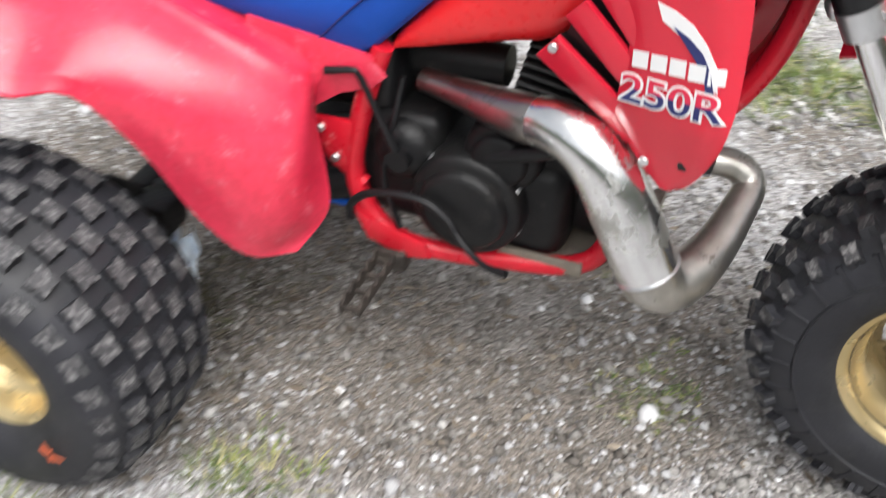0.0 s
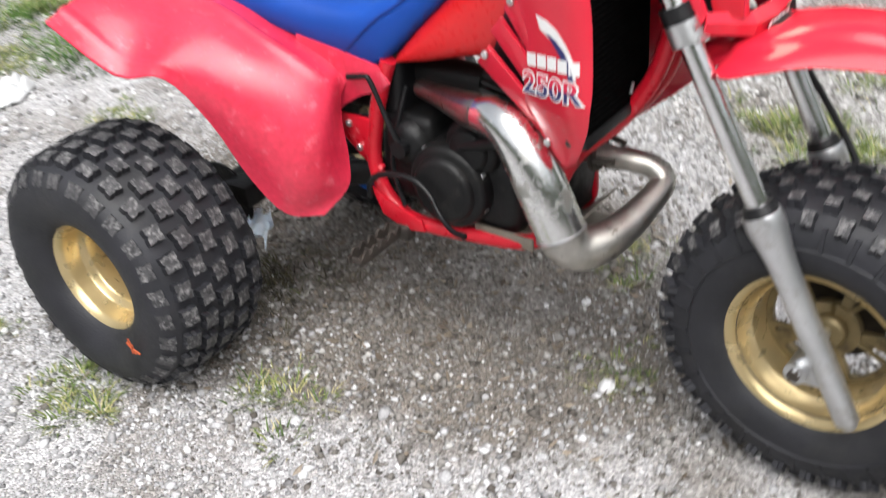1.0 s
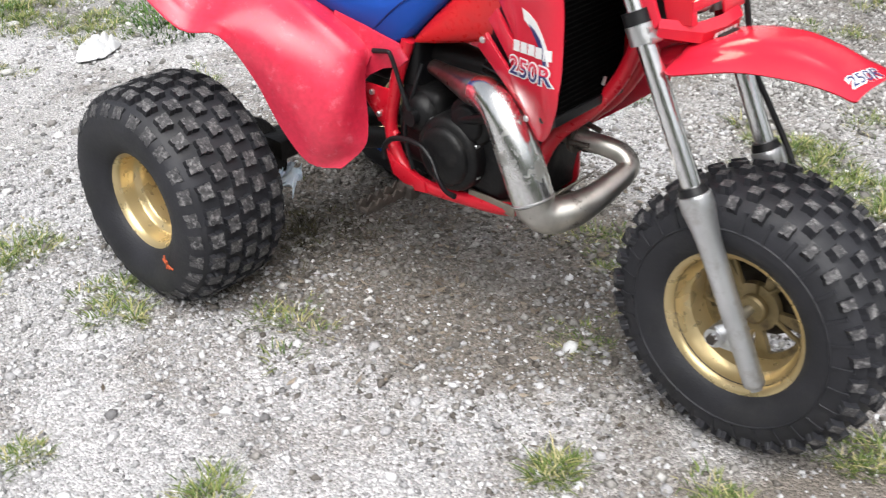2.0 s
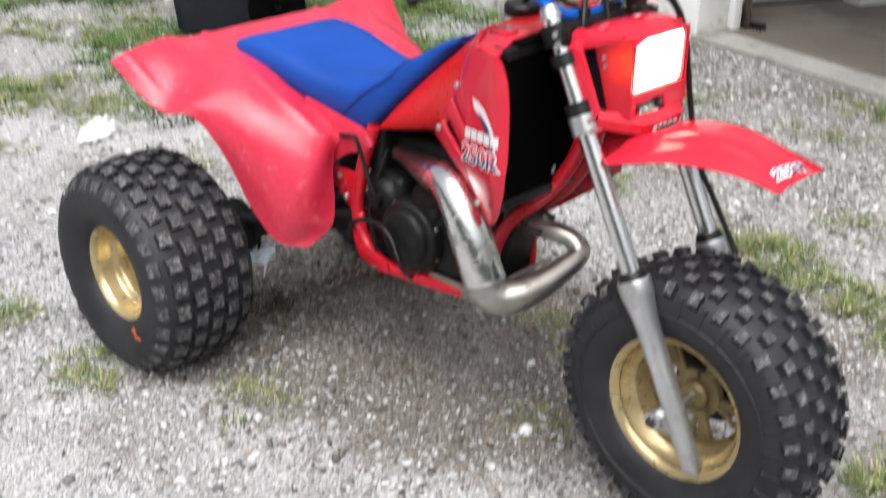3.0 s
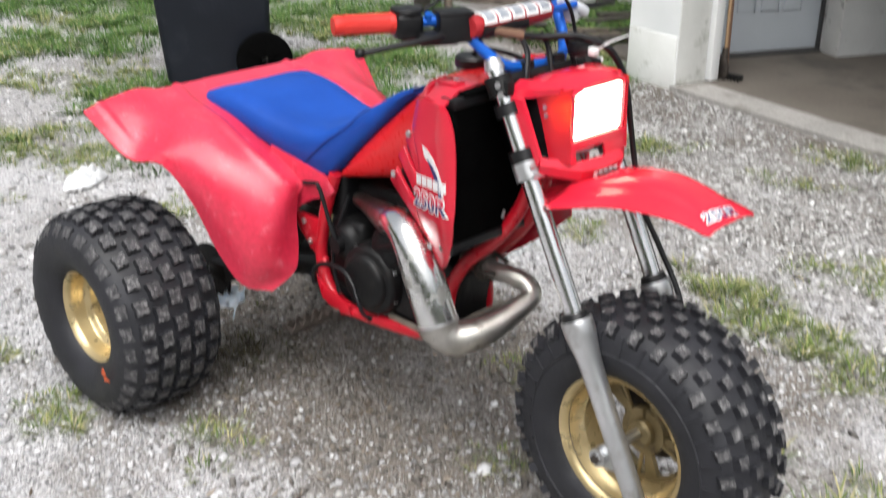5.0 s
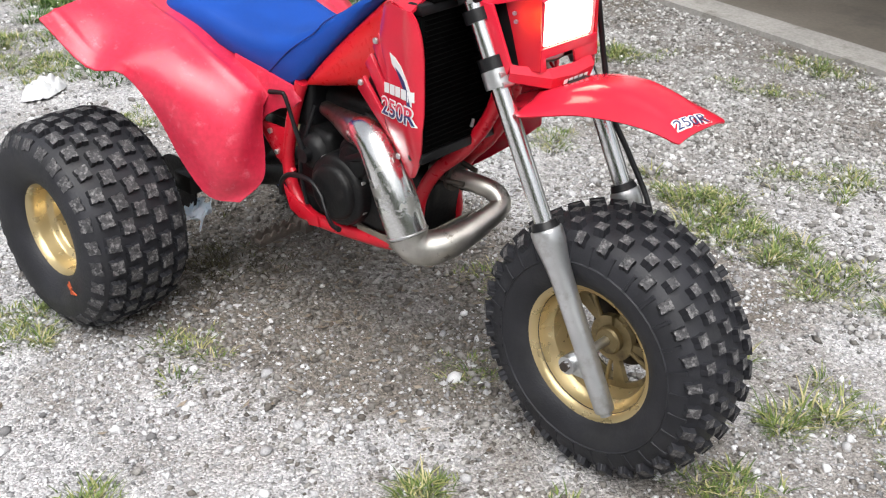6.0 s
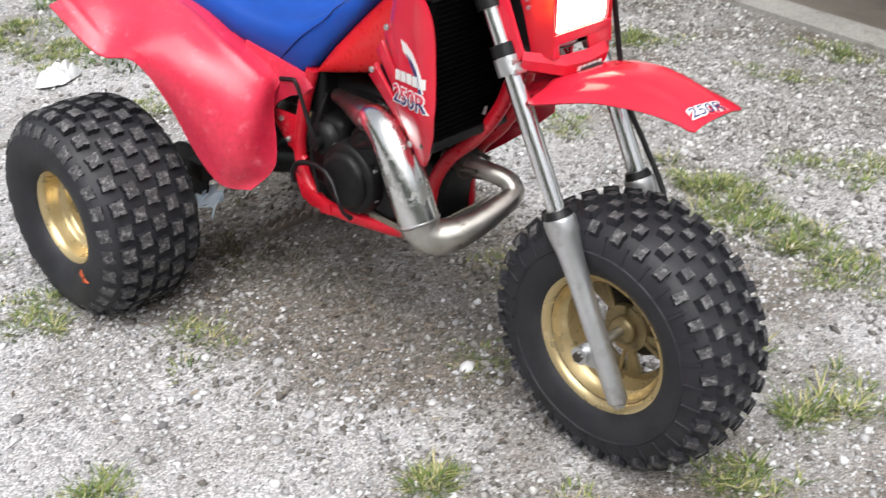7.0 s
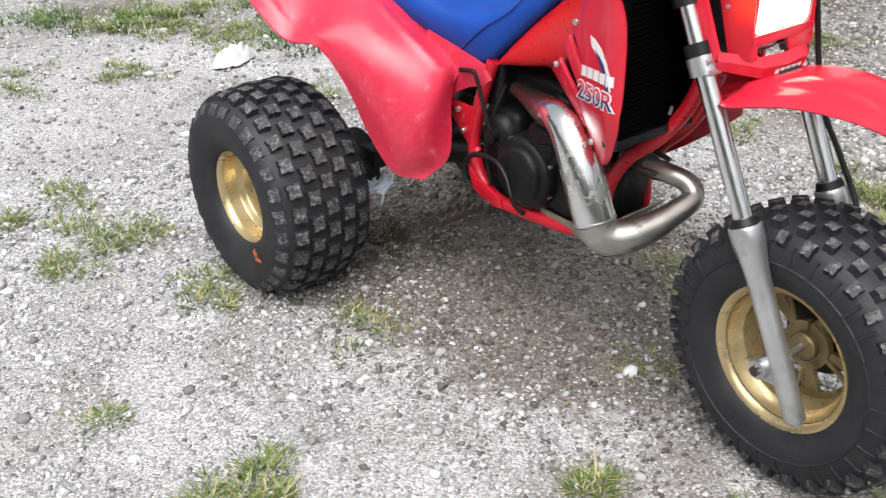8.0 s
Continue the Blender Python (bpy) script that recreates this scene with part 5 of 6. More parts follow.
# number decal on the fender tip, laid over the curve of the sheet
FFS = spline(FF, 4)


def fender_z(x, y):
    z, w, d = (np.interp(x, FFS[:, 0], FFS[:, k]) for k in (1, 2, 3))
    q = y / w
    return z - 0.004 - d * abs(q) ** 3.2 + crest(x) * math.exp(-(q / 0.58) ** 16)


for mat_, off, lift in ((WHITE_D, 0.0024, 0.0042), (NAVY_D, 0.0, 0.0050)):
    ob = lettering("number_mark", "250R", 0.0275, (1.436, -0.056, 0.0), (0.14, 1, 0), (0, 0, 1), mat_, ff, off, 0.0002, 0.1, 1.42)
    for v in ob.data.vertices:
        v.co.z += fender_z(v.co.x, v.co.y) + lift
    ob.data.transform(STEER)

# headlight nacelle
def ring_rect(x, y0, y1, z0, z1, r):
    pts = []
    for cy, cz, s in ((y1 - r, z1 - r, 0), (y0 + r, z1 - r, 1), (y0 + r, z0 + r, 2), (y1 - r, z0 + r, 3)):
        for k in range(4):
            a = s * math.pi / 2 + k * math.pi / 6
            pts.append((x + (0.012 if cz > z0 + r * 1.01 else 0) * 0, cy + r * math.cos(a), cz + r * math.sin(a)))
    return pts


nac = loft("headlight_nacelle", [ring_rect(1.030, -0.066, 0.066, 0.872, 0.966, 0.02), ring_rect(1.075, -0.068, 0.068, 0.868, 0.982, 0.018), ring_rect(1.128, -0.070, 0.070, 0.866, 0.984, 0.014), ring_rect(1.142, -0.083, 0.083, 0.870, 0.979, 0.012), ring_rect(1.144, -0.075, 0.075, 0.875, 0.975, 0.010), ring_rect(1.138, -0.073, 0.073, 0.877, 0.973, 0.009)],
           RED, trike, "glossy red plastic headlight nacelle glowing beside the lamp", STEER, 30)
lens_pts = [ring_rect(1.128, -0.071, 0.071, 0.879, 0.971, 0.008), ring_rect(1.140, -0.071, 0.071, 0.879, 0.971, 0.008), ring_rect(1.145, -0.065, 0.065, 0.885, 0.965, 0.007)]
loft("headlight_lens", lens_pts, lens_m, nac, "lit rectangular headlight", STEER, 40)


# faceted chin under the lamp: level, then side corner, front corner and middle
CHIN = [[(1.106, 0.122, 0.850), (1.148, 0.064, 0.838), (1.153, 0.0, 0.836)],
        [(1.110, 0.126, 0.836), (1.160, 0.062, 0.822), (1.165, 0.0, 0.819)],
        [(1.106, 0.125, 0.820), (1.155, 0.060, 0.803), (1.160, 0.0, 0.800)],
        [(1.078, 0.108, 0.803), (1.116, 0.050, 0.792), (1.120, 0.0, 0.790)]]
grid = []
for hp in CHIN:
    grid.append([(x, -y, z) for x, y, z in hp] + hp[-2::-1])
shell("nacelle_chin", grid, RED, nac, "", 0.005, STEER, 14)
for sy in (-1, 1):
    # outer strip, top flare and recessed side face with a slot between
    plate("nacelle_arm", [(1.016, 0.120 * sy, 0.956), (1.060, 0.119 * sy, 0.953), (1.110, 0.119 * sy, 0.848), (1.098, 0.121 * sy, 0.817), (1.075, 0.121 * sy, 0.845)], (0.1, sy, 0), 0.007, RED, nac, "", 0.003, STEER)
    flare = [[(1.014, 0.124 * sy, 0.948), (1.038, 0.123 * sy, 0.950), (1.066, 0.112 * sy, 0.954), (1.092, 0.098 * sy, 0.962), (1.120, 0.091 * sy, 0.968)], [(1.020, 0.116 * sy, 0.964), (1.046, 0.115 * sy, 0.968), (1.076, 0.106 * sy, 0.970), (1.100, 0.096 * sy, 0.975), (1.122, 0.089 * sy, 0.978)], [(1.024, 0.092 * sy, 0.976), (1.052, 0.094 * sy, 0.981), (1.082, 0.090 * sy, 0.982), (1.106, 0.087 * sy, 0.982), (1.124, 0.084 * sy, 0.981)]]
    shell("nacelle_flare", flare, RED, nac, "", 0.005, STEER, 30)
    face = [[(1.066, 0.096 * sy, 0.964), (1.104, 0.093 * sy, 0.972), (1.142, 0.083 * sy, 0.979)], [(1.088, 0.097 * sy, 0.905), (1.118, 0.092 * sy, 0.902), (1.145, 0.082 * sy, 0.896)], [(1.110, 0.098 * sy, 0.838), (1.130, 0.092 * sy, 0.838), (1.148, 0.084 * sy, 0.838)]]
    shell("nacelle_cheek", face, RED_THIN, nac, "", 0.005, STEER)
    # black plate added as the slot's shade, also blocking the glow lamp
    plate("slot_shade_plate", [(1.020, 0.0900 * sy, 0.962), (1.096, 0.0905 * sy, 0.962), (1.108, 0.0905 * sy, 0.840), (1.040, 0.0900 * sy, 0.840)], (0, sy, 0), 0.0015, BLACK_PL, nac, "black plate added for the shade inside the nacelle slot", 0, STEER)
    plate("nacelle_back", [(1.02, 0.06 * sy, 0.81), (1.07, 0.116 * sy, 0.83), (1.03, 0.116 * sy, 0.945), (1.01, 0.06 * sy, 0.96)], (-1, 0, 0), 0.004, BLACK_PL, nac, "", 0.001, STEER)
    for bx, bz in ((1.092, 0.939), (1.096, 0.924)):
        rod("rivet", (bx, 0.092 * sy, bz), (bx, 0.1005 * sy, bz), 0.004, ALLOY, nac, "", 10, STEER)
plate("nacelle_sill", [(1.144, -0.083, 0.860), (1.144, 0.083, 0.860), (1.142, 0.083, 0.878), (1.142, -0.083, 0.878)], (1, 0, 0), 0.005, RED, nac, "", 0.001, STEER)
plate("nacelle_panel", [(1.146, 0.018, 0.836), (1.146, 0.084, 0.836), (1.143, 0.083, 0.864), (1.143, 0.012, 0.864)], (1, 0, 0), 0.005, RED, nac, "", 0.001, STEER)
plate("nacelle_post", [(1.146, -0.086, 0.836), (1.146, -0.068, 0.836), (1.143, -0.070, 0.864), (1.143, -0.084, 0.864)], (1, 0, 0), 0.005, RED, nac, "", 0.001, STEER)
box("nacelle_grille", (1.100, -0.01, 0.852), (0.012, 0.15, 0.045), BLACK_PL, nac, "black recess under the headlight", 0.004).data.transform(STEER)
tube("horn_edge", [(1.122, -0.05, 0.846, 0.004), (1.124, -0.02, 0.848, 0.010), (1.126, 0.0, 0.850, 0.009), (1.127, 0.008, 0.851, 0.003)], ALLOY, nac, "small chromed horn", 10, 4, STEER)
for k in range(5):
    y0 = -0.036 + 0.0150 * k
    plate("name_bar", [(1.1665, y0, 0.8065), (1.1665, y0 + 0.0105, 0.8065), (1.1685, y0 + 0.0105, 0.8155), (1.1685, y0, 0.8155)], (1, 0, 0), 0.0006, WHITE_D, nac, "", 0, STEER)
shell("nacelle_cowl", [[(x, y, z - 0.016 * max(0.0, abs(y) / w - 0.45) / 0.55) for y in np.linspace(-w, w, 9)] for x, z, w in ((1.005, 0.968, 0.085), (1.05, 0.986, 0.092), (1.09, 0.995, 0.093), (1.124, 0.992, 0.089), (1.147, 0.981, 0.083))], RED, nac, "", 0.004, STEER)

# handlebar
HALF = [(0.806, 0.352, 1.081), (0.850, 0.250, 1.079), (0.885, 0.185, 1.081), (0.915, 0.152, 1.073), (0.955, 0.125, 1.030), (0.980, 0.094, 1.000), (0.988, 0.050, 0.990)]
BAR = [(x, -y - 0.004, z) for x, y, z in HALF] + [(x, y * 0.95 - 0.012, z - 0.012 * min(1.0, y / 0.15)) for x, y, z in HALF[::-1]]
bar = tube("handlebar", [(*p, 0.0112) for p in BAR], BLUE_BAR, trike, "blue anodised handlebar", 16, 6, STEER)
for sy in (-1, 1):
    off = STEER @ (Matrix.Translation((0, -0.028, -0.013)) if sy > 0 else Matrix())
    gr = tube("grip", [(0.8022, 0.3640 * sy, 1.083, 0.0165), (0.8032, 0.3615 * sy, 1.083, 0.0182), (0.8070, 0.352 * sy, 1.083, 0.0182), (0.8090, 0.347 * sy, 1.083, 0.0168), (0.8420, 0.264 * sy, 1.081, 0.0168), (0.8435, 0.260 * sy, 1.081, 0.0200), (0.8452, 0.2545 * sy, 1.081, 0.0200)], GRIP_RED, bar, "red ribbed rubber grip", 24, 1, off)
    for k in range(12):
        a = 2 * math.pi * k / 12
        dx, dz = 0.0165 * math.cos(a), 0.0165 * math.sin(a)
        rod("grip_rib", (0.8090 + 0.93 * dx, (0.347 + 0.37 * dx) * sy, 1.083 + dz), (0.8420 + 0.93 * dx, (0.264 + 0.37 * dx) * sy, 1.081 + dz), 0.0022, GRIP_RED, gr, "", 6, off)
    rod("bar_clamp", (fork_x(0.985), 0.045 * sy, 0.972), (0.988, 0.045 * sy, 1.0), 0.019, BLACK, bar, "", 16, STEER)
pad = tube("crossbar_pad", [(0.946, -0.152, 1.073, 0.014), (0.946, -0.142, 1.073, 0.0205), (0.946, -0.02, 1.076, 0.0215), (0.946, 0.054, 1.078, 0.0205), (0.946, 0.064, 1.078, 0.014)], PAD_RED, bar, "red and white crossbar pad", 16, 6, STEER)
tube("pad_base", [(0.9475, -0.136, 1.0665, 0.0208), (0.9475, -0.05, 1.0680, 0.0215), (0.9475, -0.012, 1.0685, 0.0208)], BLACK_PL, pad, "", 16, 4, STEER)
for k in range(5):
    y0 = -0.138 + 0.0385 * k
    for w0, w1, a0, a1, rr, mt in ((0.0, 0.0335, -0.25, 1.40, 0.0228, WHITE_D), (0.006, 0.0275, 0.05, 1.12, 0.0236, GREY_D)):
        gridp = [[(0.946 + rr * math.sin(a), y0 + q + 0.005 * math.sin(2 * a), 1.0745 + 0.0006 * k + rr * math.cos(a)) for a in np.linspace(a0, a1, 8)] for q in (w0, w1)]
        shell("name_bar", gridp, mt, pad, "white and grey lettering patch", 0.001, STEER)
tube("crossbar", [(0.946, -0.140, 1.074, 0.008), (0.946, 0.150, 1.078, 0.008)], BLUE_BAR, bar, "", 12, 1, STEER)
# right controls
bm = bmesh.new()
add_box(bm, (0.856, -0.230, 1.074), (0.054, 0.054, 0.052), 0.012, Matrix.Rotation(radians(-25), 4, 'Z'), 3)
part("throttle_housing", bm, BLACK_PL, bar, "black throttle housing").data.transform(STEER)
lathe("throttle_cover", [(0.0005, 0), (0.030, 0), (0.032, 0.004), (0.030, 0.010), (0.0005, 0.013)], (0.856, -0.230, 1.098), BLACK_PL, bar, "", 24, 'z', True, STEER)
bm = bmesh.new()
add_box(bm, (0.912, -0.164, 1.070), (0.054, 0.064, 0.052), 0.005, Matrix.Rotation(radians(-28), 4, 'Z'), 2)
add_box(bm, (0.912, -0.164, 1.099), (0.058, 0.068, 0.008), 0.003, Matrix.Rotation(radians(-28), 4, 'Z'), 2)
add_box(bm, (0.894, -0.190, 1.052), (0.055, 0.08, 0.026), 0.008, Matrix.Rotation(radians(-28), 4, 'Z'), 2)
part("master_cylinder", bm, BLACK_PL, bar, "black brake master cylinder").data.transform(STEER)
rod("blue_switch", (0.880, -0.200, 1.080), (0.886, -0.202, 1.096), 0.008, BLUE_BAR, bar, "", 12, STEER)
lev = tube("brake_lever", [(0.912, -0.180, 1.062, 0.011), (0.920, -0.215, 1.058, 0.008), (0.915, -0.26, 1.056, 0.0065), (0.893, -0.31, 1.050, 0.0062), (0.868, -0.352, 1.042, 0.0065)], BLACK_PL, bar, "black brake lever with a ball end", 12, 6, STEER)
bm = bmesh.new()
bmesh.ops.create_uvsphere(bm, u_segments=14, v_segments=10, radius=0.0105, matrix=Matrix.Translation(STEER @ Vector((0.867, -0.354, 1.042))))
part("ball_end", bm, BLACK_PL, lev)
# left controls
bm = bmesh.new()
add_box(bm, (0.862, 0.198, 1.072), (0.066, 0.075, 0.066), 0.014, Matrix.Rotation(radians(25), 4, 'Z'), 3)
part("switch_block", bm, BLACK_PL, bar, "black switch block").data.transform(STEER)
bm = bmesh.new()
add_box(bm, (0.908, 0.172, 1.052), (0.055, 0.055, 0.034), 0.010, Matrix.Rotation(radians(25), 4, 'Z'), 3)
add_box(bm, (0.922, 0.146, 1.078), (0.024, 0.030, 0.024), 0.006, None, 2)
add_box(bm, (0.934, 0.142, 1.086), (0.026, 0.036, 0.026), 0.009, Matrix.Rotation(radians(20), 4, 'X'), 3)
add_box(bm, (0.930, 0.182, 1.062), (0.030, 0.050, 0.024), 0.009, Matrix.Rotation(radians(-28), 4, 'X'), 3)
part("clutch_perch", bm, PALE_D, bar, "silver clutch lever perch").data.transform(STEER)
tube("clutch_lever", [(0.925, 0.19, 1.066, 0.009), (0.930, 0.235, 1.062, 0.007), (0.905, 0.31, 1.055, 0.006), (0.885, 0.355, 1.048, 0.0065)], BLACK_PL, bar, "black clutch lever", 12, 5, STEER)
# cables and hoses
tube("throttle_cable", [(0.870, -0.205, 1.098, 0.004), (0.90, -0.14, 1.135, 0.004), (0.945, -0.03, 1.150, 0.004), (0.975, 0.06, 1.120, 0.004), (0.985, 0.10, 1.06, 0.004), (0.99, 0.10, 0.98, 0.004), (0.97, 0.06, 0.90, 0.004)], BLACK_PL, bar, "black throttle cable", 8, 8, STEER)
tube("brake_hose", [(0.935, -0.140, 1.078, 0.0075), (0.965, -0.095, 1.060, 0.0075), (1.000, -0.02, 1.045, 0.0075), (1.045, 0.045, 1.043, 0.0075), (1.085, 0.092, 1.018, 0.0075), (1.105, 0.122, 0.96, 0.0065), (1.112, 0.140, 0.88, 0.006), (1.125, 0.146, 0.80, 0.006), (1.15, 0.150, 0.70, 0.006), (1.20, 0.154, 0.62, 0.006), (1.262, 0.150, 0.53, 0.006), (1.285, 0.13, 0.47, 0.006), (1.26, 0.08, 0.39, 0.006)], BLACK_PL, bar, "black rubber brake hose down the fork", 10, 8, STEER)
tube("hose_sleeve", [(0.937, -0.138, 1.078, 0.0095), (0.965, -0.095, 1.060, 0.0095), (0.985, -0.05, 1.050, 0.0095)], BROWN, bar, "faded brown hose sleeve", 12, 5, STEER)
for k, yy in enumerate((-0.055, 0.0, 0.055)):
    tube("control_cable", [(0.975 + 0.012 * k, yy, 1.06 - 0.01 * k, 0.0055), (1.00, yy * 1.1 + 0.01, 1.02, 0.0055), (1.02, yy * 1.3, 0.97, 0.0055), (1.03, yy * 1.2, 0.90, 0.0055)], BLACK_PL, bar, "black control cable", 8, 5, STEER)
tie = tube("cable_tie", [(1.070, 0.070, 1.012, 0.002), (1.085, 0.085, 1.030, 0.002), (1.095, 0.14, 1.040, 0.0015)], WHITE_D, bar, "white plastic cable tie", 6, 5, STEER)
box("tie_head", (1.068, 0.066, 1.014), (0.016, 0.018, 0.016), WHITE_D, tie, "", 0.003).data.transform(STEER)
box("warning_lamp_block", (1.045, 0.055, 1.020), (0.03, 0.05, 0.03), BLACK_PL, bar, "", 0.006).data.transform(STEER)

# ---- things round the three-wheeler ----
def crumpled(name, at, size, turn, mat, label, category, seed, tall=0.05):
    """A cloth bunched into a low oval heap with folds."""
    g = []
    n = 30
    ct, st = math.cos(turn), math.sin(turn)
    for i in range(n):
        row = []
        for j in range(n):
            u, v = 2 * i / (n - 1) - 1, 2 * j / (n - 1) - 1
            x, y = u * math.sqrt(1 - v * v / 2), v * math.sqrt(1 - u * u / 2)
            r = min(1.0, math.hypot(x, y))
            rim = 1 + 0.16 * noise.noise((x * 1.6 + seed, y * 1.6, 2.0))
            fold = abs(noise.noise((x * 2.0 + seed, y * 3.4, 0.3 * seed)))
            z = tall * (1 - r ** 3) * (0.50 + 1.3 * fold) + 0.006 * noise.noise((x * 5, y * 5, seed)) + 0.008
            x, y = x * size[0] * rim, y * size[1] * rim
            row.append((at[0] + ct * x - st * y, at[1] + st * x + ct * y, at[2] + max(z, 0.004)))
        g.append(row)
    ob = shell(name, g, mat, None, label, 0.003, None, 60)
    return tagged(ob, category=category)


crumpled("rag", (-1.565, 0.305, 0.0), (0.120, 0.062), 2.06, CLOTH, "crumpled white rag lying on the gravel", "rag", 3.0, 0.055)
# pale blue cloth caught under the axle
g = []
for i in range(16):
    row = []
    for j in range(12):
        u, v = i / 15, j / 11 - 0.5
        row.append((0.085 + v * 0.095 * (0.55 + 0.5 * u) + 0.022 * noise.noise((u * 3, v * 4, 1.0)) + 0.02 * u, -0.128 - 0.014 * math.sin(v * 13 + u * 2) - 0.058 * u, 0.232 - 0.026 * u + 0.024 * noise.noise((v * 6, u * 4, 7.0))))
    g.append(row)
tagged(shell("cloth_strip", g, CLOTH_B, None, "pale blue and white cloth strip hanging from the rear axle", 0.002, None, 60), category="cloth")


def wheelie_bin():
    """Tall two-wheeled bin seen from its side; local x along the side, y away."""
    b = thing("wheelie_bin", "dark charcoal plastic wheelie bin standing on grass", "bin")
    base = Vector((-2.560, 1.335, 0.0))
    xd = Vector((0.563, 0.826, 0))
    yd = Vector((-0.826, 0.563, 0))
    m = Matrix((xd, yd, Vector((0, 0, 1)))).transposed().to_4x4()
    m.translation = base

    def ring(z, x0, x1, y0, y1, r=0.04):
        pts = []
        for cx, cy, s in ((x1 - r, y1 - r, 0), (x0 + r, y1 - r, 1), (x0 + r, y0 + r, 2), (x1 - r, y0 + r, 3)):
            for k in range(5):
                a = s * math.pi / 2 + k * math.pi / 8
                pts.append((cx + r * math.cos(a), cy + r * math.sin(a), z))
        return pts
    rows = [(0.02, 0.01, 0.47, 0.02, 0.46), (0.03, 0.0, 0.50, 0.01, 0.47), (0.25, -0.020, 0.545, -0.005, 0.49), (0.66, -0.050, 0.556, -0.02, 0.51), (0.96, -0.075, 0.565, -0.03, 0.53), (0.97, -0.14, 0.58, -0.045, 0.545), (1.02, -0.145, 0.585, -0.05, 0.55)]
    body = loft("bin_body", [ring(*r) for r in rows], BIN, b, "charcoal tapered bin body", m, 30)
    loft("bin_lid", [ring(1.024, -0.15, 0.59, -0.055, 0.555), ring(1.045, -0.15, 0.59, -0.055, 0.555), ring(1.075, -0.10, 0.54, -0.01, 0.51)], BIN, b, "charcoal lid", m, 30)
    for wx, y in ((0.505, -0.055), (0.43, 0.40)):
        wh = lathe("bin_wheel", [(0.02, -0.025), (0.095, -0.028), (0.118, -0.030), (0.144, -0.022), (0.148, 0.0), (0.144, 0.022), (0.118, 0.030), (0.095, 0.028), (0.02, 0.025)], (0, 0, 0), CORE, b, "black plastic bin wheel", 36, 'y', True, m @ Matrix.Translation((wx, y, 0.146)), 30)
        for k in range(6):
            a = k * math.pi / 3
            V, F = tube_data([(wx + 0.02 * math.sin(a), y - 0.03, 0.146 + 0.02 * math.cos(a), 0.004), (wx + 0.095 * math.sin(a), y - 0.03, 0.146 + 0.095 * math.cos(a), 0.004)], 6, 1)
            solid("wheel_spoke", [m @ Vector(v) for v in V], F, CORE, wh)
    V, F = tube_data([(0.505, -0.06, 0.146, 0.012), (0.43, 0.42, 0.146, 0.012)], 10, 1)
    solid("bin_axle", [m @ Vector(v) for v in V], F, BLACK_PL, b)
    V, F = tube_data([(0.62, 0.04, 0.98, 0.014), (0.62, 0.46, 0.98, 0.014)], 10, 1)
    solid("bin_handle", [m @ Vector(v) for v in V], F, BIN, b)
    return b


wheelie_bin()


def post(x, y, h, r, mat, label, lean=(0, 0), cat="post", group=""):
    rng = random.Random(int(x * 91 + y * 17))
    rows = []
    for k in range(7):
        t = k / 6
        rows.append((x + lean[0] * t + rng.uniform(-1, 1) * r * 0.12, y + lean[1] * t + rng.uniform(-1, 1) * r * 0.12, -0.03 + h * t, r * (1.12 - 0.2 * t)))
    ob = tube("wooden_post", rows, mat, None, label, 12, 3)
    return tagged(ob, category=cat, group=group)


post(-3.12, 3.78, 2.2, 0.055, BARK, "dark weathered post with a hose hung on it")
post(-3.00, 3.93, 0.75, 0.028, WOOD, "short grey leaning stake", (-0.10, 0.02), "stake")
post(-2.72, 4.56, 2.0, 0.045, WOOD, "brown wooden post by the timber pile", (0.02, 0.03), group="posts by the pile")
post(-2.56, 4.70, 2.0, 0.055, WOOD, "thick brown wooden post by the timber pile", (0.0, 0.02), group="posts by the pile")
post(-2.45, 5.35, 2.0, 0.045, WOOD, "grey wooden post on the lawn", (0.05, 0.0), group="posts by the pile")

rows = []
for k in range(60):
    a = k * 0.55
    rows.append((-3.04 + 0.05 * math.cos(a * 0.31), 3.74 + 0.14 * math.cos(a) + 0.01 * math.sin(a * 2.3), 0.42 + 0.26 * math.sin(a) + 0.02 * math.cos(a * 1.7), 0.010))
tagged(tube("hose_coil", rows, TARP, None, "coiled black rubber hose hung on a post", 8, 3), category="hose")
tagged(tube("garden_hose", [(-3.3, 6.2, 0.02, 0.010), (-2.9, 5.6, 0.02, 0.010), (-2.5, 5.35, 0.02, 0.010), (-2.1, 5.25, 0.02, 0.010), (-1.5, 5.5, 0.02, 0.010)], HOSE_G, None, "green garden hose lying on the grass", 8, 8), category="hose")


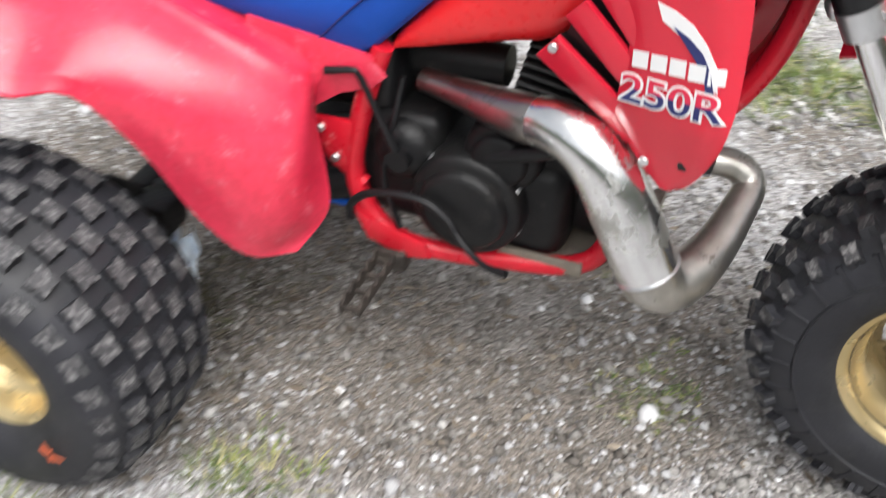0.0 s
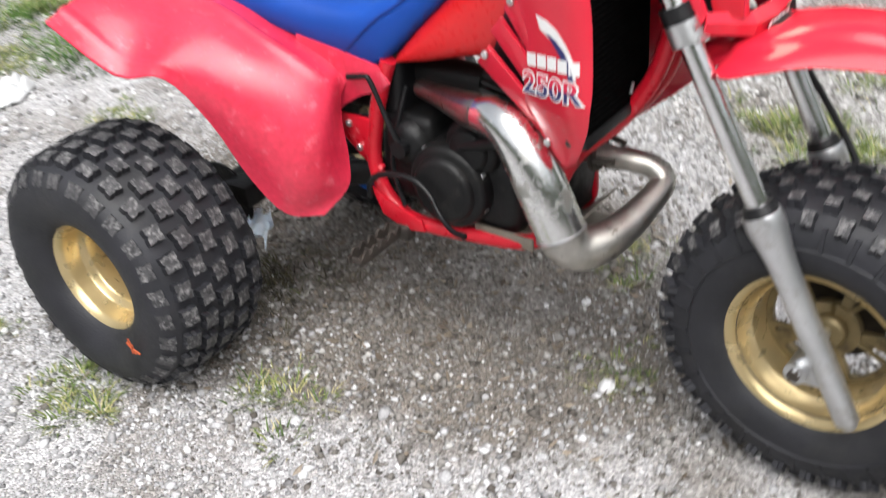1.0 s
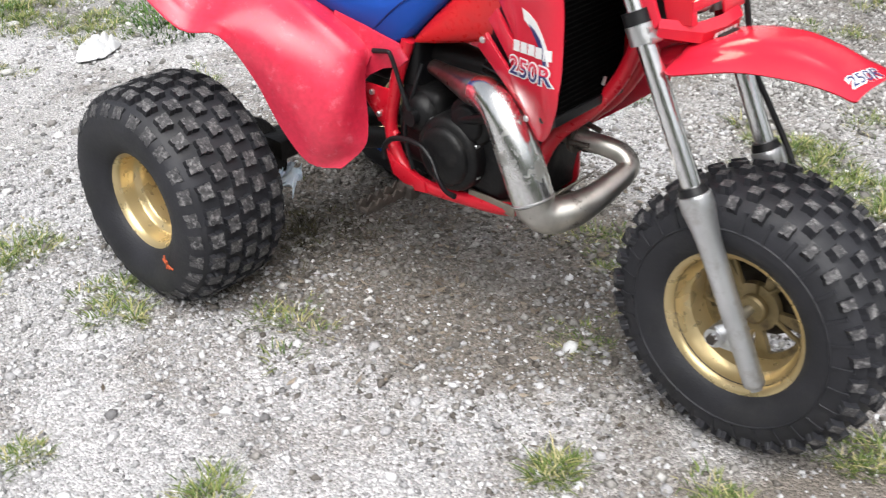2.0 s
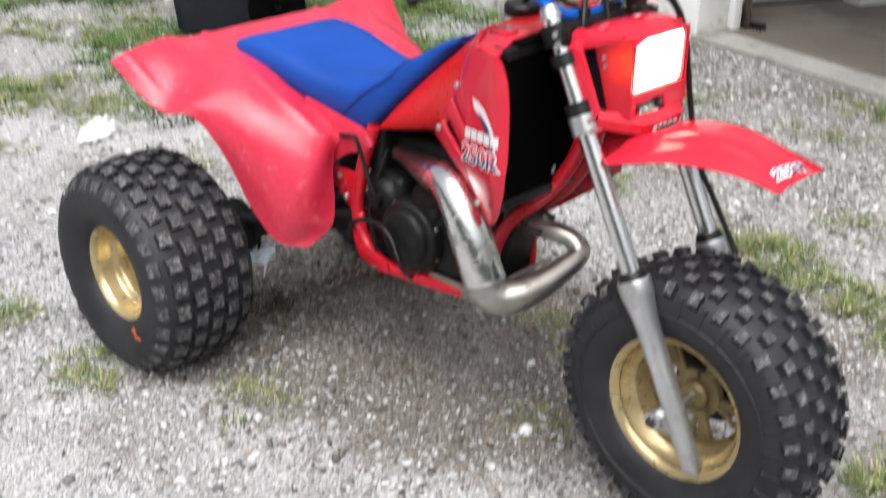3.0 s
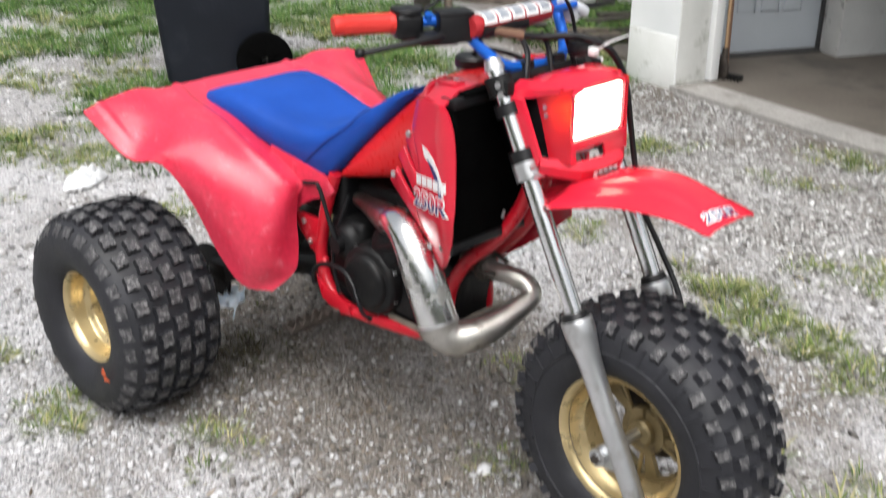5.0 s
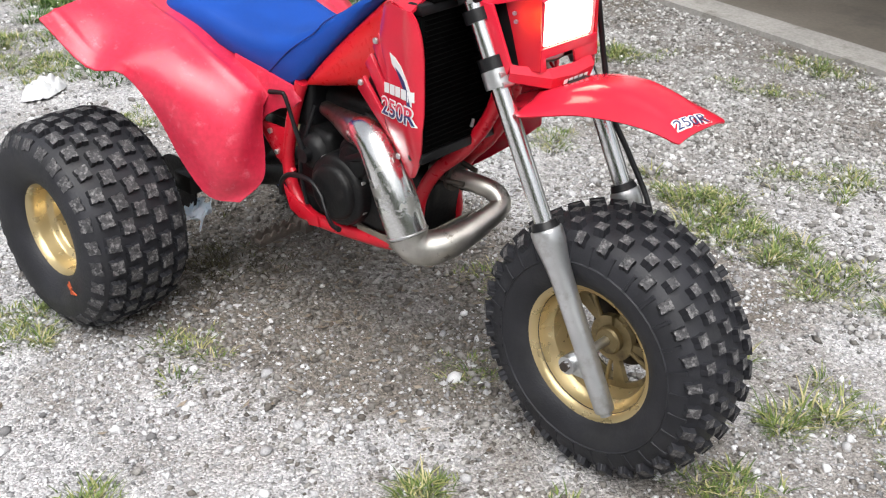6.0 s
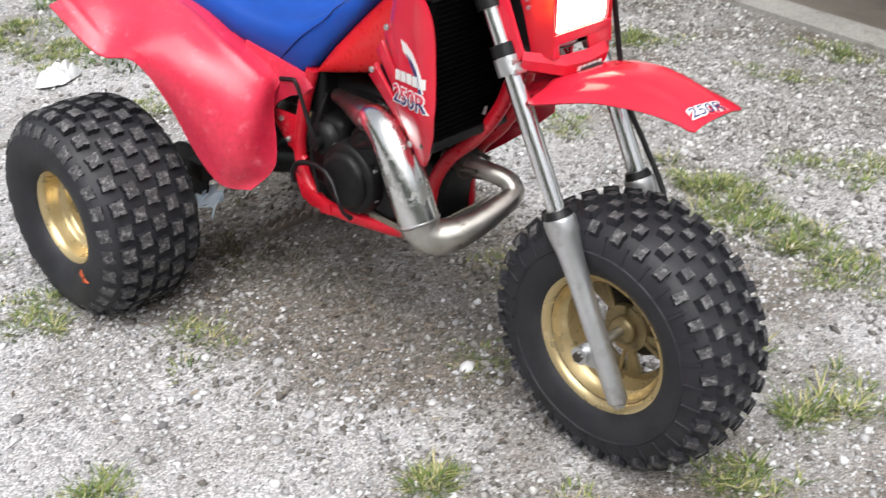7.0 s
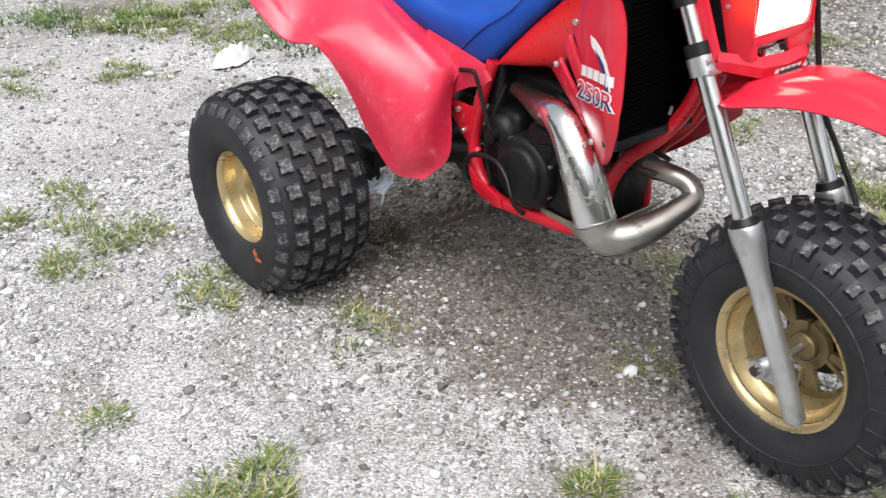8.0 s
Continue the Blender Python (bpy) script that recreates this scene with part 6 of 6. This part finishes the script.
def pail(x, y, r, h, label):
    b = thing("pail", label, "pail", (x, y, 0))
    body = lathe("pail_body", [(0.0005, 0.0), (r * 0.82, 0.0), (r, h), (r * 0.94, h), (r * 0.78, 0.01), (0.0005, 0.01)], (0, 0, 0), PAIL, b, "", 32, 'z')
    lathe("pail_rim", [(r * 0.97, h - 0.012), (r * 1.07, h - 0.012), (r * 1.07, h + 0.006), (r * 0.97, h + 0.006)], (0, 0, 0), PAIL, b, "", 32, 'z')
    lathe("pail_lid", [(0.0005, h + 0.007), (r * 1.03, h + 0.007), (r * 1.0, h + 0.014), (0.0005, h + 0.014)], (0, 0, 0), PAIL, b, "", 32, 'z')
    tube("pail_handle", [(-r, 0, h - 0.02, 0.003), (-r * 0.8, -r * 0.9, h * 0.6, 0.003), (0, -r * 1.15, h * 0.45, 0.003), (r * 0.8, -r * 0.9, h * 0.6, 0.003), (r, 0, h - 0.02, 0.003)], ALLOY, b, "", 6, 4)
    return b


pail(-2.27, 5.07, 0.085, 0.125, "white plastic pail with a lid on the grass")
pail(-2.36, 4.72, 0.055, 0.10, "small white plastic tub by the timber pile")

# timber pile: boards, logs, broken blocks
rng = random.Random(11)


def board(x, y, z, ln, w, t, yaw, pitch, mat, label):
    m = Matrix.Rotation(yaw, 4, 'Z') @ Matrix.Rotation(pitch, 4, 'Y')
    bm = bmesh.new()
    add_box(bm, (x, y, z), (ln, w, t), 0.004, m, 1)
    for v in bm.verts:
        v.co += Vector((noise.noise(v.co * 7), noise.noise(v.co * 7 + Vector((3, 0, 0))), noise.noise(v.co * 7 + Vector((0, 5, 0))))) * 0.006
    return tagged(part("board", bm, mat, None, label), category="board", group="timber pile")


# low heap of bare earth under the timber
g = []
for i in range(26):
    row = []
    for j in range(16):
        u, v = i / 25, j / 15
        e = max(0.0, math.sin(math.pi * u) * math.sin(math.pi * v)) ** 0.6
        row.append((-3.62 + 1.05 * u + 0.20 * v, 4.02 + 0.45 * u + 0.95 * v, -0.01 + e * (0.17 + 0.10 * noise.noise((u * 7, v * 6, 5)) + 0.05 * noise.noise((u * 19, v * 17, 2)))))
    g.append(row)
tagged(shell("earth_mound", g, EARTH, None, "low mound of bare brown earth and bark", 0.01, None, 60), category="mound")
for k in range(16):
    u, v = rng.random(), rng.random()
    x, y = -3.40 + 0.80 * u + 0.20 * v, 4.20 + 0.40 * u + 0.70 * v
    board(x, y, 0.06 + 0.13 * rng.random() * (1 - abs(2 * u - 1) * 0.5), rng.uniform(0.3, 0.9), rng.uniform(0.05, 0.12), rng.uniform(0.02, 0.04), rng.uniform(-0.4, 1.2), rng.uniform(-0.12, 0.12), WOOD if rng.random() < 0.6 else BARK, "weathered brown board on the timber pile")
for k in range(8):
    x, y = rng.uniform(-2.25, -1.35), rng.uniform(3.7, 4.6)
    board(x, y, 0.018 + 0.02 * rng.random(), rng.uniform(0.2, 0.55), rng.uniform(0.03, 0.07), rng.uniform(0.015, 0.03), rng.uniform(0.2, 1.3), rng.uniform(-0.05, 0.05), WOOD if rng.random() < 0.5 else BARK, "dark rotting board lying on the ground")
for k in range(7):
    x, y = -3.55 + 0.17 * k + rng.uniform(-0.05, 0.05), 4.66 + 0.12 * k + rng.uniform(-0.06, 0.06)
    bm = bmesh.new()
    bmesh.ops.create_icosphere(bm, subdivisions=3, radius=1.0, matrix=Matrix.Translation((x, y, 0.17 + rng.uniform(-0.02, 0.02))) @ Matrix.Rotation(rng.uniform(0, 3.0), 4, 'Z') @ Matrix.Diagonal((rng.uniform(0.035, 0.075), 0.04, rng.uniform(0.02, 0.032), 1)))
    for v in bm.verts:
        v.co += Vector((noise.noise(v.co * 14), noise.noise(v.co * 14 + Vector((3, 0, 0))), noise.noise(v.co * 14 + Vector((0, 5, 0))))) * 0.022
        v.co.x, v.co.y, v.co.z = (round(q / 0.022) * 0.022 * 0.6 + q * 0.4 for q in v.co)
    tagged(part("pale_block", bm, LIT_EDGE_STONE, None, "pale broken stone on top of the earth mound"), category="block", group="pale blocks")
# dark covered heap behind the pile
g = []
for i in range(22):
    row = []
    for j in range(16):
        u, v = i / 21, j / 15
        e = math.sin(math.pi * u) ** 0.5 * math.sin(math.pi * v) ** 0.5
        row.append((-3.55 + 1.35 * u + 0.06 * noise.noise((u * 6, v * 6, 0)), 5.05 + 0.45 * u + 0.75 * v, 0.01 + 0.62 * e * (0.8 + 0.35 * noise.noise((u * 4, v * 4, 5)))))
    g.append(row)
tagged(shell("tarp", g, TARP, None, "black tarpaulin thrown over a heap", 0.004, None, 60), category="tarpaulin")

# spade and broom inside the doorway
spd = thing("spade", "old spade with a wooden handle leaning inside the garage doorway", "spade")
p0, p1 = gpt(0.028, 0.335, 0.05), gpt(0.024, 0.315, 1.25)
rod("spade_handle", p0 + Vector((0, 0, 0.12)), p1, 0.009, WOOD_L, spd, "pale wooden handle", 12)
rod("spade_socket", p0 + Vector((0, 0, 0.02)), p0 + (p1 - p0) * 0.12, 0.016, RUSTY, spd, "", 12)
plate("spade_blade", [gpt(0.028 + u, 0.322, z) for u, z in ((-0.030, 0.135), (0.030, 0.135), (0.048, 0.100), (0.045, 0.050), (0.020, 0.024), (-0.012, 0.026), (-0.040, 0.052), (-0.045, 0.105))], -GV, 0.008, RUSTY, spd, "rusty dark blade", 0.003)
hr = thing("rake", "rake with a reddish wooden handle leaning inside the doorway", "rake")
q0, q1 = gpt(0.022, 0.36, 0.05), gpt(0.014, 0.335, 1.3)
rod("rake_handle", q0, q1, 0.010, BROWN, hr, "", 12)
bm = bmesh.new()
add_box(bm, gpt(0.075, 0.36, 0.045), (0.12, 0.03, 0.03), 0.008)
for k in range(5):
    add_box(bm, gpt(0.030 + 0.024 * k, 0.345, 0.038), (0.006, 0.006, 0.03), 0.001, None, 1)
part("rake_head", bm, BLACK, hr)
cpt = W0 + WD * 1.455 - WN * 0.03
rows = []
for k in range(40):
    a = 2 * math.pi * k / 19
    q = cpt + WD * (0.11 * math.cos(a) + 0.004 * k * 0.1) - WN * (0.002 * (k % 5))
    rows.append((q.x, q.y, 0.60 + 0.17 * math.sin(a), 0.006))
tagged(tube("wall_cable", rows, BLACK_PL, None, "loop of black cable hanging on the block wall", 8, 2), category="cable")
cpt = W0 + WD * 1.62 - WN * 0.12
tagged(box("small_box", (cpt.x, cpt.y, 0.068), (0.10, 0.08, 0.08), BLACK, None, "small dark box on the garage floor", 0.008, turn), category="box")

# ---- gravel, leaves and grass ----
def in_garage(x, y):
    u = (x - GC.x) * GU.x + (y - GC.y) * GU.y
    v = (x - GC.x) * GV.x + (y - GC.y) * GV.y
    return (v > -0.02) & (u > -0.30)


def scatter_stones(name, count, xr, yr, sizes, seed, label, keep=None, mat=STONE_M, chips=False):
    rs = np.random.RandomState(seed)
    t = (1 + 5 ** 0.5) / 2
    base = np.array([(-1, t, 0), (1, t, 0), (-1, -t, 0), (1, -t, 0), (0, -1, t), (0, 1, t), (0, -1, -t), (0, 1, -t), (t, 0, -1), (t, 0, 1), (-t, 0, -1), (-t, 0, 1)], float)
    base /= np.linalg.norm(base[0])
    tri = np.array([(0, 11, 5), (0, 5, 1), (0, 1, 7), (0, 7, 10), (0, 10, 11), (1, 5, 9), (5, 11, 4), (11, 10, 2), (10, 7, 6), (7, 1, 8), (3, 9, 4), (3, 4, 2), (3, 2, 6), (3, 6, 8), (3, 8, 9), (4, 9, 5), (2, 4, 11), (6, 2, 10), (8, 6, 7), (9, 8, 1)])
    if chips:
        base = np.array([(1, 0, 0), (0, 1, 0), (-1, 0, 0), (0, -1, 0), (0.25, 0.1, 1), (0.1, 0.2, -1)], float)
        tri = np.array([(0, 1, 4), (1, 2, 4), (2, 3, 4), (3, 0, 4), (1, 0, 5), (2, 1, 5), (3, 2, 5), (0, 3, 5)])
    nb = len(base)
    xy = np.stack([rs.uniform(*xr, count), rs.uniform(*yr, count)], 1)
    ok = ~in_garage(xy[:, 0], xy[:, 1])
    edge = np.minimum(np.minimum(xy[:, 0] - xr[0], xr[1] - xy[:, 0]), np.minimum(xy[:, 1] - yr[0], yr[1] - xy[:, 1]))
    ok &= rs.uniform(0, 1, count) < np.clip(edge / 0.45, 0, 1)
    if keep is not None:
        ok &= keep(xy, rs)
    xy = xy[ok]
    n = len(xy)
    size = np.clip(rs.lognormal(math.log(sizes[0]), sizes[1], n), sizes[2], sizes[3])
    sc = size[:, None] * rs.uniform((0.8, 0.65, 0.40), (1.3, 1.1, 0.80), (n, 3))
    jit = rs.uniform(0.55 if chips else 0.72, 1.25, (n, nb, 1))
    yaw = rs.uniform(0, 2 * math.pi, n)
    tip = rs.uniform(-0.5, 0.5, n)
    v = base[None] * jit * sc[:, None, :]
    c, s = np.cos(tip)[:, None], np.sin(tip)[:, None]
    y2, z2 = v[:, :, 1] * c - v[:, :, 2] * s, v[:, :, 1] * s + v[:, :, 2] * c
    c, s = np.cos(yaw)[:, None], np.sin(yaw)[:, None]
    x3, y3 = v[:, :, 0] * c - y2 * s, v[:, :, 0] * s + y2 * c
    zg = np.array([ground_height(a, b) for a, b in xy])
    out = np.stack([x3 + xy[:, :1], y3 + xy[:, 1:], z2 + zg[:, None] + sc[:, 2:] * 0.35], 2).reshape(-1, 3)
    fc = (tri[None] + (np.arange(n) * nb)[:, None, None]).reshape(-1, 3)
    me = bpy.data.meshes.new(name)
    me.vertices.add(len(out))
    me.vertices.foreach_set("co", out.ravel())
    me.loops.add(len(fc) * 3)
    me.loops.foreach_set("vertex_index", fc.ravel().astype(np.int32))
    me.polygons.add(len(fc))
    me.polygons.foreach_set("loop_start", np.arange(0, len(fc) * 3, 3, dtype=np.int32))
    me.update(calc_edges=True)
    me.materials.append(mat)
    return tagged(new(name, me), label, "gravel", kind="stuff")


def blotch(p, scale, seed):
    """Smooth patches from 0 to 1 over the ground."""
    return np.array([0.5 + 0.6 * noise.noise((x * scale, y * scale, seed)) + 0.35 * noise.noise((x * scale * 2.7, y * scale * 2.7, seed + 5)) for x, y in p])


def worn(p, rs):
    """Loose stones thin out where the earth shows under the machine and where the grit lies fine."""
    d = np.minimum(np.hypot((p[:, 0] - 0.25) / 0.95, (p[:, 1] - 0.18) / 0.58), 0.35 + np.hypot((p[:, 0] - 1.35) / 0.70, (p[:, 1] + 0.12) / 0.55))
    verge = np.clip((0.6 * p[:, 0] + 0.8 * p[:, 1] - 0.75) * 0.9, 0, 1)
    bare = np.clip(0.08 + 1.15 * (d - 0.45), 0.05, 1)
    loose = np.clip(0.15 + 1.1 * blotch(p, 2.6, 3.0), 0.12, 1)
    return rs.uniform(0, 1, len(p)) < bare * loose * (1 - 0.75 * verge)


def soiled_shaded(p, rs):
    """Dirty stones, darkened for the shade under the machine, that thin out round it."""
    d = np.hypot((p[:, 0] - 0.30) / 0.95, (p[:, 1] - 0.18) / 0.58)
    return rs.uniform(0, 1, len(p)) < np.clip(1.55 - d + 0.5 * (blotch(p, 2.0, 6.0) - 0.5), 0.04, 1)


def thin(p, rs):
    return rs.uniform(0, 1, len(p)) < np.clip(0.05 + 0.95 * blotch(p, 1.9, 8.0), 0.16, 0.95)


scatter_stones("gravel", 172000, (-1.2, 2.5), (-1.65, 1.75), (0.0040, 0.48, 0.0018, 0.012), 1, "loose pale grey gravel on the drive", worn, STONE_M, True)
scatter_stones("large_gravel", 3600, (-1.2, 2.6), (-1.65, 1.9), (0.0090, 0.30, 0.005, 0.019), 2, "larger pale stones lying in the gravel", worn, STONE_M)
scatter_stones("verge_gravel", 105000, (-1.2, 2.6), (0.7, 3.6), (0.0064, 0.50, 0.0028, 0.018), 6, "grey and brown gravel of the verge by the garage", thin, STONE_F, True)
scatter_stones("dirty_shaded_gravel", 62000, (-0.9, 2.1), (-0.95, 1.05), (0.0050, 0.50, 0.0022, 0.016), 7, "dirty brown-grey stones, darkened for the shade under the machine", soiled_shaded, STONE_D, True)
scatter_stones("far_gravel", 16000, (-5.0, 2.6), (-1.6, 4.6), (0.0065, 0.50, 0.003, 0.024), 3, "coarse grey gravel towards the garage", lambda p, rs: (p[:, 0] > -0.9) & (p[:, 1] > 0.9) | (p[:, 0] < -0.7) & (p[:, 1] - 0.85 * p[:, 0] < 5.0), STONE_F)
scatter_stones("pale_gravel", 32000, (-5.4, -0.6), (-1.7, 3.2), (0.0062, 0.45, 0.003, 0.018), 4, "pale worn gravel between the grass patches", lambda p, rs: p[:, 1] - 0.85 * p[:, 0] < 6.0, STONE_M, True)

scatter_stones("near_gravel", 42000, (-5.0, 6.0), (-5.5, -1.2), (0.0085, 0.45, 0.004, 0.022), 12, "pale grey gravel of the open drive", None, STONE_M, True)
scatter_stones("side_gravel", 22000, (2.2, 6.5), (-1.6, 2.2), (0.0085, 0.45, 0.004, 0.022), 13, "grey gravel of the drive in front of the garage", None, STONE_F, True)


def blades(name, clumps, label, seed, wide=0.0032, mat=GRASS_M):
    """Grass: clumps (x, y, spread, count, height)."""
    rs = random.Random(seed)
    V, F = [], []
    for cx, cy, spread, count, hgt in clumps:
        for _ in range(count):
            a = rs.uniform(0, 2 * math.pi)
            d = spread * math.sqrt(rs.random())
            x, y = cx + d * math.cos(a), cy + d * math.sin(a)
            h = hgt * rs.uniform(0.45, 1.15)
            ba = a + rs.uniform(-0.9, 0.9)
            bend = h * rs.uniform(0.4, 1.7)
            w = wide * rs.uniform(0.6, 1.3) * (0.6 + hgt * 5)
            px_, py_ = -math.sin(ba) * w, math.cos(ba) * w
            z = ground_height(x, y) - 0.004
            b = len(V)
            for t, k in ((0.0, 1.0), (0.45, 0.85), (0.8, 0.5)):
                qx, qy, qz = x + math.cos(ba) * bend * t * t, y + math.sin(ba) * bend * t * t, z + h * (t - 0.25 * t * t)
                V.append((qx - px_ * k, qy - py_ * k, qz))
                V.append((qx + px_ * k, qy + py_ * k, qz))
            V.append((x + math.cos(ba) * bend, y + math.sin(ba) * bend, z + h * 0.72))
            F += [(b, b + 1, b + 3, b + 2), (b + 2, b + 3, b + 5, b + 4), (b + 4, b + 5, b + 6)]
    me = bpy.data.meshes.new(name)
    me.from_pydata(V, [], F)
    me.materials.append(mat)
    return tagged(new(name, me), label, "grass", kind="stuff")


def unseen_woods():
    """An unseen foliage ring, one lumpy mass, added to block low sky and darken reflections."""
    rs = random.Random(31)
    bm = bmesh.new()
    for k in range(64):
        a = 2 * math.pi * (k + rs.uniform(-0.3, 0.3)) / 64
        r = rs.uniform(14.5, 18.0)
        h = rs.uniform(1.9, 3.1)
        g = bmesh.ops.create_icosphere(bm, subdivisions=3, radius=1.0, matrix=Matrix.Translation((r * math.cos(a), r * math.sin(a), h * 0.85)) @ Matrix.Diagonal((rs.uniform(1.2, 1.9), rs.uniform(1.2, 1.9), h, 1)))
        for v in g["verts"]:
            p = v.co
            v.co = p + Vector((noise.noise(p * 1.1), noise.noise(p * 1.1 + Vector((7, 0, 0))), noise.noise(p * 1.1 + Vector((0, 9, 0))))) * 0.7 + Vector((noise.noise(p * 4.0), noise.noise(p * 4.0 + Vector((5, 0, 0))), noise.noise(p * 4.0 + Vector((0, 3, 0))))) * 0.25
    return tagged(part("unseen_woods", bm, FOLIAGE, None, "unseen ring of dark foliage added round the yard to darken reflections", 20), category="trees", kind="stuff")


unseen_woods()

rng = random.Random(5)
NEAR_SPOTS = [(-0.04, -0.605, 0.10, 0.05), (0.315, -0.386, 0.08, 0.045), (-0.80, -0.70, 0.10, 0.04), (-0.51, -0.73, 0.14, 0.05), (-0.44, -0.89, 0.10, 0.045), (-0.46, -0.62, 0.10, 0.05), (-0.77, -0.88, 0.07, 0.04), (0.27, -1.06, 0.06, 0.035), (0.70, -0.90, 0.085, 0.055), (0.68, -0.99, 0.07, 0.05), (1.115, -0.37, 0.055, 0.05), (1.41, -0.24, 0.06, 0.05), (1.56, 0.05, 0.10, 0.05)]
VERGE_SPOTS = [(1.64, 0.41, 0.13, 0.06), (0.80, 1.22, 0.10, 0.05), (0.95, 1.14, 0.14, 0.055), (1.08, 1.10, 0.14, 0.055), (1.24, 1.10, 0.13, 0.05), (1.43, 1.01, 0.10, 0.05), (0.965, 1.62, 0.13, 0.045), (1.15, 1.75, 0.10, 0.04), (-0.17, 2.30, 0.11, 0.06), (0.495, 2.30, 0.10, 0.035), (0.50, 2.73, 0.15, 0.05), (0.13, 1.26, 0.08, 0.04), (0.70, 0.42, 0.08, 0.03), (0.89, 0.02, 0.06, 0.02)]
BACK_SPOTS = [(-1.09, 0.36, 0.08, 0.035), (-1.66, -0.10, 0.12, 0.04), (-1.86, -0.475, 0.12, 0.04), (-2.39, 0.07, 0.14, 0.05), (-1.94, 0.37, 0.14, 0.05), (-2.35, 0.38, 0.14, 0.06), (-2.22, 0.56, 0.15, 0.05), (-1.82, 0.52, 0.12, 0.045), (-2.16, 0.28, 0.12, 0.05), (-2.23, 0.95, 0.18, 0.07), (-2.76, 0.98, 0.18, 0.07), (-3.04, 1.37, 0.18, 0.06), (-4.05, 1.31, 0.25, 0.07), (-4.5, 1.82, 0.25, 0.08), (-3.23, 0.81, 0.18, 0.06), (-2.07, 2.60, 0.2, 0.07), (-3.13, 2.80, 0.25, 0.09), (-1.45, 3.45, 0.2, 0.08), (-1.1, 3.15, 0.12, 0.07)]
tufts = []
for cx, cy, sp_, hg in [(x, y, 0.72 * s, 0.85 * h) for x, y, s, h in NEAR_SPOTS] + VERGE_SPOTS + BACK_SPOTS:
    n = int(9 + 85 * sp_)
    sp_ *= 1.2
    for _ in range(n):
        k = math.hypot(rng.gauss(0, 0.6), rng.gauss(0, 0.6))
        a = rng.uniform(0, 6.28)
        tufts.append((cx + sp_ * k * math.cos(a) * 1.2, cy + sp_ * k * math.sin(a) * 0.8, rng.uniform(0.015, 0.055), rng.randint(20, 46), hg * rng.uniform(0.35, 1.0)))
blades("weed_tufts", tufts, "yellow-green weed tufts growing through the gravel", 8, 0.0026)
lawn = []
for _ in range(10500):
    x, y = rng.uniform(-8.5, -0.9), rng.uniform(-0.5, 8.0)
    k = y - 0.85 * x
    patch = noise.noise((x * 1.1, y * 1.1, 2.0)) + 0.5 * noise.noise((x * 2.7, y * 2.7, 6.0))
    behind_bin = x > -3.7 and y > 1.9
    limit = 0.0 if behind_bin else 0.12 - 0.045 * (k - 2.0)
    if k < 1.9 or in_garage(x, y) or (k < 7.0 and patch < limit) or (6.9 < k < 7.5 and rng.random() < 0.70):
        continue
    far = min(1.0, max(0.0, (k - 6.6) / 2.5))
    if k > 9.5 and rng.random() < 0.55:
        continue
    lawn.append((x, y, rng.uniform(0.05, 0.18), int(46 - 14 * far), rng.uniform(0.024, 0.062) + 0.030 * far + (0.02 if rng.random() < 0.12 else 0.0)))
blades("lawn", lawn, "rough green grass and weeds past the gravel", 9, 0.0036, LAWN_M)

# brown dead grass matted beside the rear wheel
dead = []
for _ in range(70):
    dead.append((rng.gauss(0.0, 0.10), rng.gauss(-0.10, 0.09), rng.uniform(0.015, 0.04), rng.randint(10, 22), rng.uniform(0.012, 0.032)))
blades("dead_grass", dead, "matted brown dead grass beside the rear wheel", 14, 0.0024, DEAD_M)

# dead leaves and straw under the machine
rs = random.Random(21)
V, F = [], []
for _ in range(320):
    x, y = rs.gauss(0.45, 0.35), rs.gauss(0.15, 0.30)
    z = ground_height(x, y) + rs.uniform(0.004, 0.012)
    a, ln, w = rs.uniform(0, 6.28), rs.uniform(0.006, 0.022), rs.uniform(0.002, 0.008)
    c, s = math.cos(a), math.sin(a)
    b = len(V)
    for u, v_, dz in ((-ln, 0, 0.002), (0, -w, 0.0), (ln, 0, rs.uniform(0, 0.006)), (0, w, 0.001)):
        V.append((x + u * c - v_ * s, y + u * s + v_ * c, z + dz))
    F.append((b, b + 1, b + 2, b + 3))
me = bpy.data.meshes.new("leaf_litter")
me.from_pydata(V, [], F)
me.materials.append(LEAF_M)
tagged(new("leaf_litter", me), "scraps of dead leaf and straw on the gravel", "leaf litter", kind="stuff")
